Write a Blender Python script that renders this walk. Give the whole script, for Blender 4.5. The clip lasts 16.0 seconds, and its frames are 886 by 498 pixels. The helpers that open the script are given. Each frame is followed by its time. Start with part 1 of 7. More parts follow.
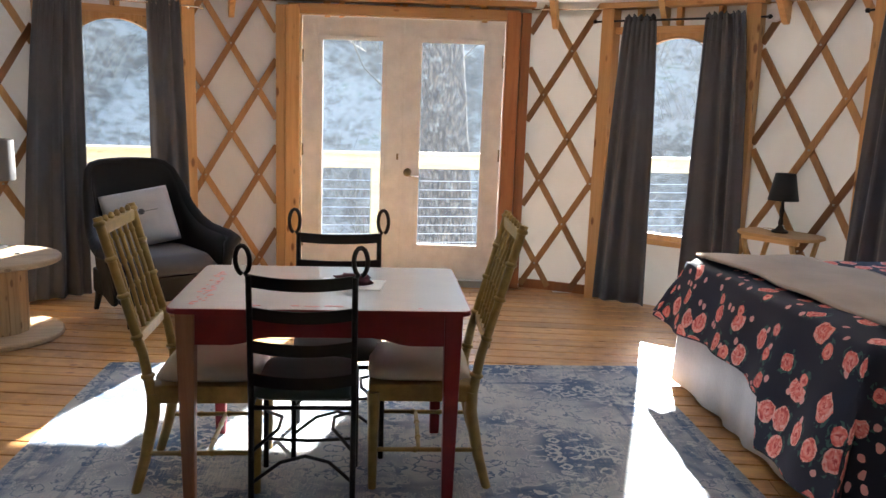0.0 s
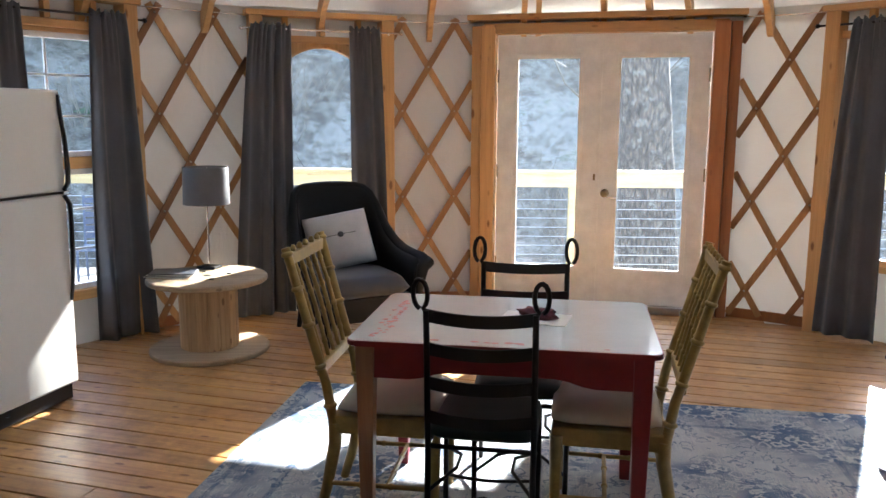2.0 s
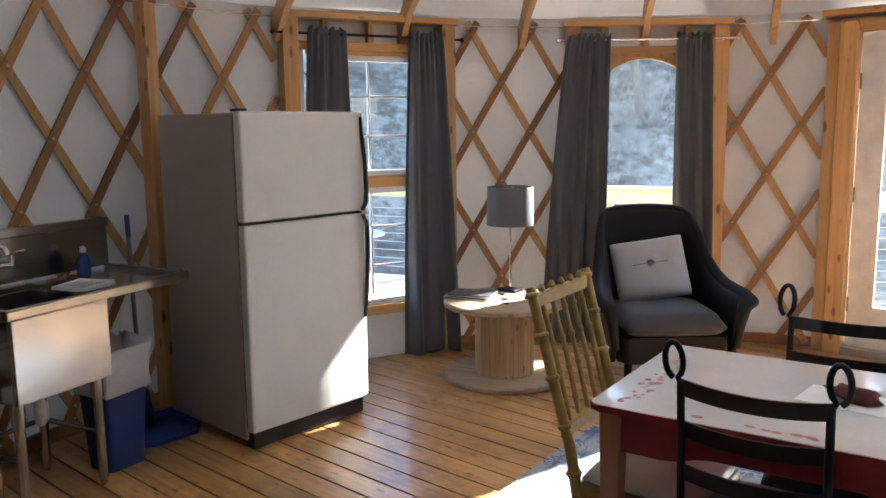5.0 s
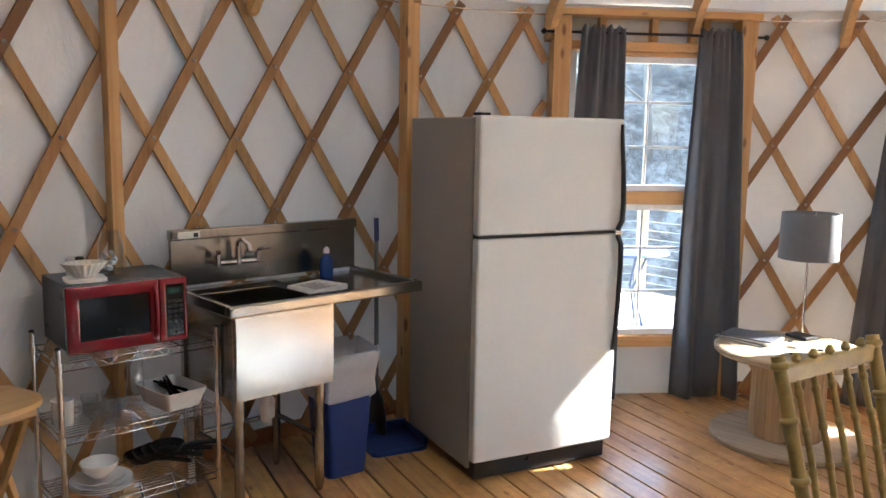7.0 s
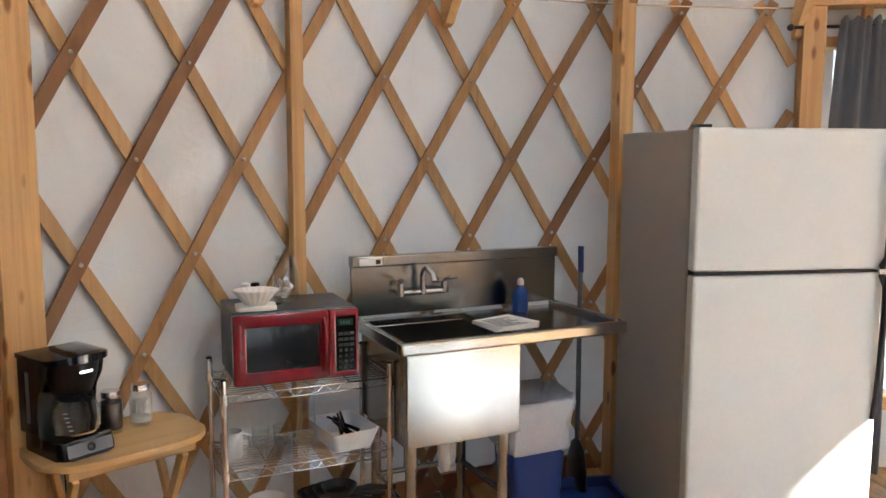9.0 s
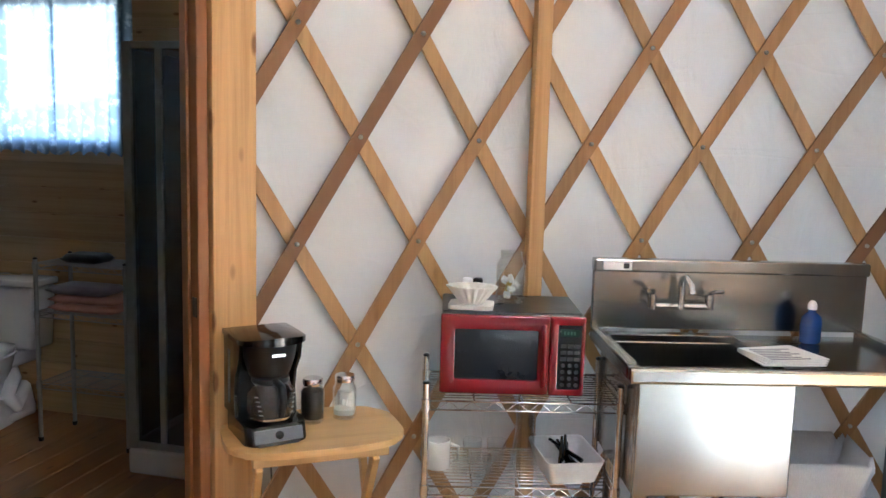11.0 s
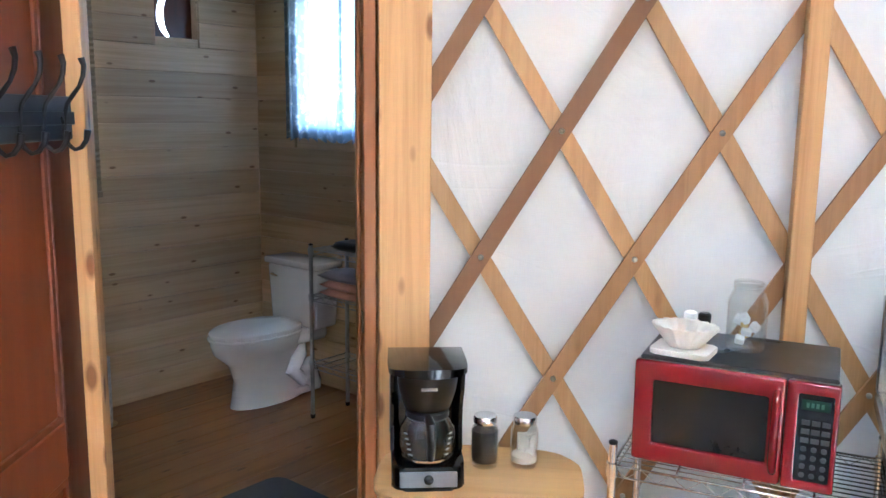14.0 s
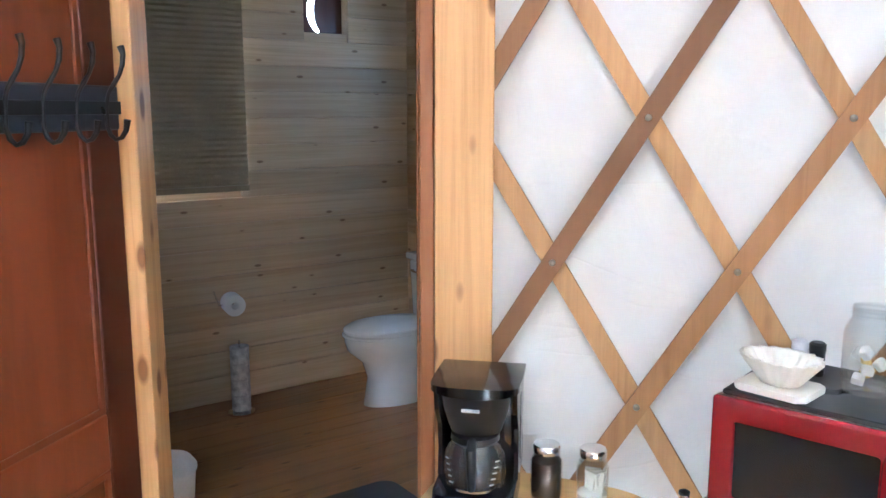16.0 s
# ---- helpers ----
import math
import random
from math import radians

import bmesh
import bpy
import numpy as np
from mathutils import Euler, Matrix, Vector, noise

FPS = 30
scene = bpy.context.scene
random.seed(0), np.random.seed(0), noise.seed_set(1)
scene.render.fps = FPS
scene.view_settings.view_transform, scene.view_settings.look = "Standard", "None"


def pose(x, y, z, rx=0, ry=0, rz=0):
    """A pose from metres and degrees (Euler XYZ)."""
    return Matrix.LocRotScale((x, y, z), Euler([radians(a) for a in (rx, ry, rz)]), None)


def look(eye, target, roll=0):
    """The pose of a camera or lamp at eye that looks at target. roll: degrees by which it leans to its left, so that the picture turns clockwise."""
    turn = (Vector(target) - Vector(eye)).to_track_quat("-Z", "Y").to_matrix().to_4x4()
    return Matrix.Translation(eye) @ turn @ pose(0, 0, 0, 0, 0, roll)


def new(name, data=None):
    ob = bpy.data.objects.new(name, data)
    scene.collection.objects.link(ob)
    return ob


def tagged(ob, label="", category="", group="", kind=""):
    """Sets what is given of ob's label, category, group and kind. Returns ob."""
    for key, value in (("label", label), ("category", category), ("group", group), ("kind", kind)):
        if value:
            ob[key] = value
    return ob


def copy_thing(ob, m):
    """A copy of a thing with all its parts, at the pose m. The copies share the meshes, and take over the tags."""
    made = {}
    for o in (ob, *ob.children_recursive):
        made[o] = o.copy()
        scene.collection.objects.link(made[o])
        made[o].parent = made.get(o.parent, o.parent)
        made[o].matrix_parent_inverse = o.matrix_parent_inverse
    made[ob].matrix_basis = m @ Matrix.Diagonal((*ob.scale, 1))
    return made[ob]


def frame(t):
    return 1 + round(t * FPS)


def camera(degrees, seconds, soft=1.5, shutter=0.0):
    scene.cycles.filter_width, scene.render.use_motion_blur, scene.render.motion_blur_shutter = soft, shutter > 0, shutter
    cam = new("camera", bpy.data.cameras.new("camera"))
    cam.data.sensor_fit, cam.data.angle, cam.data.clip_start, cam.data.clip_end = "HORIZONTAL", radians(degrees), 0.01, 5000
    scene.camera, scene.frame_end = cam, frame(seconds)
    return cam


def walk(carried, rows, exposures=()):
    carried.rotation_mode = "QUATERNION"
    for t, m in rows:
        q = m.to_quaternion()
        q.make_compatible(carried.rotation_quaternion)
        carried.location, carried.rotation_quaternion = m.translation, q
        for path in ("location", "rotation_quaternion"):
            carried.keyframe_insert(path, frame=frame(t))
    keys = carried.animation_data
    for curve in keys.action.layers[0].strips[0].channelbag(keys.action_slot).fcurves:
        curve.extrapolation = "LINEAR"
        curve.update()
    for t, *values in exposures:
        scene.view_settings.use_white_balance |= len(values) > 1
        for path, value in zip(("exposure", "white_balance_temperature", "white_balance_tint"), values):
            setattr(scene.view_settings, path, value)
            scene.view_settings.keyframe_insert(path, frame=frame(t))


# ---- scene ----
cam = camera(57.1, 16.0)
PATH = [
    (0, (0.084, 0.427, 1.515), (0.009, 2.394, 1.161), 2.0),
    (0.5, (0.084, 0.441, 1.539), (-0.091, 2.4, 1.179), 1.7),
    (1, (0.095, 0.512, 1.545), (-0.212, 2.457, 1.195), 1.0),
    (1.5, (0.104, 0.569, 1.552), (-0.334, 2.491, 1.218), 0.6),
    (2, (0.124, 0.608, 1.556), (-0.439, 2.499, 1.227), 0.3),
    (2.5, (0.156, 0.67, 1.559), (-0.548, 2.514, 1.235), 0.5),
    (3, (0.201, 0.755, 1.573), (-0.66, 2.534, 1.263), 1.0),
    (3.5, (0.265, 0.842, 1.581), (-0.738, 2.547, 1.283), 1.3),
    (6, (0.173, 1.408, 1.578), (-1.369, 2.647, 1.282), -1.0),
    (6.5, (0.127, 1.545, 1.579), (-1.541, 2.609, 1.286), -0.0),
    (7, (0.087, 1.682, 1.584), (-1.69, 2.556, 1.303), 1.0),
    (7.5, (0.021, 1.775, 1.597), (-1.823, 2.496, 1.315), 1.4),
    (8, (-0.053, 1.894, 1.563), (-1.954, 2.457, 1.304), 0.7),
    (8.5, (-0.173, 1.944, 1.567), (-2.107, 2.391, 1.326), 0.4),
    (9, (-0.255, 2.014, 1.573), (-2.217, 2.325, 1.337), 0.2),
    (9.5, (-0.345, 2.088, 1.537), (-2.326, 2.226, 1.299), -0.5),
    (10, (-0.441, 2.191, 1.511), (-2.425, 2.094, 1.275), -0.6),
    (10.2, (-0.491, 2.222, 1.511), (-2.469, 2.037, 1.277), -0.0),
    (12.3, (-0.952, 2.405, 1.575), (-2.756, 1.598, 1.266), 0.6),
    (12.5, (-0.987, 2.416, 1.581), (-2.768, 1.561, 1.267), 0.2),
    (13, (-1.086, 2.466, 1.571), (-2.786, 1.458, 1.26), -0.1),
    (13.5, (-1.201, 2.521, 1.577), (-2.812, 1.379, 1.259), 0.4),
    (14, (-1.319, 2.578, 1.585), (-2.835, 1.316, 1.258), 0.7),
    (14.5, (-1.417, 2.625, 1.584), (-2.842, 1.262, 1.246), 0.4),
    (15, (-1.514, 2.638, 1.565), (-2.86, 1.198, 1.226), 0.3),
    (15.5, (-1.628, 2.654, 1.556), (-2.882, 1.135, 1.211), 0.0),
    (16, (-1.75, 2.667, 1.56), (-2.891, 1.059, 1.224), 0.0),
]
EXPOSURES = [(0.0, 3.4, 5950, 9), (3.5, 3.28, 5650, 7), (6.0, 3.8, 5850, 9), (9.0, 4.5, 5800, 6), (12.5, 5.2, 5250, 5), (16.0, 5.6, 4980, 4)]
walk(cam, [(t, look(eye, target, roll)) for t, eye, target, roll in PATH], EXPOSURES)

# ---- light ----
SUN_AZ, SUN_EL = 78.6, 29.2
world = bpy.data.worlds.new("world")
scene.world = world
world.use_nodes = True
wn = world.node_tree.nodes
sky = wn.new("ShaderNodeTexSky")
sky.sky_type = "NISHITA"
sky.sun_disc = False
sky.sun_elevation = radians(SUN_EL)
sky.sun_rotation = radians(90 - SUN_AZ)
wn["Background"].inputs["Strength"].default_value = 0.15
world.node_tree.links.new(sky.outputs["Color"], wn["Background"].inputs["Color"])
sun = new("sun", bpy.data.lights.new("sun", "SUN"))
sun.data.energy, sun.data.angle, sun.data.color = 5.0, radians(0.6), (1.0, 0.93, 0.82)
sun_from = Vector((math.cos(radians(SUN_AZ)) * math.cos(radians(SUN_EL)), math.sin(radians(SUN_AZ)) * math.cos(radians(SUN_EL)), math.sin(radians(SUN_EL))))
sun.matrix_world = look(sun_from * 30, (0, 0, 0))
# sky light in the opening of the small bathroom window
bath_sky = new("bath_window_light", bpy.data.lights.new("bath_window_light", "AREA"))
bath_sky.data.shape, bath_sky.data.size, bath_sky.data.size_y = "RECTANGLE", 0.74, 0.68
bath_sky.data.energy, bath_sky.data.color = 0.13, (1.0, 0.96, 0.90)
bath_sky.matrix_world = look((-4.445, -0.735, 1.85), (-3.0, -0.735, 1.80))

# ---- materials ----


class Nodes:
    """A small builder round one material's node tree."""

    def __init__(self, name):
        self.m = bpy.data.materials.new(name)
        self.m.use_nodes = True
        self.t = self.m.node_tree
        self.p = self.t.nodes["Principled BSDF"]
        self.out = self.t.nodes["Material Output"]

    def node(self, kind, ins=None, **props):
        n = self.t.nodes.new(kind)
        if "operation" in props:
            n.operation = props["operation"]
        if "blend_type" in props:
            n.blend_type = props["blend_type"]
        if "data_type" in props:
            n.data_type = props["data_type"]
        for k, v in (ins or {}).items():
            self.put(n.inputs[k], v)
        return n

    def put(self, socket, v):
        if isinstance(v, bpy.types.NodeSocket):
            self.t.links.new(v, socket)
        else:
            socket.default_value = v

    def coords(self, scale=(1, 1, 1), which="Object", loc=None):
        c = self.node("ShaderNodeTexCoord")
        ins = {"Vector": c.outputs[which], "Scale": scale}
        if loc is not None:
            ins["Location"] = loc
        return self.node("ShaderNodeMapping", ins).outputs["Vector"]

    def noise(self, vec, scale, detail=4.0, rough=0.6, dist=0.0):
        return self.node("ShaderNodeTexNoise", {"Vector": vec, "Scale": scale, "Detail": detail, "Roughness": rough, "Distortion": dist}).outputs["Fac"]

    def ramp(self, fac, stops):
        n = self.node("ShaderNodeValToRGB", {"Fac": fac})
        e = n.color_ramp.elements
        while len(e) < len(stops):
            e.new(0.5)
        for s, (pos, col) in zip(e, stops):
            s.position = pos
            s.color = (*col, 1) if len(col) == 3 else col
        return n.outputs["Color"]

    def math(self, op, a, b=0.0, c=0.0):
        return self.node("ShaderNodeMath", {0: a, 1: b, 2: c}, operation=op).outputs[0]

    def mix(self, fac, a, b, blend="MIX"):
        n = self.node("ShaderNodeMix", data_type="RGBA", blend_type=blend)
        self.put(n.inputs["Factor"], fac)
        self.put(n.inputs[6], a if not isinstance(a, tuple) or len(a) == 4 else (*a, 1))
        self.put(n.inputs[7], b if not isinstance(b, tuple) or len(b) == 4 else (*b, 1))
        return n.outputs[2]

    def rand(self):
        return self.node("ShaderNodeObjectInfo").outputs["Random"]

    def bump(self, height, strength=0.3, dist=0.002):
        self.put(self.p.inputs["Normal"], self.node("ShaderNodeBump", {"Height": height, "Strength": strength, "Distance": dist}).outputs["Normal"])

    def set(self, **kw):
        for k, v in kw.items():
            self.put(self.p.inputs[k.replace("_", " ")], v if not (isinstance(v, tuple) and len(v) == 3) else (*v, 1))
        return self


def plain(name, col, rough=0.5, metal=0.0, var=0.12, scale=9.0, bump=0.08, coat=0.0, which="Object"):
    """Paint, plastic, metal or ceramic with faint mottling at two scales."""
    n = Nodes(name)
    v = n.coords(which=which)
    a, b = n.noise(v, scale, 3), n.noise(v, scale * 14, 2)
    f = n.math("ADD", n.math("MULTIPLY", a, 0.7), n.math("MULTIPLY", b, 0.3))
    lo, hi = tuple(c * (1 - var) for c in col), tuple(min(1, c * (1 + var)) for c in col)
    n.set(Base_Color=n.ramp(f, [(0.3, lo), (0.7, hi)]), Metallic=metal)
    n.set(Roughness=n.math("MULTIPLY_ADD", a, 0.18, max(0.02, rough - 0.09)))
    if coat:
        n.set(Coat_Weight=coat)
    if bump:
        n.bump(b, bump, 0.001)
    return n.m


def wood(name, light, dark, axis=0, grain=26.0, rough=0.5, knots=0.5, tint=None, length=1.2, coat=0.0, stain=0.0, knot_r=0.09):
    """Boards with grain along one axis, knots, and a shift of tone from piece to piece."""
    n = Nodes(name)
    r = n.rand()
    s = [grain, grain, grain]
    s[axis] = length
    shift = n.node("ShaderNodeCombineXYZ", {"X": n.math("MULTIPLY", r, 37.0), "Y": n.math("MULTIPLY", r, 11.0), "Z": n.math("MULTIPLY", r, 23.0)}).outputs[0]
    v = n.coords(tuple(s), loc=shift)
    g = n.noise(v, 1.0, 5, 0.65, 0.6)
    fine = n.noise(v, 4.5, 3, 0.6)
    col = n.ramp(n.math("ADD", n.math("MULTIPLY", g, 0.75), n.math("MULTIPLY", fine, 0.25)), [(0.3, dark), (0.55, light), (0.8, tuple(min(1, c * 1.12) for c in light))])
    k = [13.0, 13.0, 13.0]
    k[axis] = 5.0
    kv = n.coords(tuple(k), loc=shift)
    vo = n.node("ShaderNodeTexVoronoi", {"Vector": kv, "Scale": 1.0})
    knot = n.ramp(vo.outputs["Distance"], [(knot_r, (1, 1, 1)), (knot_r * 1.75, (0, 0, 0))])
    col = n.mix(n.math("MULTIPLY", knot, knots), col, (dark[0] * 0.45, dark[1] * 0.36, dark[2] * 0.3))
    if tint:
        col = n.mix(n.ramp(r, tint), col, (0.19, 0.085, 0.035), "MIX")
    if stain:
        pos = n.node("ShaderNodeNewGeometry").outputs["Position"]
        blot = n.math("ADD", n.math("MULTIPLY", n.noise(pos, 1.7, 5, 0.65, 0.4), 0.6), n.math("MULTIPLY", n.noise(pos, 11.0, 4, 0.7), 0.4))
        col = n.mix(n.math("MULTIPLY", n.ramp(blot, [(0.46, (0, 0, 0)), (0.62, (1, 1, 1))]), stain), col, tuple(c * 0.45 for c in dark))
    hv = n.node("ShaderNodeHueSaturation", {"Color": col, "Value": n.math("MULTIPLY_ADD", n.math("FRACT", n.math("MULTIPLY", r, 7.31)), 0.34, 0.83)})
    n.set(Base_Color=hv.outputs["Color"], Roughness=n.math("MULTIPLY_ADD", fine, 0.25, rough - 0.1))
    if coat:
        n.set(Coat_Weight=coat, Coat_Roughness=0.15)
    n.bump(g, 0.25, 0.0015)
    return n.m


PINE = (0.62, 0.36, 0.145)
PINE_D = (0.47, 0.24, 0.08)
M = {}
M["lath"] = wood("lath", (0.50, 0.29, 0.12), (0.38, 0.20, 0.075), 2, 30, 0.55, 0.25, tint=[(0.75, (0, 0, 0)), (0.95, (0.5, 0.5, 0.5))])
M["lath_front"] = wood("lath_front", (0.44, 0.235, 0.09), (0.32, 0.155, 0.055), 2, 30, 0.55, 0.25, tint=[(0.15, (0, 0, 0)), (1.0, (0.95, 0.95, 0.95))])
M["timber"] = wood("timber", PINE, PINE_D, 2, 34, 0.5, 0.95, length=0.9, knot_r=0.13)
M["timber_x"] = wood("timber_x", PINE, PINE_D, 0, 16, 0.5, 0.6)
M["redtimber"] = wood("redtimber", (0.36, 0.145, 0.05), (0.27, 0.095, 0.03), 2, 18, 0.45, 0.3)
M["floor"] = wood("floor", (0.56, 0.31, 0.11), (0.36, 0.165, 0.05), 0, 34, 0.36, 0.8, coat=0.4, stain=0.6)
M["bathfloor"] = wood("bathfloor", (0.31, 0.135, 0.04), (0.21, 0.082, 0.022), 0, 18, 0.38, 0.6, coat=0.2)
M["bathwall"] = wood("bathwall", (0.58, 0.405, 0.235), (0.44, 0.28, 0.145), 0, 30, 0.5, 0.85, length=0.8, knot_r=0.07)
M["spool"] = wood("spool", (0.46, 0.30, 0.15), (0.28, 0.17, 0.08), 2, 30, 0.7, 0.7)
M["spooltop"] = wood("spooltop", (0.38, 0.28, 0.17), (0.22, 0.15, 0.09), 0, 26, 0.6, 0.6)
M["tray"] = wood("tray", (0.62, 0.38, 0.15), (0.52, 0.29, 0.10), 0, 14, 0.4, 0.2, coat=0.3)
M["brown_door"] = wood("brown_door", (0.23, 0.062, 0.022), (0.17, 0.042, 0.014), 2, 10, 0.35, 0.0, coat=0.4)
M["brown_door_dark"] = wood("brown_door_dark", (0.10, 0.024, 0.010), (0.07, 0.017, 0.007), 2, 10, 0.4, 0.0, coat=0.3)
M["deck"] = wood("deck", (0.42, 0.36, 0.27), (0.3, 0.25, 0.18), 0, 12, 0.7, 0.4)
M["rail"] = wood("rail", (0.44, 0.35, 0.17), (0.33, 0.25, 0.11), 0, 12, 0.6, 0.4)
M["raft"] = wood("raft", (0.66, 0.40, 0.17), (0.52, 0.28, 0.10), 0, 16, 0.5, 0.4)


def fabric(name, col, trans, rough=0.9, weave=420.0, wr=0.6):
    n = Nodes(name)
    v = n.coords()
    wrinkle = n.noise(n.coords((1.0, 1.0, 0.6)), 2.6, 5, 0.55, 1.2)
    fine = n.noise(v, weave, 2)
    lo = tuple(c * 0.93 for c in col)
    n.set(Base_Color=n.ramp(wrinkle, [(0.3, lo), (0.65, col)]), Roughness=rough)
    h = n.math("ADD", wrinkle, n.math("MULTIPLY", fine, 0.04))
    crease = n.noise(n.coords((0.6, 0.6, 2.6)), 1.5, 2, 0.5, 1.2)
    h = n.math("ADD", h, n.math("MULTIPLY", n.ramp(n.math("ABSOLUTE", n.math("SUBTRACT", crease, 0.5)), [(0.0, (1, 1, 1)), (0.02, (0, 0, 0))]), 0.035))
    n.bump(h, wr, 0.03)
    if trans:
        tr = n.node("ShaderNodeBsdfTranslucent", {"Color": (*col, 1)})
        mx = n.node("ShaderNodeMixShader", {0: trans, 1: n.p.outputs[0], 2: tr.outputs[0]})
        n.t.links.new(mx.outputs[0], n.out.inputs["Surface"])
    return n.m


M["canvas"] = fabric("canvas", (0.80, 0.785, 0.755), 0.115)
M["roof"] = fabric("roof", (0.80, 0.78, 0.74), 0.145)
M["milky"] = fabric("milky", (0.85, 0.86, 0.87), 0.75, 0.3)


def curtain_mat(name, col, trans):
    n = Nodes(name)
    v = n.coords((1, 1, 1))
    w = n.noise(n.coords((380, 380, 60)), 1.0, 2)
    big = n.noise(v, 5, 3)
    n.set(Base_Color=n.ramp(n.math("ADD", n.math("MULTIPLY", w, 0.5), n.math("MULTIPLY", big, 0.5)), [(0.3, tuple(c * 0.8 for c in col)), (0.7, tuple(c * 1.2 for c in col))]), Roughness=0.75)
    n.set(Sheen_Weight=0.25, Sheen_Roughness=0.5)
    n.bump(w, 0.2, 0.001)
    if trans:
        tr = n.node("ShaderNodeBsdfTranslucent", {"Color": (*col, 1)})
        mx = n.node("ShaderNodeMixShader", {0: trans, 1: n.p.outputs[0], 2: tr.outputs[0]})
        n.t.links.new(mx.outputs[0], n.out.inputs["Surface"])
    return n.m


M["curtain"] = curtain_mat("curtain", (0.078, 0.080, 0.090), 0.06)
M["shade"] = curtain_mat("shade", (0.12, 0.12, 0.125), 0.1)
M["pillow"] = curtain_mat("pillow", (0.40, 0.385, 0.37), 0)
M["cushion"] = curtain_mat("cushion", (0.036, 0.037, 0.044), 0)
M["greencushion"] = curtain_mat("greencushion", (0.018, 0.032, 0.028), 0)
M["throw"] = curtain_mat("throw", (0.36, 0.28, 0.2), 0)
M["skirt"] = curtain_mat("skirt", (0.72, 0.71, 0.74), 0.1)
M["towel"] = curtain_mat("towel", (0.62, 0.30, 0.22), 0)
M["towel_grey"] = curtain_mat("towel_grey", (0.25, 0.22, 0.24), 0)
M["blind"] = curtain_mat("blind", (0.30, 0.215, 0.12), 0.02)
M["matblack"] = curtain_mat("matblack", (0.010, 0.010, 0.011), 0)
M["lining"] = curtain_mat("lining", (0.75, 0.32, 0.28), 0)
M["white_paint"] = plain("white_paint", (0.80, 0.79, 0.75), 0.4)
M["vinyl"] = plain("vinyl", (0.82, 0.82, 0.82), 0.35)
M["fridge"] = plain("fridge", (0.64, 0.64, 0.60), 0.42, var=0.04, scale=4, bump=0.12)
# cabinet: door paint darkened, the shade on its side put into the colour
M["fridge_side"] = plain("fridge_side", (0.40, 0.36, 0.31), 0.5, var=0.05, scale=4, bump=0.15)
M["black"] = plain("black", (0.012, 0.012, 0.013), 0.3)
M["blackgloss"] = plain("blackgloss", (0.008, 0.008, 0.009), 0.12)
M["iron"] = plain("iron", (0.014, 0.013, 0.013), 0.45, 0.4)
M["leather"] = plain("leather", (0.006, 0.0055, 0.0055), 0.58, var=0.3, scale=30, bump=0.6)
M["leather"].node_tree.nodes["Principled BSDF"].inputs["Specular IOR Level"].default_value = 0.22
M["rod"] = plain("rod", (0.012, 0.011, 0.011), 0.35, 0.6)
M["brass"] = plain("brass", (0.25, 0.19, 0.1), 0.3, 1.0)
M["chrome"] = plain("chrome", (0.74, 0.74, 0.74), 0.12, 1.0, var=0.05)
M["screw"] = plain("screw", (0.5, 0.48, 0.42), 0.35, 1.0)
M["porcelain"] = plain("porcelain", (0.80, 0.79, 0.77), 0.12, var=0.03, coat=0.4, bump=0)
M["ceramic"] = plain("ceramic", (0.80, 0.77, 0.70), 0.35, var=0.05)
M["enamel"] = plain("enamel", (0.70, 0.68, 0.65), 0.10, var=0.05, scale=5, bump=0.0, coat=0.5)
M["redpaint"] = plain("redpaint", (0.22, 0.018, 0.022), 0.35, var=0.2, scale=12)
M["redmark"] = plain("redmark", (0.42, 0.10, 0.08), 0.3, var=0.35, scale=40)
M["redgloss"] = plain("redgloss", (0.21, 0.006, 0.012), 0.14, var=0.06, coat=0.6, bump=0)
# tan-brown wood, lighter than the red table paint
M["worn"] = wood("worn", (0.34, 0.17, 0.09), (0.25, 0.10, 0.055), 2, 20, 0.45, 0.1)
M["bamboo"] = plain("bamboo", (0.33, 0.22, 0.06), 0.42, var=0.3, scale=22, bump=0.2)
M["seatvinyl"] = plain("seatvinyl", (0.64, 0.58, 0.46), 0.35, var=0.06, scale=6, bump=0.2)
M["blue"] = plain("blue", (0.012, 0.035, 0.16), 0.4)
M["soap"] = plain("soap", (0.012, 0.045, 0.17), 0.12, var=0.05)
M["paper"] = plain("paper", (0.78, 0.76, 0.72), 0.8, var=0.05)
M["wrapper"] = plain("wrapper", (0.5, 0.47, 0.44), 0.5, var=0.6, scale=26)
M["print"] = plain("print", (0.25, 0.24, 0.24), 0.7, var=0.5, scale=60)
M["magazine"] = plain("magazine", (0.07, 0.075, 0.09), 0.35, var=0.6, scale=20)
M["pvc"] = plain("pvc", (0.72, 0.72, 0.70), 0.35)
M["coffee"] = plain("coffee", (0.018, 0.009, 0.005), 0.8, var=0.6, scale=90, bump=0.6)
M["greyplastic"] = plain("greyplastic", (0.16, 0.165, 0.175), 0.4)
M["button"] = plain("button", (0.05, 0.048, 0.048), 0.5)
M["display"] = plain("display", (0.01, 0.03, 0.02), 0.2)
M["wax"] = plain("wax", (0.65, 0.5, 0.18), 0.5)
M["red_cloth"] = plain("red_cloth", (0.09, 0.02, 0.025), 0.8, var=0.7, scale=30)
M["alu"] = plain("alu", (0.42, 0.42, 0.42), 0.4, 0.8)
M["bark_grey"] = plain("bark_grey", (0.10, 0.09, 0.08), 0.9, var=0.5, scale=16, bump=0.6)
M["patioblue"] = plain("patioblue", (0.05, 0.07, 0.12), 0.4)


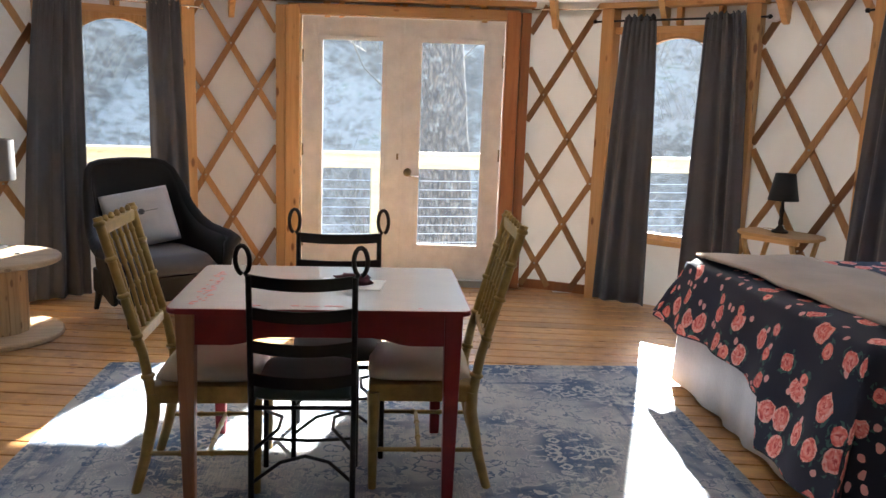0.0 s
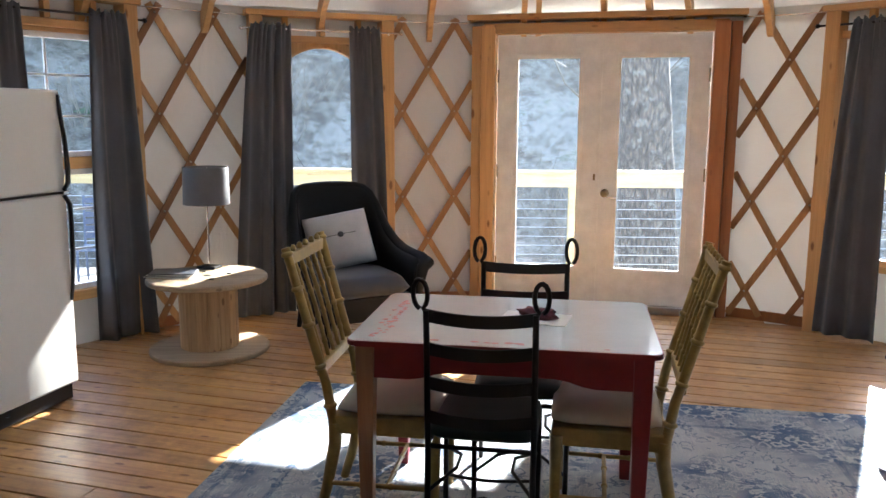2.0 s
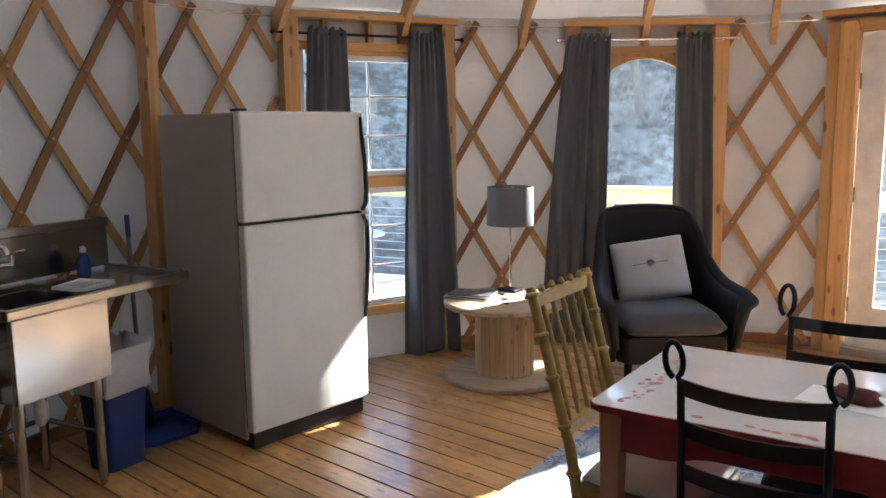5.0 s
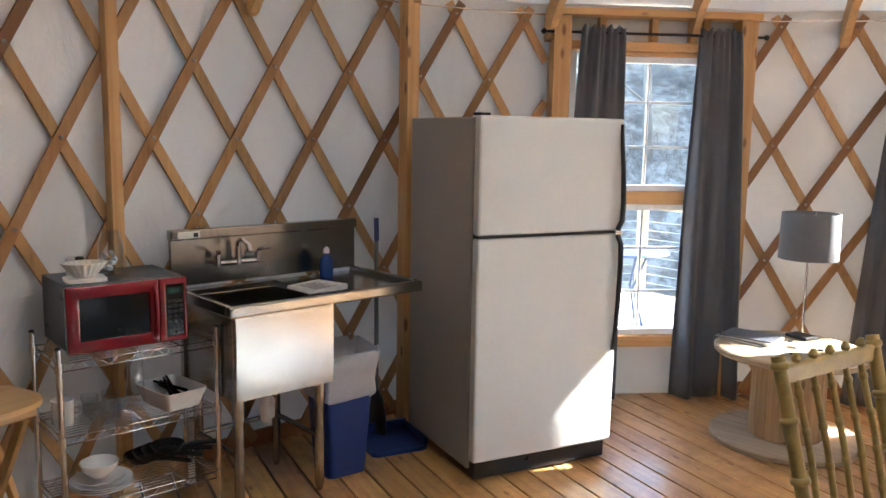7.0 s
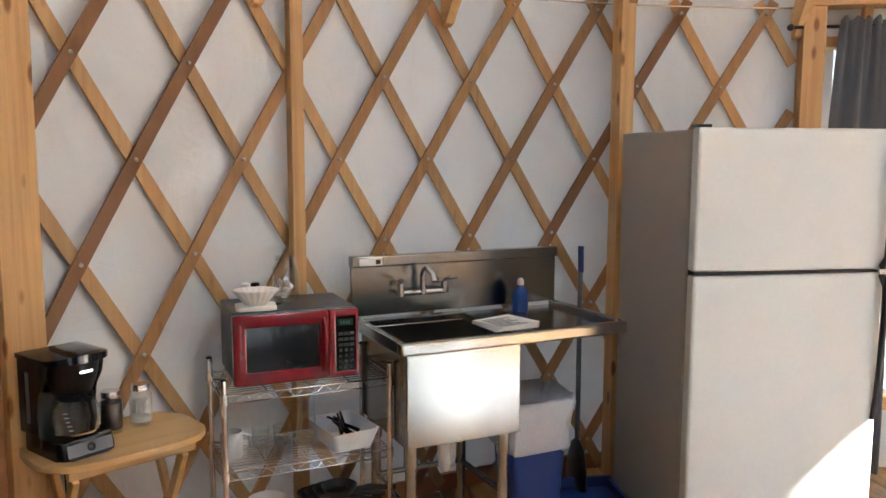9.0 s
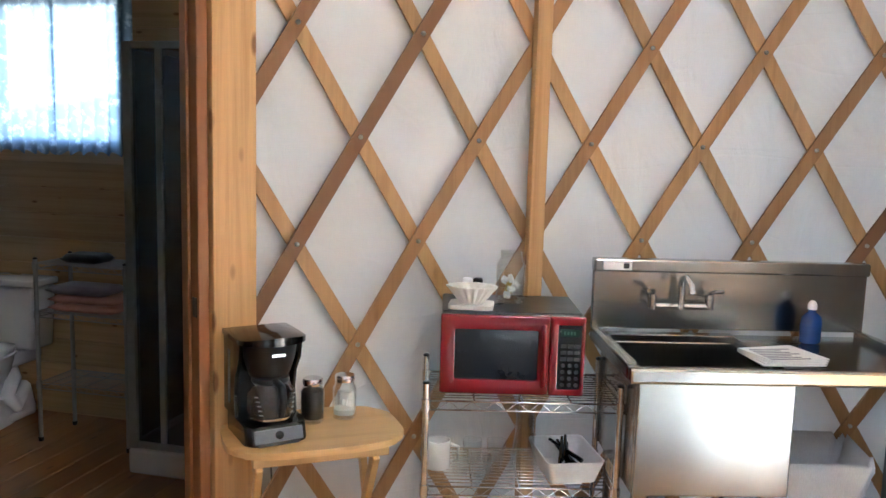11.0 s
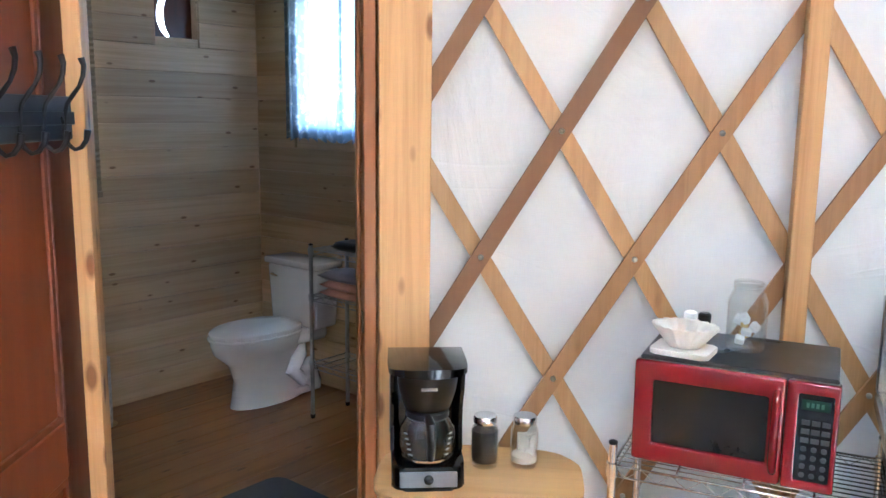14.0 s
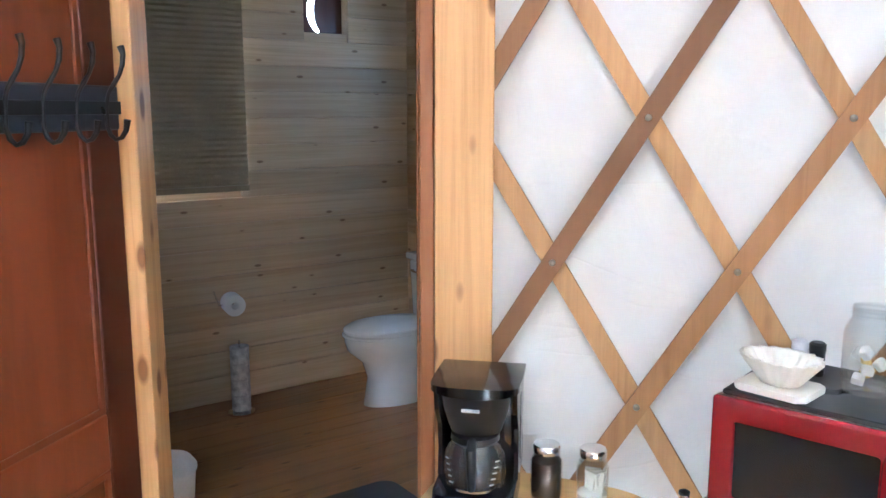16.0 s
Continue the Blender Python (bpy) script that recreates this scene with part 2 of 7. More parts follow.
def steel_mat():
    n = Nodes("steel")
    v = n.coords((6, 300, 300))
    g = n.noise(v, 1.0, 3)
    b = n.noise(n.coords(), 5.0, 3)
    n.set(Base_Color=n.ramp(b, [(0.3, (0.36, 0.355, 0.335)), (0.7, (0.46, 0.455, 0.43))]), Metallic=1.0, Roughness=n.math("MULTIPLY_ADD", g, 0.04, 0.19))
    n.bump(g, 0.012, 0.0005)
    return n.m


M["steel"] = steel_mat()


def glass_mat(name, rough=0.0, col=(1, 1, 1), edge=0.22, haze=0.0):
    """Thin pane: clear, with a faint mirror; haze mixes in a pale milky veil."""
    n = Nodes(name)
    lw = n.node("ShaderNodeLayerWeight", {"Blend": 0.5})
    gl_fac = n.math("MULTIPLY_ADD", n.math("POWER", lw.outputs["Facing"], 4.0 if edge < 0.3 else 2.2), edge, 0.03)
    tr = n.node("ShaderNodeBsdfTransparent", {"Color": (*col, 1)})
    gl = n.node("ShaderNodeBsdfGlossy", {"Color": (1, 1, 1, 1), "Roughness": 0.02 + rough})
    mx = n.node("ShaderNodeMixShader", {0: gl_fac, 1: tr.outputs[0], 2: gl.outputs[0]})
    last = mx.outputs[0]
    if haze:
        d = n.noise(n.coords(), 6.0, 5)
        df = n.node("ShaderNodeBsdfTranslucent", {"Color": (0.8, 0.85, 0.9, 1)})
        m2 = n.node("ShaderNodeMixShader", {0: n.math("MULTIPLY", d, haze), 1: last, 2: df.outputs[0]})
        last = m2.outputs[0]
    n.t.links.new(last, n.out.inputs["Surface"])
    return n.m


# haze puts the bright veil over the outdoor view into the glass
M["pane"] = glass_mat("pane", haze=0.03)
M["jarglass"] = glass_mat("jarglass", col=(0.95, 0.96, 0.955), edge=0.5)
M["darkpane"] = plain("darkpane", (0.012, 0.013, 0.015), 0.07, var=0.1)
M["liner"] = curtain_mat("liner", (0.70, 0.69, 0.70), 0.35)
M["slate"] = plain("slate", (0.045, 0.05, 0.06), 0.45)
M["showerglass"] = glass_mat("showerglass", 0.15, (0.62, 0.64, 0.65), haze=0.12)


def lace_mat():
    n = Nodes("lace")
    v = n.coords()
    vo = n.node("ShaderNodeTexVoronoi", {"Vector": v, "Scale": 24.0})
    pat = n.ramp(n.math("ADD", n.noise(v, 18.0, 4, 0.7), n.math("MULTIPLY", vo.outputs["Distance"], 0.3)), [(0.48, (0.46, 0.52, 0.57)), (0.64, (0.20, 0.25, 0.30))])
    df = n.node("ShaderNodeBsdfDiffuse", {"Color": pat})
    tl = n.node("ShaderNodeBsdfTranslucent", {"Color": pat})
    mx = n.node("ShaderNodeMixShader", {0: 0.75, 1: df.outputs[0], 2: tl.outputs[0]})
    tr = n.node("ShaderNodeBsdfTransparent")
    m2 = n.node("ShaderNodeMixShader", {0: 0.03, 1: mx.outputs[0], 2: tr.outputs[0]})
    n.t.links.new(m2.outputs[0], n.out.inputs["Surface"])
    return n.m


M["lace"] = lace_mat()


def rug_mat(w, d):
    """Worn blue and cream oriental pattern with a border."""
    n = Nodes("rug")
    c = n.node("ShaderNodeTexCoord").outputs["Object"]
    sp = n.node("ShaderNodeSeparateXYZ", {0: c})
    ax, ay = n.math("ABSOLUTE", sp.outputs[0]), n.math("ABSOLUTE", sp.outputs[1])
    edge = n.math("MINIMUM", n.math("SUBTRACT", w / 2, ax), n.math("SUBTRACT", d / 2, ay))
    sym = n.node("ShaderNodeCombineXYZ", {0: ax, 1: ay, 2: 0.0}).outputs[0]
    n1 = n.noise(sym, 11.0, 5, 0.62, 2.0)
    vo = n.node("ShaderNodeTexVoronoi", {"Vector": sym, "Scale": 15.0})
    pat = n.math("ADD", n.math("MULTIPLY", n1, 0.75), n.math("MULTIPLY", vo.outputs["Distance"], 0.55))
    scroll = n.ramp(n.math("ABSOLUTE", n.math("SUBTRACT", pat, 0.6)), [(0.03, (1, 1, 1)), (0.07, (0, 0, 0))])
    region = n.ramp(n.noise(sym, 1.9, 3, 0.5, 0.6), [(0.40, (0.22, 0.22, 0.22)), (0.56, (0.85, 0.85, 0.85))])
    wear = n.noise(c, 2.2, 4, 0.6)
    streak = n.noise(n.coords((9, 190, 1)), 1.0, 4, 0.8)
    streak2 = n.noise(n.coords((190, 9, 1)), 1.0, 4, 0.8)
    worn = n.ramp(n.math("ADD", n.math("MULTIPLY", wear, 0.35), n.math("MULTIPLY", n.math("ADD", streak, streak2), 0.325)), [(0.41, (0.12, 0.12, 0.12)), (0.50, (1, 1, 1))])
    border = n.ramp(edge, [(0.0, (0.45, 0.45, 0.45)), (0.05, (0.45, 0.45, 0.45)), (0.055, (0.9, 0.9, 0.9)), (0.075, (0.8, 0.8, 0.8)), (0.08, (0.30, 0.30, 0.30)), (0.30, (0.34, 0.34, 0.34)), (0.305, (0.9, 0.9, 0.9)), (0.33, (0.8, 0.8, 0.8)), (0.335, (0.16, 0.16, 0.16)), (1.0, (0.16, 0.16, 0.16))])
    mixed = n.math("ADD", n.math("MULTIPLY", n.math("ABSOLUTE", n.math("SUBTRACT", region, scroll)), 1.08), n.math("MULTIPLY", border, 0.5))
    f = n.math("MINIMUM", n.math("MULTIPLY", mixed, worn), 1.0)
    cream = n.ramp(streak, [(0.3, (0.44, 0.445, 0.435)), (0.7, (0.64, 0.63, 0.59))])
    blue = n.ramp(streak2, [(0.3, (0.035, 0.065, 0.135)), (0.7, (0.09, 0.145, 0.24))])
    n.set(Base_Color=n.mix(f, cream, blue), Roughness=0.95)
    n.bump(n.math("ADD", streak, streak2), 0.5, 0.003)
    return n.m


def quilt_mat():
    """Navy cloth with clusters of coral roses, teal leaves and small pale blossoms."""
    n = Nodes("quilt")
    v = n.coords((1, 1, 1), "UV")
    warp = n.node("ShaderNodeTexNoise", {"Vector": v, "Scale": 18.0, "Detail": 2.0})
    vv = n.node("ShaderNodeVectorMath", {0: v, 1: n.node("ShaderNodeVectorMath", {0: warp.outputs["Color"], 1: (0.028, 0.028, 0.0)}, operation="MULTIPLY").outputs[0]}, operation="ADD").outputs[0]
    vo = n.node("ShaderNodeTexVoronoi", {"Vector": vv, "Scale": 8.5, "Randomness": 0.85})
    vo.voronoi_dimensions = "2D"
    pick = n.node("ShaderNodeSeparateColor", {0: vo.outputs["Color"]})
    here = n.math("GREATER_THAN", pick.outputs[1], 0.42)
    size = n.math("MULTIPLY_ADD", pick.outputs[0], 0.30, 0.20)
    rose = n.math("MULTIPLY", n.math("LESS_THAN", vo.outputs["Distance"], size), here)
    petal = n.noise(vv, 34.0, 3, 0.6, 2.2)
    ring = n.math("MULTIPLY_ADD", n.math("SINE", n.math("MULTIPLY_ADD", vo.outputs["Distance"], 26.0, n.math("MULTIPLY", petal, 9.0))), 0.08, petal)
    rcol = n.ramp(n.math("ADD", ring, n.math("MULTIPLY", vo.outputs["Distance"], 0.35)), [(0.38, (0.50, 0.05, 0.05)), (0.55, (0.78, 0.19, 0.15)), (0.78, (0.86, 0.47, 0.40))])
    halo = n.math("LESS_THAN", n.math("SUBTRACT", vo.outputs["Distance"], size), 0.16)
    leaf = n.math("MULTIPLY", n.math("MULTIPLY", halo, here), n.math("GREATER_THAN", n.noise(vv, 30.0, 2, 0.5, 1.0), 0.55))
    tiny = n.node("ShaderNodeTexVoronoi", {"Vector": vv, "Scale": 17.0})
    tiny.voronoi_dimensions = "2D"
    tp = n.node("ShaderNodeSeparateColor", {0: tiny.outputs["Color"]})
    bud = n.math("MULTIPLY", n.math("LESS_THAN", tiny.outputs["Distance"], 0.26), n.math("GREATER_THAN", tp.outputs[0], 0.84))
    base = n.mix(leaf, (0.009, 0.011, 0.028), (0.045, 0.10, 0.085))
    base = n.mix(bud, base, (0.74, 0.36, 0.33))
    n.set(Base_Color=n.mix(rose, base, rcol), Roughness=0.8)
    n.bump(n.noise(v, 300.0, 2), 0.15, 0.001)
    return n.m


def ground_mat():
    n = Nodes("ground")
    v = n.coords()
    a, b = n.noise(v, 0.35, 5, 0.65), n.noise(v, 3.0, 5, 0.7)
    f = n.math("ADD", n.math("MULTIPLY", a, 0.5), n.math("MULTIPLY", b, 0.5))
    n.set(Base_Color=n.ramp(f, [(0.36, (0.035, 0.03, 0.022)), (0.47, (0.10, 0.085, 0.06)), (0.57, (0.24, 0.22, 0.18)), (0.68, (0.07, 0.085, 0.035))]), Roughness=0.95)
    n.bump(b, 0.8, 0.1)
    return n.m


def bark_mat():
    n = Nodes("bark")
    v = n.coords((9, 9, 3.2))
    vo = n.node("ShaderNodeTexVoronoi", {"Vector": v, "Scale": 2.6})
    li = n.noise(n.coords(), 9.0, 5, 0.7)
    col = n.ramp(vo.outputs["Distance"], [(0.1, (0.16, 0.13, 0.10)), (0.5, (0.055, 0.045, 0.038)), (0.8, (0.025, 0.02, 0.018))])
    col = n.mix(n.ramp(li, [(0.55, (0, 0, 0)), (0.64, (0.6, 0.6, 0.6))]), col, (0.22, 0.22, 0.19))
    n.set(Base_Color=col, Roughness=0.95)
    n.bump(vo.outputs["Distance"], 1.0, 0.05)
    return n.m


def leaf_mat(name, a, b):
    n = Nodes(name)
    f = n.noise(n.coords(), 3.0, 3)
    n.set(Base_Color=n.ramp(f, [(0.3, a), (0.7, b)]), Roughness=0.7)
    return n.m


M["quilt"] = quilt_mat()
M["ground"] = ground_mat()
M["bark"] = bark_mat()
M["needles"] = leaf_mat("needles", (0.03, 0.06, 0.02), (0.08, 0.12, 0.04))
M["twigs"] = plain("twigs", (0.19, 0.165, 0.13), 0.9, var=0.3, scale=2, bump=0)

# ---- mesh tools ----


def finish(bm, name, mat, parent=None, m=None, smooth=False, bevel=0.0, auto=None):
    """A mesh object from a bmesh, placed under its parent."""
    if bevel:
        bmesh.ops.bevel(bm, geom=list(bm.edges), offset=bevel, segments=2, affect="EDGES", profile=0.5)
    me = bpy.data.meshes.new(name)
    bm.normal_update()
    bm.to_mesh(me)
    bm.free()
    if smooth:
        me.polygons.foreach_set("use_smooth", [True] * len(me.polygons))
        if auto:
            me.set_sharp_from_angle(angle=radians(auto))
    ob = new(name, me)
    for x in mat if isinstance(mat, (list, tuple)) else [mat]:
        me.materials.append(M[x])
    if parent is not None:
        ob.parent = parent
    if m is not None:
        ob.matrix_basis = m
    return ob


def thing(name, m, label, category, group="", kind=""):
    ob = new(name)
    ob.empty_display_size = 0.1
    ob.matrix_basis = m
    return tagged(ob, label, category, group, kind)


def add_box(bm, a, b, m=None):
    (x0, y0, z0), (x1, y1, z1) = a, b
    vs = [bm.verts.new(Vector(p) if m is None else m @ Vector(p)) for p in ((x0, y0, z0), (x1, y0, z0), (x1, y1, z0), (x0, y1, z0), (x0, y0, z1), (x1, y0, z1), (x1, y1, z1), (x0, y1, z1))]
    for f in ((0, 3, 2, 1), (4, 5, 6, 7), (0, 1, 5, 4), (1, 2, 6, 5), (2, 3, 7, 6), (3, 0, 4, 7)):
        bm.faces.new([vs[i] for i in f])
    return vs


def block(name, a, b, mat, parent=None, bevel=0.004, m=None, smooth=False):
    bm = bmesh.new()
    add_box(bm, a, b)
    return finish(bm, name, mat, parent, m, smooth, bevel)


def add_tube(bm, pts, r, seg=8, caps=True, closed=False):
    """Round bar along a line of points; r is one radius or one per point."""
    pts = [Vector(p) for p in pts]
    n = len(pts)
    rings = []
    up = None
    for i, p in enumerate(pts):
        a, b = (pts[(i - 1) % n], pts[(i + 1) % n]) if closed else (pts[max(0, i - 1)], pts[min(n - 1, i + 1)])
        t = (b - a).normalized()
        if up is None:
            up = t.orthogonal().normalized()
        up = (up - t * up.dot(t)).normalized()
        side = t.cross(up)
        rr = r[i] if isinstance(r, (list, tuple)) else r
        rings.append([bm.verts.new(p + (up * math.cos(k * 2 * math.pi / seg) + side * math.sin(k * 2 * math.pi / seg)) * rr) for k in range(seg)])
    for i in range(n if closed else n - 1):
        a, b = rings[i], rings[(i + 1) % n]
        for k in range(seg):
            bm.faces.new((a[k], a[(k + 1) % seg], b[(k + 1) % seg], b[k]))
    if caps and not closed:
        bm.faces.new(rings[0][::-1])
        bm.faces.new(rings[-1])


def tube(name, pts, r, mat, parent=None, seg=8, closed=False, m=None):
    bm = bmesh.new()
    add_tube(bm, pts, r, seg, True, closed)
    return finish(bm, name, mat, parent, m, True, auto=50)


def add_lathe(bm, prof, seg=24, c=(0, 0, 0), sx=1.0, sy=1.0, caps=True):
    rings = []
    for r, z in prof:
        rings.append([bm.verts.new((c[0] + sx * r * math.cos(2 * math.pi * k / seg), c[1] + sy * r * math.sin(2 * math.pi * k / seg), c[2] + z)) for k in range(seg)])
    for a, b in zip(rings, rings[1:]):
        for k in range(seg):
            bm.faces.new((a[k], a[(k + 1) % seg], b[(k + 1) % seg], b[k]))
    if caps:
        bm.faces.new(rings[0][::-1])
        bm.faces.new(rings[-1])


def lathe(name, prof, mat, parent=None, seg=24, c=(0, 0, 0), m=None, sx=1.0, sy=1.0, caps=True):
    bm = bmesh.new()
    add_lathe(bm, prof, seg, c, sx, sy, caps)
    return finish(bm, name, mat, parent, m, True, auto=40)


def add_prism(bm, outline, z0, z1, m=None):
    """Solid between two heights from a flat outline."""
    put = (lambda p: Vector(p)) if m is None else (lambda p: m @ Vector(p))
    lo = [bm.verts.new(put((x, y, z0))) for x, y in outline]
    hi = [bm.verts.new(put((x, y, z1))) for x, y in outline]
    n = len(outline)
    bm.faces.new(lo[::-1])
    bm.faces.new(hi)
    for i in range(n):
        bm.faces.new((lo[i], lo[(i + 1) % n], hi[(i + 1) % n], hi[i]))


def round_rect(w, d, r, seg=6):
    out = []
    for cx, cy, a in ((w / 2 - r, d / 2 - r, 0), (-w / 2 + r, d / 2 - r, 90), (-w / 2 + r, -d / 2 + r, 180), (w / 2 - r, -d / 2 + r, 270)):
        for k in range(seg + 1):
            t = radians(a + 90 * k / seg)
            out.append((cx + r * math.cos(t), cy + r * math.sin(t)))
    return out


def add_pad(bm, w, d, h, z, rows=10, puff=0.35, rim=3.2):
    """Stuffed cushion: a swelling box, rounder at the rim."""
    top, bot = {}, {}
    for i in range(rows + 1):
        for j in range(rows + 1):
            u, v = 2 * i / rows - 1, 2 * j / rows - 1
            k = (1 - abs(u) ** rim) * (1 - abs(v) ** rim)
            x, y = u * w / 2 * (1 - 0.04 * abs(v) ** 4), v * d / 2 * (1 - 0.04 * abs(u) ** 4)
            e = k ** 0.4
            top[i, j] = bm.verts.new((x, y, z + h * (0.5 + 0.5 * e) + puff * h * k))
            bot[i, j] = bm.verts.new((x, y, z + h * (0.5 - 0.5 * e))) if 0 < i < rows and 0 < j < rows else top[i, j]
    for i in range(rows):
        for j in range(rows):
            bm.faces.new((top[i, j], top[i + 1, j], top[i + 1, j + 1], top[i, j + 1]))
            q = (bot[i, j + 1], bot[i + 1, j + 1], bot[i + 1, j], bot[i, j])
            if len(set(q)) == 4:
                try:
                    bm.faces.new(q)
                except ValueError:
                    pass


def tilted(a, b):
    """Turns the z axis onto the way from a to b, standing at a."""
    a, b = Vector(a), Vector(b)
    return Matrix.Translation(a) @ (b - a).to_track_quat("Z", "Y").to_matrix().to_4x4()

# ---- the round room ----
CX, CY, R = -0.408, 3.67, 3.62
WALL_TOP = 2.28


def at_az(a, r, z=0.0):
    return Vector((CX + r * math.cos(radians(a)), CY + r * math.sin(radians(a)), z))


def bay(a, half):
    """Pose of a flat bay in the round wall: x to the right seen from inside, y outwards."""
    d = R * math.cos(radians(half))
    p = at_az(a, d)
    return pose(p.x, p.y, 0, 0, 0, a - 90), R * math.sin(radians(half))


BAYS = {"door": (92.3, 16.4), "win2": (128.0, 8.9), "win1": (159.8, 9.6), "win3": (57.0, 9.4), "win4": (25.5, 9.4), "bath": (232.7, 7.2)}
solid = [(75.9, 66.4), (47.6, 34.9), (16.1, -120.1), (-134.5 + 0.4, -190.6), (150.2, 136.9), (119.1, 108.7)]


def arc_wall(name, a0, a1, r, z0, z1, mat, thick=0.012):
    bm = bmesh.new()
    n = max(2, int(abs(a0 - a1) / 1.7))
    rings = []
    for i in range(n + 1):
        a = a0 + (a1 - a0) * i / n
        rings.append([bm.verts.new(at_az(a, rr, z)) for rr, z in ((r, z0), (r, z1), (r + thick, z1), (r + thick, z0))])
    for p, q in zip(rings, rings[1:]):
        for k in range(4):
            bm.faces.new((p[k], p[(k + 1) % 4], q[(k + 1) % 4], q[k]))
    bm.faces.new(rings[0])
    bm.faces.new(rings[-1][::-1])
    return finish(bm, name, mat, smooth=True, auto=40)


for i, (a0, a1) in enumerate(solid):
    tagged(arc_wall("wall_%d" % (i + 1), a0 + 0.7, a1 - 0.7, R + 0.035, -0.02, WALL_TOP + 0.06, "canvas"), "off-white canvas yurt wall behind the lattice", "wall", kind="structure")
    tagged(arc_wall("baseboard_%d" % (i + 1), a0, a1, R + 0.005, 0.0, 0.075, "redtimber", 0.022), "reddish wooden baseboard along the round wall", "baseboard", kind="structure")

# lattice laths: two crossed layers, each lath an own piece
PITCH, HALF_Z, ROW_Z = 6.7, 0.3455, 1.889
# far edge, near edge, a crossing, and the height of that crossing
SECTIONS = [(226.0, 169.7, 222.2, ROW_Z), (150.2, 136.9, 144.2, ROW_Z), (119.1, 108.7, 114.35, ROW_Z + 0.03), (75.9, 66.4, 70.5, ROW_Z + 0.06), (47.6, 34.9, 41.1, ROW_Z + 0.085), (16.1, -119.8, 14.0, ROW_Z)]


def lath(parent, az_at, lean, lo, hi, layer, row_z):
    """One lath: az_at at the reference row, leaning by PITCH/2 a row, cut at the section's ends."""
    slope = lean * (PITCH / 2) / HALF_Z
    z0, z1 = 0.03, WALL_TOP + 0.015
    if abs(slope) > 0:
        za, zb = sorted(((lo - az_at) / slope + row_z, (hi - az_at) / slope + row_z))
        z0, z1 = max(z0, za), min(z1, zb)
    if z1 - z0 < 0.12:
        return None
    n = max(2, int((z1 - z0) / 0.16))
    r0 = R - (0.013 if layer else 0.0)
    w = 0.024
    tz, ta = 1.0, radians(slope) * R
    ln = math.hypot(tz, ta)
    bm = bmesh.new()
    rings = []
    for i in range(n + 1):
        z = z0 + (z1 - z0) * i / n
        a = az_at + slope * (z - row_z)
        ring = []
        for s, r in ((-w, r0), (w, r0), (w, r0 + 0.012), (-w, r0 + 0.012)):
            da, dz = s * tz / ln, -s * ta / ln
            zz = min(max(z + dz, 0.01), WALL_TOP + 0.03)
            ring.append(bm.verts.new(at_az(a + math.degrees(da / R), r, zz)))
        rings.append(ring)
    for p, q in zip(rings, rings[1:]):
        for k in range(4):
            bm.faces.new((p[k], p[(k + 1) % 4], q[(k + 1) % 4], q[k]))
    bm.faces.new(rings[0][::-1])
    bm.faces.new(rings[-1])
    bmesh.ops.recalc_face_normals(bm, faces=bm.faces)
    return finish(bm, "lath", "lath_front" if layer else "lath", parent)


def lattice():
    for i, (hi, lo, ref, row_z) in enumerate(SECTIONS):
        wall = thing("lattice_%d" % (i + 1), Matrix.Identity(4), "crossed wooden yurt lattice laths screwed together", "lattice", kind="structure")
        k0, k1 = int((lo - ref) / PITCH) - 5, int((hi - ref) / PITCH) + 5
        for k in range(k0, k1 + 1):
            for lean, layer in ((-1, 1), (1, 0)):
                lath(wall, ref + k * PITCH, lean, lo, hi, layer, row_z)
        bm = bmesh.new()
        for k in range(2 * k0, 2 * k1 + 1):
            a = ref + k * PITCH / 2
            if not lo + 0.6 < a < hi - 0.6:
                continue
            for row in range(-5, 2):
                if (row + k) % 2 == 0:
                    p = at_az(a, R - 0.0135, row_z + row * HALF_Z)
                    q = at_az(a, R - 0.019, row_z + row * HALF_Z)
                    add_tube(bm, [p, q], 0.008, 8)
        tagged(finish(bm, "screws", "screw", wall, smooth=True), kind="stuff")


lattice()


def stud(name, a, width, depth, z1=WALL_TOP + 0.05, mat="timber", r=None, z0=0.0):
    rr = R - 0.018 if r is None else r
    p = at_az(a, rr)
    return tagged(block(name, (-width / 2, -depth, z0), (width / 2, 0, z1), mat, None, 0.004, pose(p.x, p.y, 0, 0, 0, a - 90)), "light pine roof-support stud against the lattice wall", "post", kind="structure")


stud("post_1", 208.8, 0.056, 0.045)
stud("post_2", 183.8, 0.07, 0.10, r=R - 0.05)
stud("post_3", -30.0, 0.08, 0.045)
stud("post_4", -75.0, 0.08, 0.045)

# cable that rings the wall's top
bm = bmesh.new()
for a0, a1 in solid:
    n = int(abs(a0 - a1) / 2) + 2
    add_tube(bm, [at_az(a0 + (a1 - a0) * i / n, R - 0.02, WALL_TOP - 0.015) for i in range(n + 1)], 0.005, 6)
tagged(finish(bm, "trim_cable", "chrome", smooth=True), "steel tension cable along the wall top", "cable", kind="structure")

# rafters, crown ring and roof cloth
RISE, CROWN_R = 0.62, 0.75
roof_z = lambda r: WALL_TOP + 0.06 + (R - r) * RISE


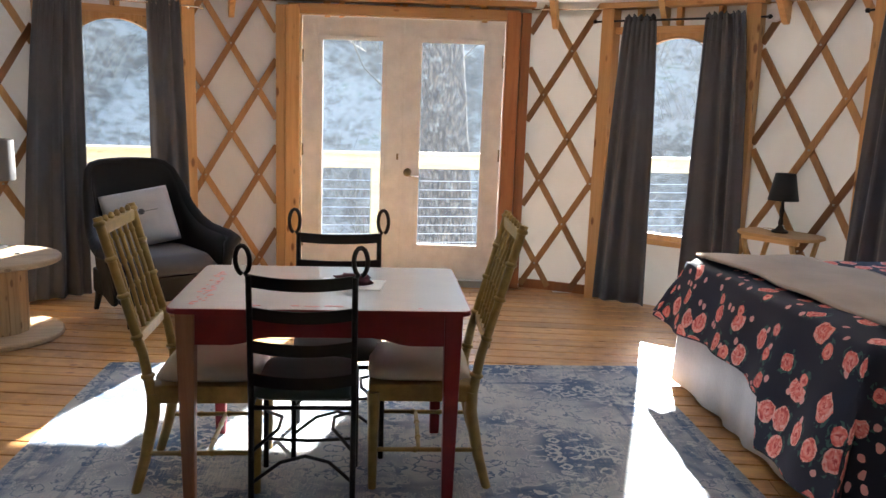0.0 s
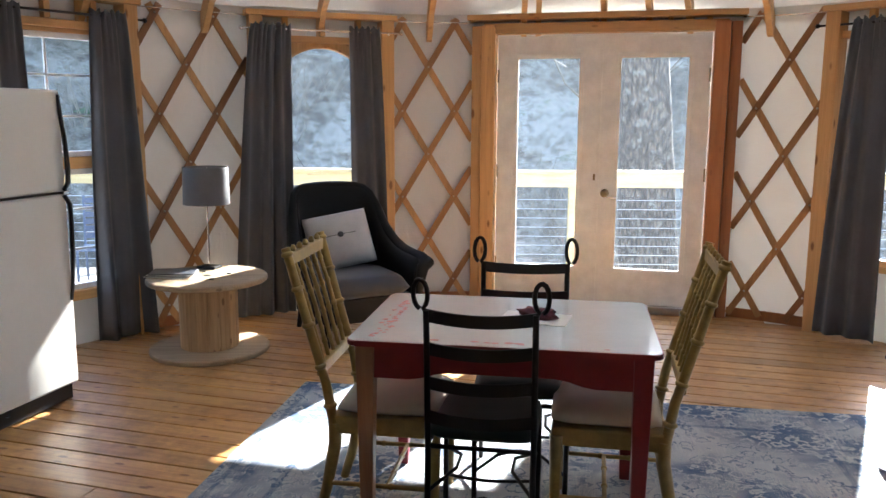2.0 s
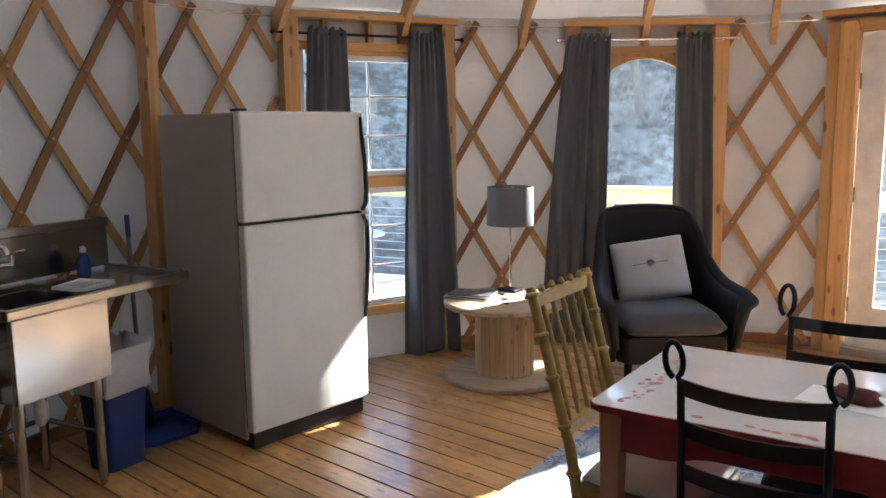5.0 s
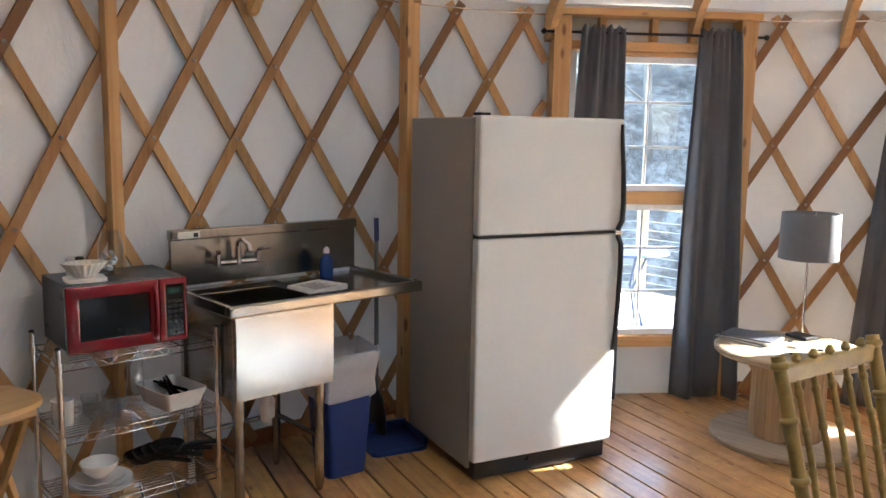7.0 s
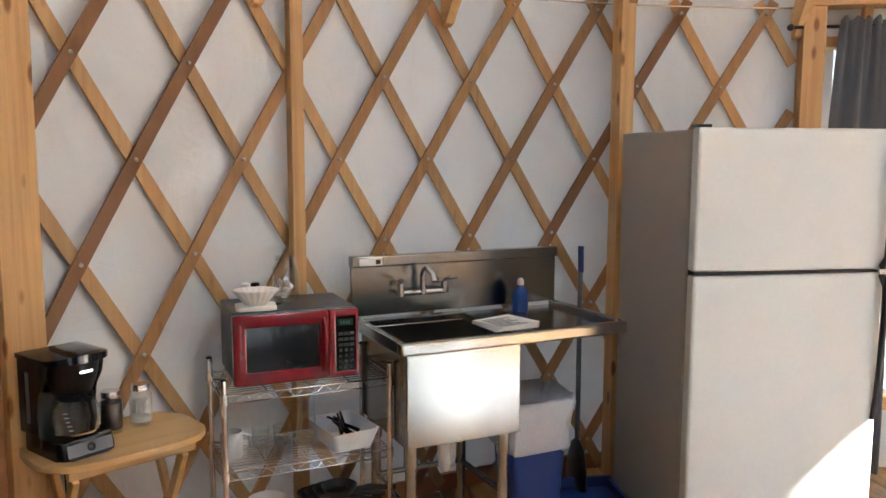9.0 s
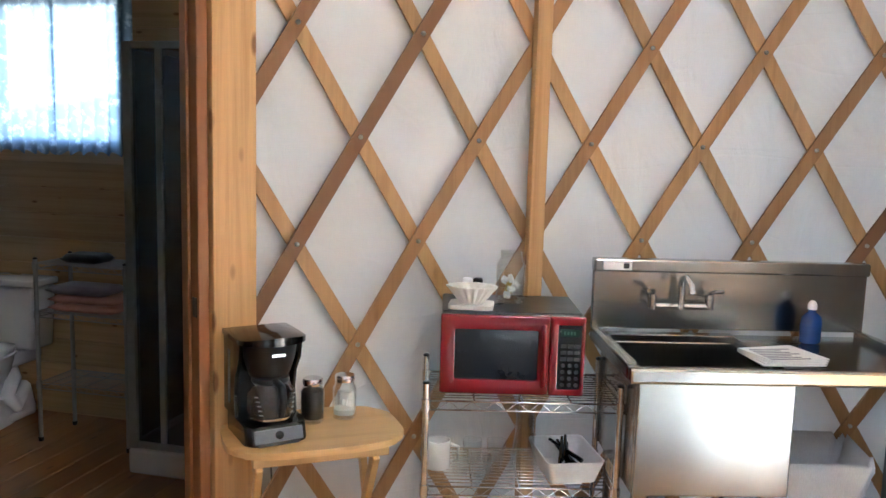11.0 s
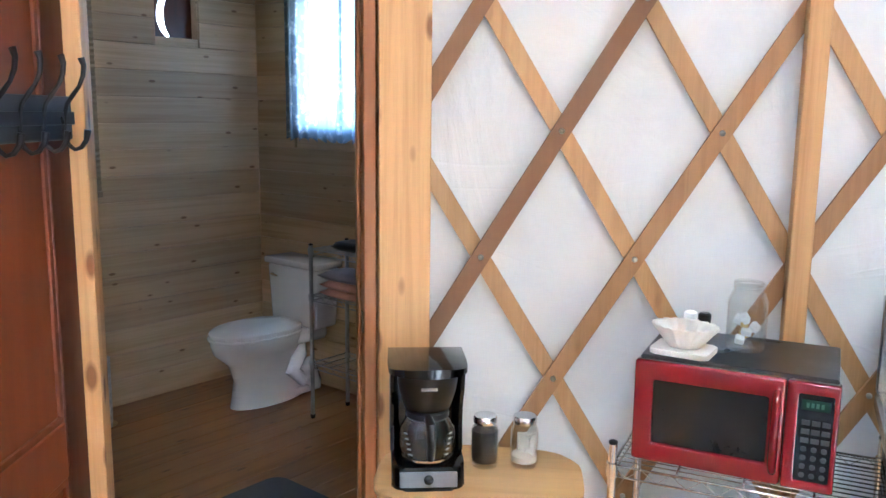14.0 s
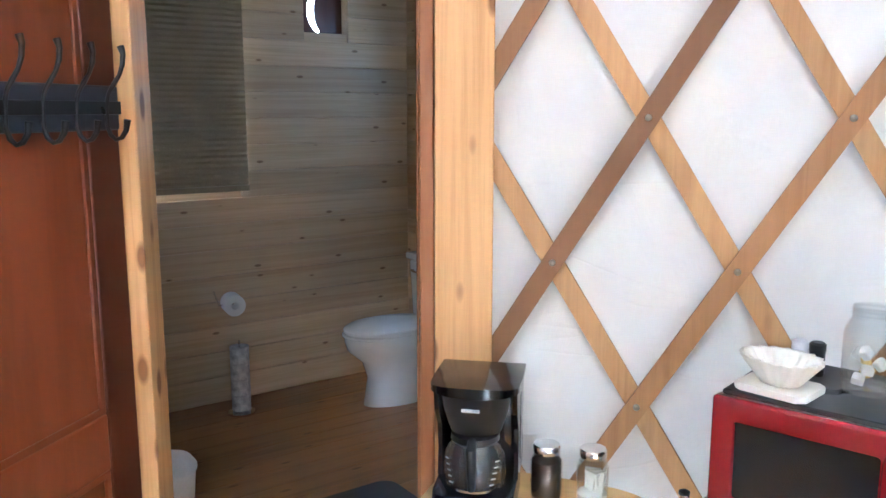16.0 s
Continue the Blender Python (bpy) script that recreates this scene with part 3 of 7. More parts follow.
def rafter(a):
    n0 = [(R - 0.005, -0.03), (R - 0.005, 0.05), (R - 0.16, 0.14), (CROWN_R, 0.14), (CROWN_R, 0.0), (R - 0.20, -0.01), (R - 0.05, -0.10), (R - 0.015, -0.09)]
    bm = bmesh.new()
    sides = []
    for s in (-0.021, 0.021):
        vs = []
        for r, dz in n0:
            p = at_az(a, r, roof_z(r) + dz - 0.145)
            t = Vector((-math.sin(radians(a)), math.cos(radians(a)), 0))
            vs.append(bm.verts.new(p + t * s))
        sides.append(vs)
    bm.faces.new(sides[0])
    bm.faces.new(sides[1][::-1])
    for i in range(len(n0)):
        j = (i + 1) % len(n0)
        bm.faces.new((sides[0][i], sides[1][i], sides[1][j], sides[0][j]))
    bmesh.ops.recalc_face_normals(bm, faces=bm.faces)
    return bm


def roof():
    frame_ob = thing("roof_frame", Matrix.Identity(4), "pine roof rafters rising to a central ring", "roof", kind="structure")
    for i in range(26):
        finish(rafter(114.3 + i * 360 / 26), "rafter", "raft", frame_ob)
    for a in (102.3, 92.2, 81.8):
        finish(rafter(a), "rafter", "raft", frame_ob)
    zc = roof_z(CROWN_R)
    bm = bmesh.new()
    add_lathe(bm, [(CROWN_R - 0.06, zc - 0.18), (CROWN_R + 0.02, zc - 0.18), (CROWN_R + 0.02, zc + 0.02), (CROWN_R - 0.06, zc + 0.02), (CROWN_R - 0.06, zc - 0.18)], 48, (CX, CY, 0), caps=False)
    finish(bm, "crown_ring", "raft", frame_ob, smooth=True, auto=40)
    bm = bmesh.new()
    add_lathe(bm, [(R + 0.12, WALL_TOP - 0.02), (R + 0.05, WALL_TOP + 0.04), (CROWN_R, zc + 0.012), (CROWN_R, zc + 0.03), (R + 0.05, WALL_TOP + 0.07), (R + 0.14, WALL_TOP - 0.0)], 72, (CX, CY, 0), caps=False)
    tagged(finish(bm, "ceiling", "roof", smooth=True, auto=30), "off-white canvas roof lining over the rafters", "ceiling", kind="structure")
    bm = bmesh.new()
    add_lathe(bm, [(CROWN_R, zc + 0.03), (CROWN_R * 0.8, zc + 0.22), (CROWN_R * 0.45, zc + 0.36), (0.02, zc + 0.42)], 32, (CX, CY, 0), caps=False)
    tagged(finish(bm, "skylight", "milky", smooth=True), "milky acrylic dome over the roof ring", "skylight", kind="structure")


roof()

# floor under the boards
bm = bmesh.new()
add_lathe(bm, [(R + 0.05, -0.10), (R + 0.05, -0.022)], 72, (CX, CY, 0))
tagged(finish(bm, "floor", "black"), "dark gaps under the pine floor boards", "floor", kind="structure")


def panel(name, parent, w, x0, x1, z0, z1, top=WALL_TOP + 0.06):
    """Canvas round an opening in a flat bay."""
    bm = bmesh.new()
    for a, b in (((-w, 0.035, -0.02), (x0, 0.047, top)), ((x1, 0.035, -0.02), (w, 0.047, top)), ((x0, 0.035, -0.02), (x1, 0.047, z0)), ((x0, 0.035, z1), (x1, 0.047, top))):
        if b[2] - a[2] > 0.005 and b[0] - a[0] > 0.005:
            add_box(bm, a, b)
    return finish(bm, name, "canvas", parent)


def bay_frame(parent, w, post_w=0.10, top=2.30, low=2.125, cripples=3, mat="timber"):
    """Side posts, plate, header and short cripples round a bay."""
    for s in (-1, 1):
        x = s * (w - post_w / 2 - 0.004)
        block("side_post", (x - post_w / 2, -0.10, 0.0), (x + post_w / 2, 0.03, top - 0.042), mat, parent)
    block("plate", (-w - 0.02, -0.11, top - 0.04), (w + 0.02, 0.03, top), "timber_x", parent)
    block("header", (-w + post_w, -0.055, low - 0.05), (w - post_w, 0.03, low), "timber_x", parent)
    for i in range(cripples):
        x = (-0.5 + (i + 0.5) / cripples) * 2 * (w - post_w) * 0.92
        block("cripple", (x - 0.02, -0.06, low + 0.002), (x + 0.02, 0.0, top - 0.042), mat, parent)


def arched(x0, x1, z0, z1, rise, n=12):
    """Outline of a pane with a shallow arched top."""
    out = [(x0, z0), (x1, z0)]
    for i in range(n + 1):
        t = i / n
        out.append((x1 + (x0 - x1) * t, z1 - rise + rise * math.sin(math.pi * t) ** 0.75))
    return out


def ring_prism(bm, outer, inner, y0, y1):
    n = len(outer)
    vs = [[bm.verts.new((x, y, z)) for x, z in o] for o, y in ((outer, y0), (inner, y0), (inner, y1), (outer, y1))]
    for k in range(4):
        p, q = vs[k], vs[(k + 1) % 4]
        for i in range(n):
            j = (i + 1) % n
            bm.faces.new((p[i], p[j], q[j], q[i]))
    bmesh.ops.recalc_face_normals(bm, faces=bm.faces)


def flat_pane(name, outline, y, parent):
    bm = bmesh.new()
    bm.faces.new([bm.verts.new((x, y, z)) for x, z in outline])
    ob = finish(bm, name, "pane", parent)
    ob.visible_shadow = False
    return ob


def arched_window(name, a, half):
    m, w = bay(a, half)
    win = thing(name, m, "arched window in a pine frame set in the canvas wall", "window", kind="structure")
    g, z0, z1 = 0.27, 0.58, 2.04
    panel("canvas_panel", win, w, -g - 0.06, g + 0.06, z0 - 0.06, z1 + 0.06)
    bay_frame(win, w)
    bm = bmesh.new()
    ring_prism(bm, arched(-g - 0.055, g + 0.055, z0 - 0.05, z1 + 0.08, 0.001), arched(-g - 0.012, g + 0.012, z0 - 0.01, z1 + 0.012, 0.11), -0.03, 0.06)
    finish(bm, "casing", "timber", win)
    bm = bmesh.new()
    ring_prism(bm, arched(-g - 0.012, g + 0.012, z0 - 0.01, z1 + 0.012, 0.11), arched(-g, g, z0, z1, 0.11), -0.035, 0.02)
    finish(bm, "sash", "timber", win)
    block("sill", (-g - 0.08, -0.06, z0 - 0.085), (g + 0.08, 0.03, z0 - 0.045), "timber_x", win)
    flat_pane("pane", arched(-g, g, z0, z1, 0.11), 0.01, win)
    return win, m, w


def double_window(name, a, half):
    m, w = bay(a, half)
    win = thing(name, m, "white vinyl window with gridded sashes in a pine frame", "window", kind="structure")
    g, z0, z1 = 0.40, 0.39, 2.045
    panel("canvas_panel", win, w, -g - 0.03, g + 0.03, z0 - 0.03, z1 + 0.03)
    bay_frame(win, w)
    for lo, hi in ((z0, 1.185), (1.265, z1)):
        bm = bmesh.new()
        ring_prism(bm, [(-g, lo), (g, lo), (g, hi), (-g, hi)], [(-g + 0.035, lo + 0.035), (g - 0.035, lo + 0.035), (g - 0.035, hi - 0.035), (-g + 0.035, hi - 0.035)], -0.02, 0.04)
        finish(bm, "sash", "vinyl", win)
        for k in (1, 2):
            zz = lo + (hi - lo) * k / 3
            block("muntin", (-g + 0.034, 0.006, zz - 0.008), (g - 0.034, 0.018, zz + 0.008), "vinyl", win, 0.002)
        block("muntin", (-0.008, 0.004, lo + 0.034), (0.008, 0.02, hi - 0.034), "vinyl", win, 0.002)
        flat_pane("pane", [(-g + 0.034, lo + 0.034), (g - 0.034, lo + 0.034), (g - 0.034, hi - 0.034), (-g + 0.034, hi - 0.034)], 0.024, win)
    block("meeting_rail", (-g - 0.02, -0.03, 1.187), (g + 0.02, 0.03, 1.263), "timber_x", win)
    block("sill", (-g - 0.06, -0.05, z0 - 0.07), (g + 0.06, 0.03, z0 - 0.003), "timber_x", win)
    block("head_trim", (-g - 0.02, -0.03, z1 + 0.002), (g + 0.02, 0.03, z1 + 0.028), "timber_x", win)
    return win, m, w


W2 = arched_window("window_2", *BAYS["win2"])
W3 = arched_window("window_3", *BAYS["win3"])
W1 = double_window("window_1", *BAYS["win1"])
W4 = double_window("window_4", *BAYS["win4"])


def french_door():
    m, w = bay(*BAYS["door"])
    d = thing("door_1", m, "closed white double doors with tall glass panes and red-brown timber frame", "door", kind="structure")
    dw, z0, z1 = 0.815, 0.06, 2.15
    panel("canvas_panel", d, w, -dw + 0.03, dw - 0.03, 0.08, z1 - 0.03)
    for s in (-1, 1):
        block("jamb_post", (s * (dw + 0.06) - 0.055, -0.10, 0), (s * (dw + 0.06) + 0.055, 0.03, 2.235), "timber" if s < 0 else "redtimber", d)
        block("outer_post", (s * (dw + 0.16) - 0.038, -0.07, 0), (s * (dw + 0.16) + 0.038, 0.03, 2.235), "timber" if s < 0 else "redtimber", d)
    block("header", (-dw - 0.1, -0.085, z1 + 0.02), (dw + 0.1, 0.03, z1 + 0.10), "timber_x", d)
    block("plate", (-w - 0.02, -0.13, 2.275), (w + 0.02, 0.03, 2.315), "timber_x", d)
    for x in (-0.62, -0.05, 0.50, 0.78):
        block("cripple", (x - 0.02, -0.06, z1 + 0.102), (x + 0.02, 0.0, 2.273), "timber", d)
    block("threshold", (-dw, -0.09, 0.0), (dw, 0.03, 0.058), "alu", d)
    leaf_w = dw - 0.012
    for s in (-1, 1):
        x0, x1 = (-leaf_w - 0.004, -0.003) if s < 0 else (0.003, leaf_w + 0.004)
        gx0, gx1 = (x0 + 0.16, x1 - 0.155) if s < 0 else (x0 + 0.145, x1 - 0.15)
        g0, g1 = 0.34, 1.985
        bm = bmesh.new()
        ring_prism(bm, [(x0, z0), (x1, z0), (x1, z1), (x0, z1)], [(gx0, g0), (gx1, g0), (gx1, g1), (gx0, g1)], -0.03, 0.015)
        leaf = finish(bm, "door_leaf", "white_paint", d)
        bm = bmesh.new()
        ring_prism(bm, [(gx0 - 0.03, g0 - 0.03), (gx1 + 0.03, g0 - 0.03), (gx1 + 0.03, g1 + 0.03), (gx0 - 0.03, g1 + 0.03)], [(gx0 + 0.006, g0 + 0.006), (gx1 - 0.006, g0 + 0.006), (gx1 - 0.006, g1 - 0.006), (gx0 + 0.006, g1 - 0.006)], -0.042, -0.028)
        finish(bm, "glass_bead", "white_paint", leaf, bevel=0.003)
        flat_pane("pane", [(gx0, g0), (gx1, g0), (gx1, g1), (gx0, g1)], -0.01, leaf)
        for hz in (0.35, 1.1, 1.85):
            tube("hinge", [(s * leaf_w, -0.036, hz - 0.05), (s * leaf_w, -0.036, hz + 0.05)], 0.007, "brass", leaf)
    block("astragal", (-0.012, -0.04, z0), (0.012, -0.031, z1), "white_paint", d)
    bm = bmesh.new()
    add_lathe(bm, [(0.032, 0), (0.034, 0.006), (0.014, 0.012), (0.012, 0.035), (0.027, 0.045), (0.03, 0.06), (0.02, 0.072), (0.004, 0.075)], 20)
    finish(bm, "knob", "brass", d, pose(0.06, -0.03, 0.94, 90, 0, 0), True)
    bm = bmesh.new()
    add_tube(bm, [(0.06, -0.075, 0.915), (0.10, -0.08, 0.91), (0.15, -0.08, 0.912)], 0.007, 8)
    finish(bm, "lever", "chrome", d, None, True)
    block("dead_bolt", (-0.035, -0.036, 1.04), (-0.018, -0.03, 1.09), "brass", d, 0.002)


french_door()


def curtain(a_top, a_bot, folds, z1=2.185, z0=0.02, r=R - 0.14, seed=0, label="", waist=None):
    """Pleated cloth panel that hangs from the rod; azimuths run from one edge to the other."""
    rnd = random.Random(seed)
    nu, nv = folds * 12, 34
    ph = [rnd.uniform(0, 6.28) for _ in range(4)]
    bm = bmesh.new()
    grid = []
    for j in range(nv + 1):
        t = j / nv
        z = z1 + (z0 - z1) * t
        e = t ** 0.7
        lo, hi = a_top[0] + (a_bot[0] - a_top[0]) * e, a_top[1] + (a_bot[1] - a_top[1]) * e
        if waist:
            k = math.exp(-((z - waist[0]) / 0.55) ** 2)
            hi = hi + (waist[1] - hi) * k
        row = []
        for i in range(nu + 1):
            u = i / nu
            s = u + 0.05 * math.sin(5 * u + ph[0] + 1.2 * t) * (0.25 + t) * 4 * u * (1 - u)
            a = lo + (hi - lo) * s
            fold = math.sin(2 * math.pi * folds * u + ph[1] + 0.9 * math.sin(2.4 * t + ph[2]) + 1.1 * math.sin(4.5 * u + ph[3]))
            swell = 0.65 + 0.5 * math.sin(2 * math.pi * 1.3 * u + ph[2])
            dep = 0.034 * (0.4 + 0.75 * t) * swell * fold
            dep += 0.016 * math.sin(2 * math.pi * folds * 0.43 * u + ph[3] + 2 * t) * t
            dep += 0.010 * math.sin(2 * math.pi * (folds * 2 + 1) * u + ph[0]) * max(0.0, 1 - t / 0.22)
            ruffle = 0.012 * math.sin(2 * math.pi * folds * 1.7 * u + ph[1]) if j == 0 else 0.0
            row.append(bm.verts.new(at_az(a, r + dep, z + ruffle)))
        grid.append(row)
    for p, q in zip(grid, grid[1:]):
        for i in range(nu):
            bm.faces.new((p[i], p[i + 1], q[i + 1], q[i]))
    ob = finish(bm, "curtain", "curtain", smooth=True)
    sol = ob.modifiers.new("thickness", "SOLIDIFY")
    sol.thickness = 0.003
    return tagged(ob, label or "charcoal grey pleated curtain hanging from a rod", "curtain", "grey curtains")


curtain((167.1, 162.9), (168.6, 162.4), 3, z1=2.20, seed=1)
curtain((155.6, 151.8), (156.6, 150.1), 3, z1=2.20, seed=2)
curtain((137.0, 132.1), (140.0, 132.4), 4, z1=2.20, seed=3)
curtain((124.7, 120.9), (124.6, 119.8), 3, z1=2.20, seed=4)
curtain((63.4, 59.6), (65.3, 58.2), 3, z1=2.20, seed=5)
curtain((53.5, 48.8), (54.2, 46.6), 4, z1=2.20, seed=6)
curtain((33.5, 29.0), (35.2, 28.5), 4, seed=7)
curtain((21.0, 17.5), (22.0, 16.5), 4, seed=8)


def curtain_rod(a, m, w, mat, extra=0.04):
    y = -(0.14 - (R - R * math.cos(radians(BAYS[a][1])))) - 0.0
    rod = thing("curtain_rod", m, "thin %s curtain rod on brackets over the window" % ("black metal" if mat == "rod" else "silver metal"), "curtain rod", "curtain rods")
    z = 2.165
    tube("bar", [(-w - extra, y, z), (w + extra, y, z)], 0.008, mat, rod)
    for s in (-1, 1):
        lathe("finial", [(0.008, 0), (0.015, 0.005), (0.016, 0.02), (0.006, 0.03)], mat, rod, 12, m=tilted((s * (w + extra), y, z), (s * (w + extra + 0.1), y, z)))
        block("bracket", (s * (w - 0.05) - 0.008, y - 0.005, z - 0.02), (s * (w - 0.05) + 0.008, -0.09 if y < -0.09 else y + 0.03, z + 0.0), mat, rod, 0.002)


curtain_rod("win1", W1[1], W1[2], "rod")
curtain_rod("win2", W2[1], W2[2], "chrome")
curtain_rod("win3", W3[1], W3[2], "rod")
curtain_rod("win4", W4[1], W4[2], "rod")

# smoke alarm by the window
bm = bmesh.new()
add_lathe(bm, [(0.058, 0), (0.06, 0.015), (0.052, 0.03), (0.03, 0.036), (0.028, 0.033), (0.012, 0.036)], 28)
p = at_az(46.2, R - 0.03, 2.19)
tagged(finish(bm, "smoke_alarm", "vinyl", None, pose(p.x, p.y, p.z, 90, 0, 46.2 - 90), True, auto=40), "round white smoke alarm on the wall top", "smoke alarm")

# ---- doorway to the bathroom ----


def bath_door():
    m, w = bay(*BAYS["bath"])
    d = thing("door_2", m, "open doorway with pine timber frame to the bathroom", "doorway", kind="structure")
    xr, xl = 0.367, -0.335
    block("right_timber", (xr + 0.007, -0.055, 0), (xr + 0.147, 0.06, 2.28), "timber", d)
    block("right_jamb", (xr - 0.03, -0.03, 0), (xr + 0.005, 0.10, 2.12), "redtimber", d)
    block("stop", (xr - 0.042, 0.02, 0), (xr - 0.031, 0.06, 2.12), "redtimber", d)
    block("left_timber", (xl - 0.065, -0.05, 0), (xl, 0.05, 2.28), "timber", d)
    block("head_jamb", (xl, -0.045, 2.10), (xr, 0.10, 2.16), "timber_x", d)
    block("head_panel", (xl - 0.09, -0.02, 2.282), (xr + 0.155, 0.05, 2.36), "canvas", d)
    block("over_panel", (xl, -0.01, 2.162), (xr + 0.03, 0.05, 2.28), "canvas", d)
    block("sill", (xl, -0.04, 0.0), (xr, 0.12, 0.012), "timber_x", d)
    block("strike", (xr - 0.033, -0.02, 0.99), (xr - 0.03, 0.01, 1.05), "black", d, 0.001)
    # the leaf, swung into the room
    h = m @ Vector((xl - 0.07, -0.06, 0))
    leaf = thing("door_leaf", pose(h.x, h.y, 0.012, 0, 0, 40.0), "open red-brown panelled wooden door with a coat hook rack", "door")
    W, H, T = 0.72, 2.05, 0.036
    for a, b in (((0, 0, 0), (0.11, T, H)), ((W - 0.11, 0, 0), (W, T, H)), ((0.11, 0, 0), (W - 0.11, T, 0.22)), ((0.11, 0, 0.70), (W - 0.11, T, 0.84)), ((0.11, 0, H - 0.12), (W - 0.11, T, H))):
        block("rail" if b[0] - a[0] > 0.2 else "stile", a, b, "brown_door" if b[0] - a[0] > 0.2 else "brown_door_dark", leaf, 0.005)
    for z0, z1 in ((0.22, 0.70), (0.84, H - 0.12)):
        bm = bmesh.new()
        add_box(bm, (0.11, 0.012, z0), (W - 0.11, 0.024, z1))
        finish(bm, "panel", "brown_door", leaf)
        bm = bmesh.new()
        for y0, y1 in ((T - 0.012, T - 0.003),):
            ring_prism(bm, [(0.11, z0), (W - 0.11, z0), (W - 0.11, z1), (0.11, z1)], [(0.128, z0 + 0.018), (W - 0.128, z0 + 0.018), (W - 0.128, z1 - 0.018), (0.128, z1 - 0.018)], y0, y1)
        finish(bm, "moulding", "brown_door", leaf, bevel=0.003)
    rack = thing("coat_rack", pose(h.x, h.y, 0.0, 0, 0, 40.0) @ pose(0.02, T + 0.001, 1.515), "dark wooden coat rack with black twisted iron hooks", "coat rack")
    block("board", (0.0, 0, 0.0), (0.62, 0.018, 0.10), "slate", rack, 0.005)
    block("board_trim", (0.0, 0.0185, 0.035), (0.62, 0.024, 0.065), "black", rack, 0.002)
    for k in range(6):
        x = 0.05 + k * 0.10
        hk = tube("hook", [(x, 0.02, 0.02), (x, 0.022, 0.055), (x, 0.030, 0.083), (x, 0.045, 0.103), (x, 0.060, 0.122), (x, 0.070, 0.145), (x, 0.073, 0.168), (x, 0.068, 0.185)], [0.005, 0.005, 0.0045, 0.0055, 0.0045, 0.0055, 0.006, 0.008], "iron", rack, 8)
        tube("lower_hook", [(x, 0.02, 0.035), (x, 0.021, 0.01), (x, 0.028, -0.01), (x, 0.042, -0.021), (x, 0.057, -0.016), (x, 0.069, 0.0), (x, 0.074, 0.024)], [0.005, 0.0045, 0.0055, 0.0045, 0.0055, 0.006, 0.008], "iron", rack, 8)
    return d


bath_door()

# ---- bathroom shell ----
# unseen strip, added to block sun leaking between yurt roof and bath ceiling
tagged(arc_wall("wall_bath_top", -95.0, -137.0, R + 0.06, WALL_TOP - 0.02, 2.5, "canvas"), "unseen canvas strip added to block sun over the doorway", "wall", kind="structure")
BX0, BX1, BY0, BY1, BH = -4.43, -0.9, -1.48, 1.0, 2.45
block_f = tagged(block("floor_bath", (BX0 - 0.1, BY0 - 0.1, -0.10), (BX1 + 0.1, BY1 + 0.1, -0.024), "black", bevel=0), "dark underlay of the bathroom floor boards", "floor", kind="structure")
bm = bmesh.new()
ARC = [tuple(at_az(-96.0 + (225.4 - 360 + 96.0) * i / 12, R + 0.06)[:2]) for i in range(13)]
add_prism(bm, [(BX0 - 0.1, BY0 - 0.1), (BX1 + 0.1, BY0 - 0.1), *ARC, (BX0 - 0.1, BY1 + 0.1)], BH, BH + 0.06)
tagged(finish(bm, "ceiling_bath", "bathwall"), "pine boarded bathroom ceiling", "ceiling", kind="structure")


def shell_wall(name, m, length, holes, label):
    """Boarded wall in its own frame: x along, y outwards. Boards stand proud of a dark backing and go round the openings."""
    wall = thing(name, m, label, "wall", kind="structure")
    xs = sorted({0.0, length, *[h[0] for h in holes], *[h[1] for h in holes]})
    bm = bmesh.new()
    for a, b in zip(xs, xs[1:]):
        cuts = sorted((h[2], h[3]) for h in holes if h[0] <= a + 1e-6 and h[1] >= b - 1e-6)
        z = -0.02
        for c0, c1 in cuts + [(BH, BH)]:
            if c0 > z + 0.001:
                add_box(bm, (a, 0.018, z), (b, 0.08, c0))
            z = c1
    finish(bm, "backing", "bathwall", wall)
    return wall


def board_wall(wall, length, holes, pitch=0.138):
    z, k = 0.0, 0
    while z < BH - 0.01:
        z1 = min(z + pitch, BH)
        spans = [(0.0, length)]
        for h in holes:
            if h[2] < z1 - 0.01 and h[3] > z + 0.01:
                spans = [s for a, b in spans for s in ((a, min(b, h[0])), (max(a, h[1]), b)) if s[1] - s[0] > 0.02]
        for a, b in spans:
            o = block("board", (a + 0.001, 0.0, z + 0.0015), (b - 0.001, 0.017, z1 - 0.0015), "bathwall", wall, 0.003)
        z, k = z1, k + 1


MOON_H = [(BX1 - (-3.77), BX1 - (-4.04), 1.98, 2.27), (BX1 - (-2.55), BX1 - (-3.38), 1.2, 2.15)]
WIN_H = [(0.34, 1.16, 1.46, 2.25)]
bw_moon = shell_wall("wall_bath_south", pose(BX1, BY0, 0, 0, 0, 180), BX1 - BX0, MOON_H, "horizontal pale pine board wall in the bathroom")
bw_win = shell_wall("wall_bath_west", pose(BX0, BY0, 0, 0, 0, 90), BY1 - BY0, WIN_H, "horizontal pine board wall with a small window")
# hidden fillers outside the walls, added to stop light leaking at the corner
tagged(block("trim_bath_corner", (BX0 - 0.09, BY0 - 0.09, -0.02), (BX0 - 0.019, BY0 - 0.019, BH), "bathwall", bevel=0), "hidden filler added to block light at the bathroom corner", "post", kind="structure")
tagged(block("trim_bath_corner_2", (BX0 - 0.02, BY0 - 0.081, -0.02), (BX0 + 0.01, BY0 - 0.0805, BH), "bathwall", bevel=0), "hidden filler added to block light at the bathroom corner", "post", kind="structure")
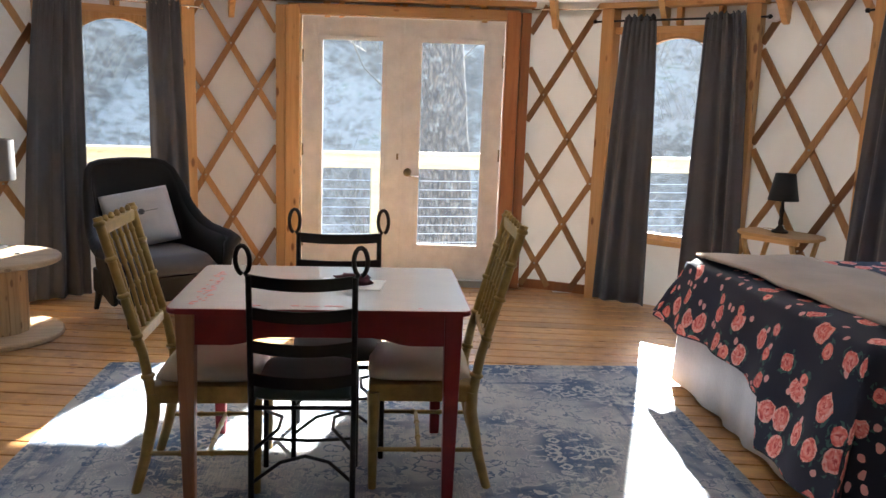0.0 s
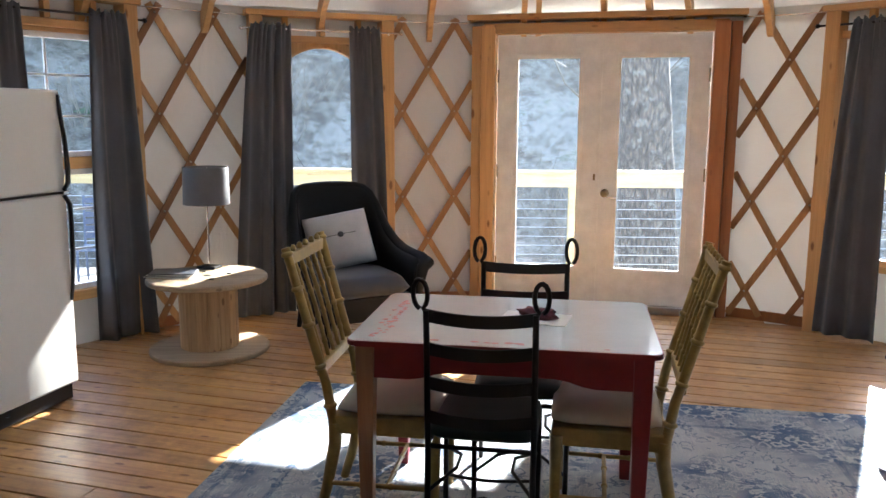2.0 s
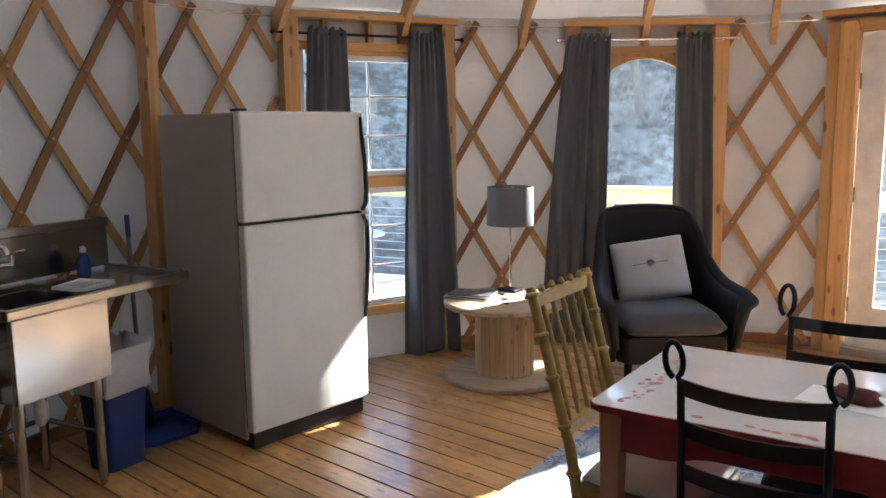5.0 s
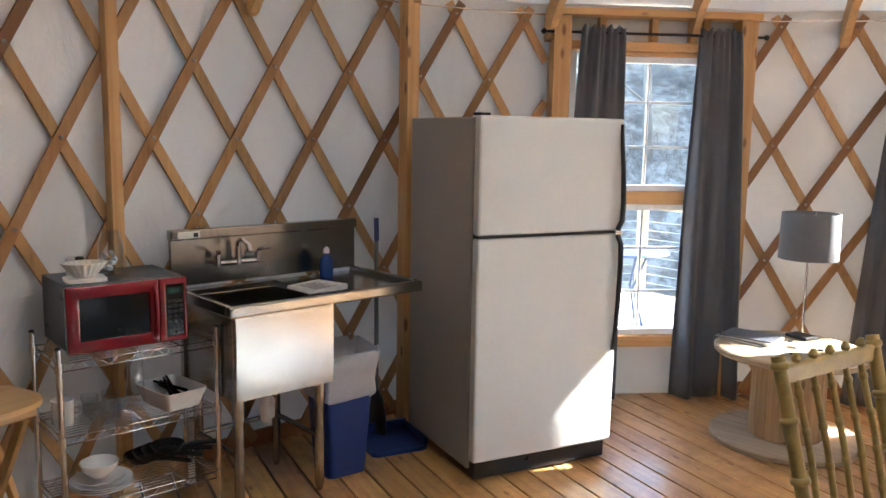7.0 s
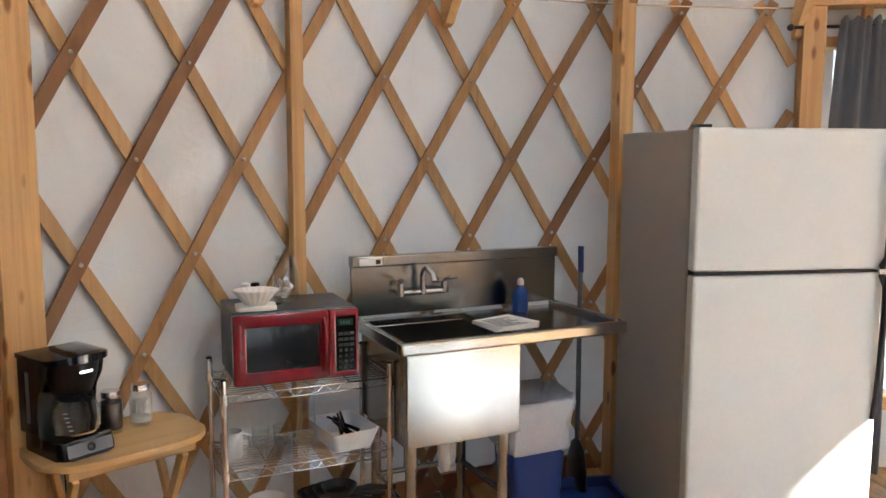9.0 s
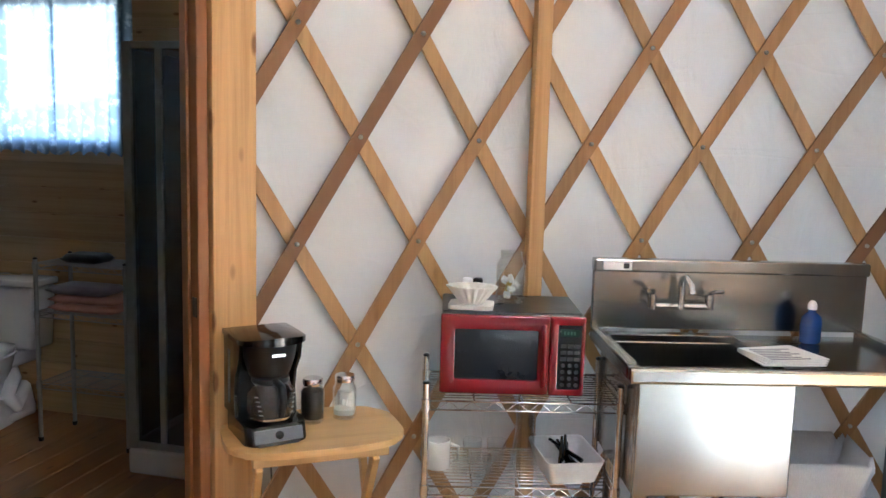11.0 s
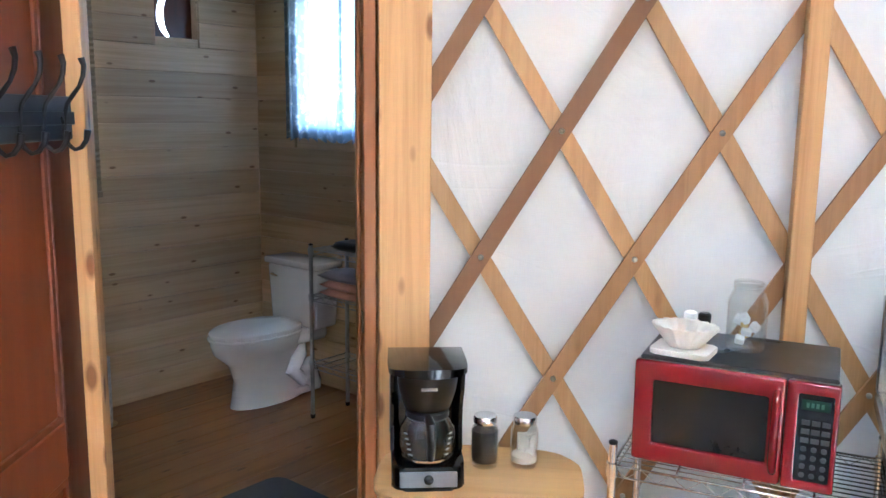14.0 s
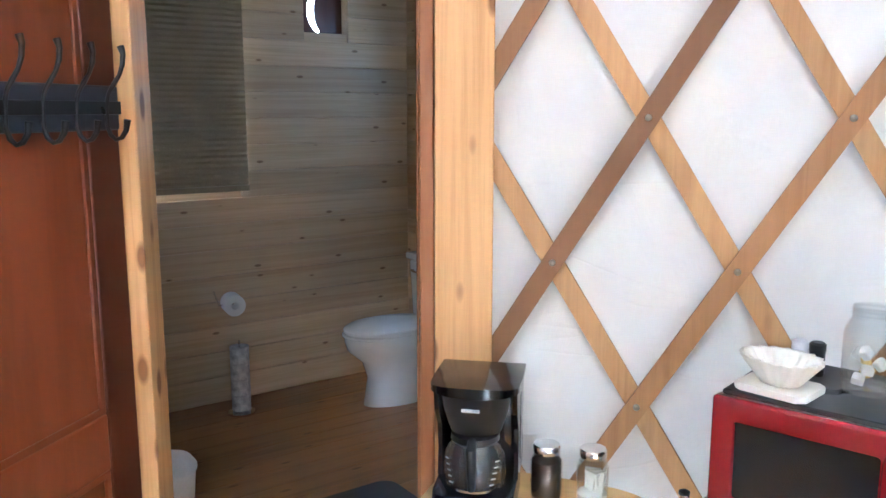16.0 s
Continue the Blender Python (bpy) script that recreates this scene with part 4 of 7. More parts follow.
bw_n = tagged(block("wall_bath_north", (BX0, BY1, -0.02), (-2.9, BY1 + 0.06, BH), "bathwall"), "plain pine wall closing the bathroom", "wall", kind="structure")
bw_e = tagged(block("wall_bath_east", (BX1, BY0, -0.02), (BX1 + 0.06, 0.12, BH), "bathwall"), "plain pine wall closing the bathroom", "wall", kind="structure")

# ---- bathroom things ----


def toilet():
    t = thing("toilet", pose(BX0 + 0.01, -0.965, 0, 0, 0, 0), "white porcelain toilet with closed lid and tank", "toilet")
    bm = bmesh.new()
    # pedestal that swells into the bowl
    secs = [(0.0, 0.36, 0.245, 0.115), (0.03, 0.36, 0.24, 0.11), (0.15, 0.365, 0.215, 0.10), (0.24, 0.39, 0.22, 0.115), (0.31, 0.425, 0.265, 0.165), (0.36, 0.43, 0.275, 0.185), (0.385, 0.43, 0.275, 0.185)]
    rings = [[bm.verts.new((cx + rx * math.cos(2 * math.pi * k / 28), ry * math.sin(2 * math.pi * k / 28), z)) for k in range(28)] for z, cx, rx, ry in secs]
    for p, q in zip(rings, rings[1:]):
        for k in range(28):
            bm.faces.new((p[k], p[(k + 1) % 28], q[(k + 1) % 28], q[k]))
    bm.faces.new(rings[-1])
    finish(bm, "bowl", "porcelain", t, None, True, auto=60)
    tube("trapway", [(0.15, 0.0, 0.30), (0.22, 0.085, 0.24), (0.27, 0.09, 0.16), (0.20, 0.09, 0.10), (0.14, 0.085, 0.16), (0.10, 0.06, 0.05)], [0.05, 0.055, 0.05, 0.05, 0.05, 0.06], "porcelain", t, 12)
    block("foot", (0.05, -0.10, 0.0), (0.32, 0.10, 0.05), "porcelain", t, 0.015, smooth=True)
    for z0, z1, k, nm in ((0.387, 0.403, 1.03, "seat"), (0.405, 0.428, 1.0, "lid")):
        bm = bmesh.new()
        out = []
        for i in range(32):
            a = 2 * math.pi * i / 32
            x = 0.43 + 0.28 * k * math.cos(a)
            out.append((max(x, 0.20), 0.188 * k * math.sin(a) * (1.0 if math.cos(a) > -0.2 else 1.03)))
        add_prism(bm, out, z0, z1)
        finish(bm, nm, "porcelain", t, None, True, 0.006, 50)
    block("neck", (0.02, -0.13, 0.30), (0.26, 0.13, 0.385), "porcelain", t, 0.03, smooth=True)
    bm = bmesh.new()
    vs = add_box(bm, (0.0, -0.21, 0.385), (0.185, 0.21, 0.725))
    for v in vs[:4]:
        v.co.y *= 0.9
        v.co.x = 0.01 + v.co.x * 0.9
    finish(bm, "tank", "porcelain", t, None, True, 0.018, 50)
    block("tank_lid", (-0.005, -0.222, 0.727), (0.20, 0.222, 0.765), "porcelain", t, 0.01, smooth=True)
    tube("handle", [(0.19, -0.15, 0.67), (0.205, -0.15, 0.67), (0.207, -0.09, 0.665)], 0.006, "chrome", t)


toilet()


def wire_shelf(bm, w, d, z, wires=13, cross=3):
    """Chrome wire shelf: two-bar truss rim and thin wires."""
    for y in (-d / 2, d / 2):
        add_tube(bm, [(-w / 2, y, z), (w / 2, y, z)], 0.0035, 6)
        add_tube(bm, [(-w / 2, y, z - 0.028), (w / 2, y, z - 0.028)], 0.003, 6)
        n = int(w / 0.035)
        pts = [(-w / 2 + w * i / n, y, z - (0.028 if i % 2 else 0)) for i in range(n + 1)]
        add_tube(bm, pts, 0.0017, 4)
    for x in (-w / 2, w / 2):
        add_tube(bm, [(x, -d / 2, z), (x, d / 2, z)], 0.0035, 6)
        add_tube(bm, [(x, -d / 2, z - 0.028), (x, d / 2, z - 0.028)], 0.003, 6)
    for i in range(1, wires):
        y = -d / 2 + d * i / wires
        add_tube(bm, [(-w / 2, y, z + 0.003), (w / 2, y, z + 0.003)], 0.0018, 5)
    for i in range(1, cross + 1):
        x = -w / 2 + w * i / (cross + 1)
        add_tube(bm, [(x, -d / 2, z - 0.002), (x, d / 2, z - 0.002)], 0.003, 5)


def wire_rack(m, w, d, shelves, height, label, mat="chrome"):
    r = thing("wire_rack", m, label, "shelf rack")
    for z in shelves:
        bm = bmesh.new()
        wire_shelf(bm, w, d, z)
        finish(bm, "shelf", mat, r, None, True)
    for x in (-w / 2, w / 2):
        for y in (-d / 2, d / 2):
            bm = bmesh.new()
            add_tube(bm, [(x, y, 0.02), (x, y, height)], 0.0105, 12)
            for z in shelves:
                add_tube(bm, [(x, y, z - 0.03), (x, y, z + 0.006)], 0.0145, 12)
            finish(bm, "post", mat, r, None, True, auto=50)
            lathe("foot", [(0.012, 0), (0.014, 0.02), (0.008, 0.022)], "black", r, 10, (x, y, 0))
            lathe("cap", [(0.0115, height), (0.0115, height + 0.006), (0.004, height + 0.01)], "black", r, 10, (x, y, 0))
    return r


wire_rack(pose(-4.15, -0.30, 0, 0, 0, 90), 0.50, 0.25, (0.30, 0.66, 0.90), 0.92, "dim chrome wire rack holding folded towels beside the toilet", "alu")


def folded(name, m, w, d, layers, mat, label):
    t = thing(name, m, label, "towel")
    for i in range(layers):
        bm = bmesh.new()
        add_pad(bm, w * (1 - 0.02 * i), d, 0.042, 0.04 * i, 8, 0.05, 8)
        finish(bm, "fold", mat, t, None, True)


folded("towels", pose(-4.13, -0.30, 0.665), 0.22, 0.40, 2, "towel", "folded coral pink towels stacked on the wire shelf")
folded("towels", pose(-4.13, -0.34, 0.748), 0.20, 0.36, 1, "towel_grey", "folded grey towel on top of pink towels")
folded("towels", pose(-4.13, -0.33, 0.905), 0.16, 0.22, 1, "matblack", "small folded dark cloth on the rack's top shelf")


def shower():
    s = thing("shower_stall", pose(BX0 + 0.005, 0.10, 0), "corner shower stall with grey aluminium frame and glass", "shower")
    block("tray", (0, 0, 0.0), (0.62, 0.86, 0.12), "porcelain", s, 0.015)
    for x, y in ((0.595, 0.025), (0.02, 0.025), (0.595, 0.835)):
        block("frame_post", (x - 0.02, y - 0.02, 0.12), (x + 0.02, y + 0.02, 1.93), "alu", s, 0.003)
    for z in (0.122, 1.90):
        block("frame_rail", (0.04, 0.01, z), (0.575, 0.04, z + 0.03), "alu", s, 0.003)
        block("frame_rail", (0.58, 0.045, z), (0.61, 0.815, z + 0.03), "alu", s, 0.003)
    block("door_stile", (0.583, 0.16, 0.153), (0.607, 0.19, 1.90), "alu", s, 0.003)
    block("glass_panel", (0.04, 0.02, 0.153), (0.575, 0.026, 1.90), "showerglass", s, 0)
    block("glass_door", (0.593, 0.045, 0.153), (0.599, 0.815, 1.90), "showerglass", s, 0)


shower()


def paper_roll(bm, c, axis, r=0.056, w=0.105):
    m = tilted(c, Vector(c) + Vector(axis))
    t = bmesh.new()
    add_lathe(t, [(0.02, 0), (r, 0), (r, w), (0.02, w), (0.02, 0)], 24, caps=False)
    for v in t.verts:
        v.co = m @ v.co
    me = bpy.data.meshes.new("tmp")
    t.to_mesh(me)
    t.free()
    bm.from_mesh(me)
    bpy.data.meshes.remove(me)


th = thing("paper_holder", pose(-3.28, BY0, 0.55), "toilet paper roll on a wire holder on the pine wall", "paper holder")
bm = bmesh.new()
paper_roll(bm, (0.0, 0.03, 0), (0.15, 1, 0))
finish(bm, "roll", "paper", th, None, True, auto=40)
tube("wire", [(0.08, 0.0, 0.06), (0.08, 0.075, 0.0), (0.01, 0.085, 0.0), (0.0, 0.03, 0.0)], 0.005, "chrome", th)
for k in range(4):
    bm = bmesh.new()
    paper_roll(bm, (0, 0, 0), (0, 0, 1), 0.049, 0.083)
    tagged(finish(bm, "paper_roll", ["wrapper"], None, pose(-3.24, BY0 + 0.23, 0.022 + k * 0.085), True, auto=40), "toilet paper roll in a printed wrapper, stacked on a stand", "toilet paper", "stacked paper rolls")
st = thing("roll_stand", pose(-3.24, BY0 + 0.23, 0), "slim metal stand that holds stacked paper rolls", "stand")
lathe("base", [(0.07, 0.0), (0.07, 0.01), (0.02, 0.018)], "chrome", st, 20)
tube("stem", [(0, 0, 0.012), (0, 0, 0.39)], 0.005, "chrome", st)

bn = thing("waste_bin", pose(-2.57, -0.27, 0), "small white plastic waste bin with a swing lid", "bin")
lathe("body", [(0.07, 0.0), (0.085, 0.02), (0.10, 0.22), (0.104, 0.23)], "vinyl", bn, 24)
lathe("lid", [(0.106, 0.23), (0.106, 0.245), (0.085, 0.275), (0.04, 0.29), (0.01, 0.292)], "vinyl", bn, 24)
bm = bmesh.new()
add_prism(bm, round_rect(0.75, 0.5, 0.06), 0.0, 0.014)
tagged(finish(bm, "bath_mat", "matblack", None, pose(-3.2, 0.25, 0, 0, 0, 90), False, 0.003), "dark bath mat on the floor by the shower", "mat")


def moon_window():
    w = thing("moon_window", pose(-3.905, BY0, 2.10, 0, 0, 180), "small square dark recess with a cut-out crescent moon", "window", kind="structure")
    bm = bmesh.new()
    n = 20
    outer = [(0.10 * math.cos(radians(100 + 160 * i / n)) + 0.02, 0.125 * math.sin(radians(100 + 160 * i / n))) for i in range(n + 1)]
    inner = [(0.055 * math.cos(radians(260 - 160 * i / n)) + 0.015, 0.115 * math.sin(radians(260 - 160 * i / n))) for i in range(n + 1)]
    moon = outer + inner
    # board with the crescent left open: a ring of quads round the crescent to the square rim
    m2 = len(moon)
    rim = []
    for x, z in moon:
        k = 0.145 / max(abs(x), abs(z), 1e-4)
        rim.append((x * k, z * k))
    c = (-0.045, 0.0)
    rim = []
    for i in range(m2):
        a = 2 * math.pi * i / m2 + radians(75)
        k = 0.148 / max(abs(math.cos(a)), abs(math.sin(a)))
        rim.append((k * math.cos(a), k * math.sin(a)))
    vi = [bm.verts.new((x, 0.075, z)) for x, z in moon]
    vo = [bm.verts.new((x, 0.075, z)) for x, z in rim]
    for i in range(m2):
        j = (i + 1) % m2
        bm.faces.new((vi[i], vi[j], vo[j], vo[i]))
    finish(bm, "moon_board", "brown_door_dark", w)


moon_window()
bl = thing("window_blind", pose(-2.97, BY0 + 0.012, 1.17), "closed tan pleated blind over a bathroom window", "blind")
bm = bmesh.new()
rows = [(0.004 + 0.006 * (i % 2), 1.02 * i / 70) for i in range(71)]
vs = [[bm.verts.new((x, y, z)) for x in (-0.44, 0.44)] for y, z in rows]
for p, q in zip(vs, vs[1:]):
    bm.faces.new((p[0], p[1], q[1], q[0]))
o = finish(bm, "pleats", "blind", bl)
o.modifiers.new("thickness", "SOLIDIFY").thickness = 0.003
block("bottom_rail", (-0.442, 0.0, -0.03), (0.442, 0.022, 0.0), "blind", bl, 0.003)
block("head_rail", (-0.442, 0.0, 1.02), (0.442, 0.045, 1.06), "blind", bl, 0.003)


def bath_window():
    m = pose(BX0, BY0, 0, 0, 0, 90)
    w = thing("window_bath", m, "small bright bathroom window behind lace", "window", kind="structure")
    bm = bmesh.new()
    ring_prism(bm, [(0.34, 1.46), (1.16, 1.46), (1.16, 2.25), (0.34, 2.25)], [(0.385, 1.505), (1.115, 1.505), (1.115, 2.205), (0.385, 2.205)], 0.0, 0.08)
    finish(bm, "frame", "vinyl", w)
    flat_pane("pane", [(0.38, 1.5), (1.12, 1.5), (1.12, 2.21), (0.38, 2.21)], 0.05, w)
    for k, (x0, x1) in enumerate(((0.30, 0.77), (0.74, 1.23))):
        bm = bmesh.new()
        grid = []
        for j in range(9):
            z = 2.33 - 0.90 * j / 8
            grid.append([bm.verts.new((x0 + (x1 - x0) * i / 48, -0.03 + 0.014 * math.sin(i * 0.8 + k) * (0.6 + 0.05 * j), z + (0.012 * math.sin(i * 0.9) if j == 8 else 0))) for i in range(49)])
        for p, q in zip(grid, grid[1:]):
            for i in range(48):
                bm.faces.new((p[i], p[i + 1], q[i + 1], q[i]))
        tagged(finish(bm, "lace_curtain", "lace", None, m, True), "sheer pale blue lace curtain over the bathroom window", "curtain", "lace curtains")
    tube("curtain_bar", [(0.22, -0.03, 2.335), (1.22, -0.03, 2.335)], 0.006, "rod", w)


bath_window()

# ---- kitchen ----


def fridge():
    f = thing("refrigerator", pose(-3.0, 3.37, 0, 0, 0, 0), "almond white top-freezer refrigerator with black handles", "refrigerator")
    W, H = 0.77, 1.665
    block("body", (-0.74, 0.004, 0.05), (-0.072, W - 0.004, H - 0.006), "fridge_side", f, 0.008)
    block("gasket", (-0.072, 0.012, 0.11), (-0.058, W - 0.012, H - 0.02), "black", f, 0)
    block("lower_door", (-0.058, 0.0, 0.10), (0.0, W, 1.128), "fridge", f, 0.012, smooth=False)
    block("freezer_door", (-0.058, 0.0, 1.142), (0.0, W, H), "fridge", f, 0.012)
    block("divider", (-0.055, 0.005, 1.129), (-0.006, W - 0.005, 1.141), "iron", f, 0)
    block("grille", (-0.10, 0.02, 0.012), (-0.03, W - 0.02, 0.095), "black", f, 0.004)
    for x in (-0.12, -0.66):
        for y in (0.06, W - 0.06):
            lathe("foot", [(0.018, 0), (0.018, 0.05)], "black", f, 10, (x, y, 0))
    y = W - 0.02
    tube("handle", [(0.006, y, 1.15), (0.035, y, 1.19), (0.038, y, 1.28), (0.03, y, 1.42), (0.012, y, 1.55), (0.006, y, 1.64)], [0.012, 0.013, 0.013, 0.012, 0.010, 0.008], "black", f, 8)
    tube("handle", [(0.006, y, 1.12), (0.035, y, 1.08), (0.038, y, 0.98), (0.032, y, 0.80), (0.02, y, 0.65), (0.006, y, 0.56)], [0.012, 0.013, 0.013, 0.012, 0.010, 0.008], "black", f, 8)
    block("handle_cap", (0.0, y - 0.03, 1.124), (0.03, y + 0.012, 1.146), "chrome", f, 0.004)
    block("hinge_cover", (-0.09, 0.01, H), (-0.02, 0.06, H + 0.012), "black", f, 0.003)


fridge()


def sink():
    s = thing("utility_sink", pose(-3.03, 2.305, 0, 0, 0, 106.0), "free-standing stainless steel utility sink with drainboard and wall faucet", "sink")
    # x along the front, y towards the wall is negative: the front edge is at y = 0
    L, D, Z = 0.98, 0.55, 0.90
    y1 = D
    bm = bmesh.new()
    x0, x1, ya, yb = 0.055, 0.505, 0.06, 0.50
    # rim round the bowl and the sloped drainboard
    add_box(bm, (0.0, 0.0, Z - 0.045), (L, 0.035, Z + 0.004))
    add_box(bm, (0.0, 0.035, Z - 0.045), (0.03, D, Z + 0.004))
    add_box(bm, (L - 0.03, 0.035, Z - 0.03), (L, D, Z + 0.008))
    finish(bm, "rim", "steel", s, None, False, 0.009)
    bm = bmesh.new()
    add_box(bm, (0.03, 0.035, Z - 0.035), (x0, D, Z - 0.012))
    add_box(bm, (x0, 0.035, Z - 0.035), (x1, ya, Z - 0.012))
    add_box(bm, (x0, yb, Z - 0.035), (x1, D, Z - 0.012))
    add_box(bm, (x1, 0.035, Z - 0.04), (L - 0.03, D, Z - 0.018))
    finish(bm, "deck", "steel", s, None, False, 0.002)
    bm = bmesh.new()
    zb = Z - 0.395
    for a, b in (((x0 - 0.02, 0.03, zb), (x1 + 0.0, 0.048, Z - 0.036)), ((x0 - 0.02, yb + 0.004, zb), (x1, yb + 0.016, Z - 0.036)), ((x0 - 0.022, 0.048, zb), (x0 - 0.008, yb + 0.004, Z - 0.036)), ((x1 - 0.014, 0.048, zb), (x1, yb + 0.004, Z - 0.036)), ((x0 - 0.008, 0.048, zb), (x1 - 0.014, yb + 0.004, zb + 0.012))):
        add_box(bm, a, b)
    finish(bm, "basin", "steel", s, None, False, 0.005)
    bm = bmesh.new()
    add_box(bm, (0.0, D - 0.012, Z), (L, D + 0.006, Z + 0.22))
    add_box(bm, (0.0, D - 0.03, Z + 0.205), (L, D + 0.02, Z + 0.25))
    finish(bm, "backsplash", "steel", s, None, False, 0.006)
    block("label_plate", (0.03, D - 0.034, Z + 0.212), (0.13, D - 0.0305, Z + 0.242), "paper", s, 0)
    block("label_mark", (0.10, D - 0.036, Z + 0.218), (0.12, D - 0.0345, Z + 0.236), "black", s, 0)
    for x in (x0 + 0.02, x1 - 0.04):
        for y in (0.09, yb - 0.04):
            bm = bmesh.new()
            add_tube(bm, [(x, y, 0.03), (x, y, zb)], 0.021, 14)
            add_tube(bm, [(x, y, zb - 0.09), (x, y, zb + 0.0)], 0.027, 14)
            finish(bm, "leg", "steel", s, None, True, auto=50)
            lathe("foot", [(0.012, 0), (0.016, 0.012), (0.016, 0.03)], "steel", s, 12, (x, y, 0))
    for y in (0.09, yb - 0.04):
        tube("brace", [(x0 + 0.02, y, 0.25), (x1 - 0.04, y, 0.25)], 0.012, "steel", s, 10) if y > 0.2 else None
    for x in (x0 + 0.02, x1 - 0.04):
        tube("brace", [(x, 0.09, 0.25), (x, yb - 0.04, 0.25)], 0.012, "steel", s, 10)
    # faucet on the backsplash
    bm = bmesh.new()
    fx, fz, fy = 0.30, Z + 0.105, D - 0.012
    for dx in (-0.10, 0.10):
        add_tube(bm, [(fx + dx, fy, fz), (fx + dx, fy - 0.045, fz)], 0.017, 12)
        add_tube(bm, [(fx + dx, fy - 0.045, fz - 0.022), (fx + dx, fy - 0.045, fz + 0.03)], 0.016, 12)
        add_tube(bm, [(fx + dx, fy - 0.045, fz + 0.035), (fx + dx * 1.05, fy - 0.075, fz + 0.045), (fx + dx * 1.3, fy - 0.10, fz + 0.05)], 0.007, 8)
    add_tube(bm, [(fx - 0.10, fy - 0.045, fz - 0.012), (fx + 0.10, fy - 0.045, fz - 0.012)], 0.012, 12)
    add_tube(bm, [(fx, fy - 0.045, fz - 0.02), (fx, fy - 0.045, fz + 0.06), (fx, fy - 0.055, fz + 0.085), (fx, fy - 0.09, fz + 0.095), (fx, fy - 0.15, fz + 0.075), (fx, fy - 0.16, fz + 0.05)], [0.016, 0.013, 0.011, 0.011, 0.011, 0.012], 12)
    finish(bm, "faucet", "chrome", s, None, True, auto=50)
    tube("drain_trap", [(0.27, 0.22, zb), (0.27, 0.22, zb - 0.12), (0.28, 0.23, zb - 0.17), (0.31, 0.25, zb - 0.17), (0.32, 0.26, zb - 0.11), (0.33, 0.40, zb - 0.09), (0.33, 0.56, zb - 0.09)], 0.024, "pvc", s, 12)
    lathe("drain_nut", [(0.036, zb - 0.04), (0.036, zb - 0.005), (0.05, zb)], "chrome", s, 14, (0.27, 0.22, 0))
    tube("waste_pipe", [(0.06, 0.50, 0.01), (0.06, 0.50, 0.30)], 0.036, "pvc", s, 14)


# the sink's frame: x along the front, y away from the viewer
sink_m = pose(-3.03, 2.305, 0, 0, 0, 106.0)
sink()


def on(base, x, y, z, turn=0.0):
    return base @ pose(x, y, z, 0, 0, turn)


MW = pose(-3.06, 1.733, 0, 0, 0, 103.9)
RACK = pose(-3.03, 1.70, 0, 0, 0, 105.0)
wire_rack(RACK @ pose(0.30, 0.165, 0), 0.60, 0.33, (0.19, 0.47, 0.745), 0.80, "three-tier chrome wire rack with kitchen things")


def microwave():
    m = thing("microwave", on(MW, 0.0, 0.0, 0.756), "red microwave oven with black control panel on the wire rack", "microwave")
    W, D, H = 0.445, 0.33, 0.262
    block("case", (0.004, 0.03, 0.014), (W - 0.004, D, H), "black", m, 0.006)
    bm = bmesh.new()
    ring_prism(bm, [(0.0, 0.01), (0.335, 0.01), (0.335, H - 0.004), (0.0, H - 0.004)], [(0.045, 0.055), (0.30, 0.055), (0.30, H - 0.05), (0.045, H - 0.05)], -0.006, 0.03)
    finish(bm, "door", "redgloss", m, None, True, 0.006, 40)
    bm = bmesh.new()
    ring_prism(bm, [(0.337, 0.01), (W, 0.01), (W, H - 0.004), (0.337, H - 0.004)], [(0.362, 0.03), (W - 0.012, 0.03), (W - 0.012, H - 0.03), (0.362, H - 0.03)], -0.006, 0.03)
    finish(bm, "control_frame", "redgloss", m, None, True, 0.004, 40)
    tube("handle", [(0.318, 0.0, 0.04), (0.318, -0.022, 0.06), (0.318, -0.026, 0.13), (0.318, -0.022, H - 0.055), (0.318, 0.0, H - 0.035)], 0.010, "redgloss", m, 10)
    block("window", (0.044, 0.006, 0.054), (0.301, 0.02, H - 0.049), "darkpane", m, 0)
    block("control_panel", (0.361, 0.001, 0.029), (W - 0.011, 0.02, H - 0.029), "blackgloss", m, 0)
    block("display", (0.368, -0.002, H - 0.066), (W - 0.018, 0.0005, H - 0.042), "display", m, 0)
    bm = bmesh.new()
    for r in range(7):
        for c in range(3):
            x, z = 0.371 + c * 0.021, 0.038 + r * 0.0205
            if r in (0, 1, 2, 3):
                add_tube(bm, [(x + 0.008, 0.001, z + 0.006), (x + 0.008, -0.0015, z + 0.006)], 0.0062, 10)
            else:
                add_box(bm, (x, -0.0015, z), (x + 0.017, 0.001, z + 0.011))
    finish(bm, "buttons", "button", m)
    bm = bmesh.new()
    for i, dgt in enumerate((0, 1, 2, 3)):
        add_box(bm, (0.378 + i * 0.010, -0.0028, H - 0.060), (0.384 + i * 0.010, -0.0022, H - 0.049))
    finish(bm, "digits", "digit_green", m)
    for x in (0.04, W - 0.04):
        for y in (0.06, D - 0.04):
            lathe("foot", [(0.012, 0), (0.012, 0.014)], "black", m, 10, (x, y, 0))


n = Nodes("digit_green")
n.set(Base_Color=(0.01, 0.06, 0.03), Emission_Color=(0.1, 0.9, 0.35), Emission_Strength=0.0005)
M["digit_green"] = n.m
microwave()
TOPZ = 0.756 + 0.264


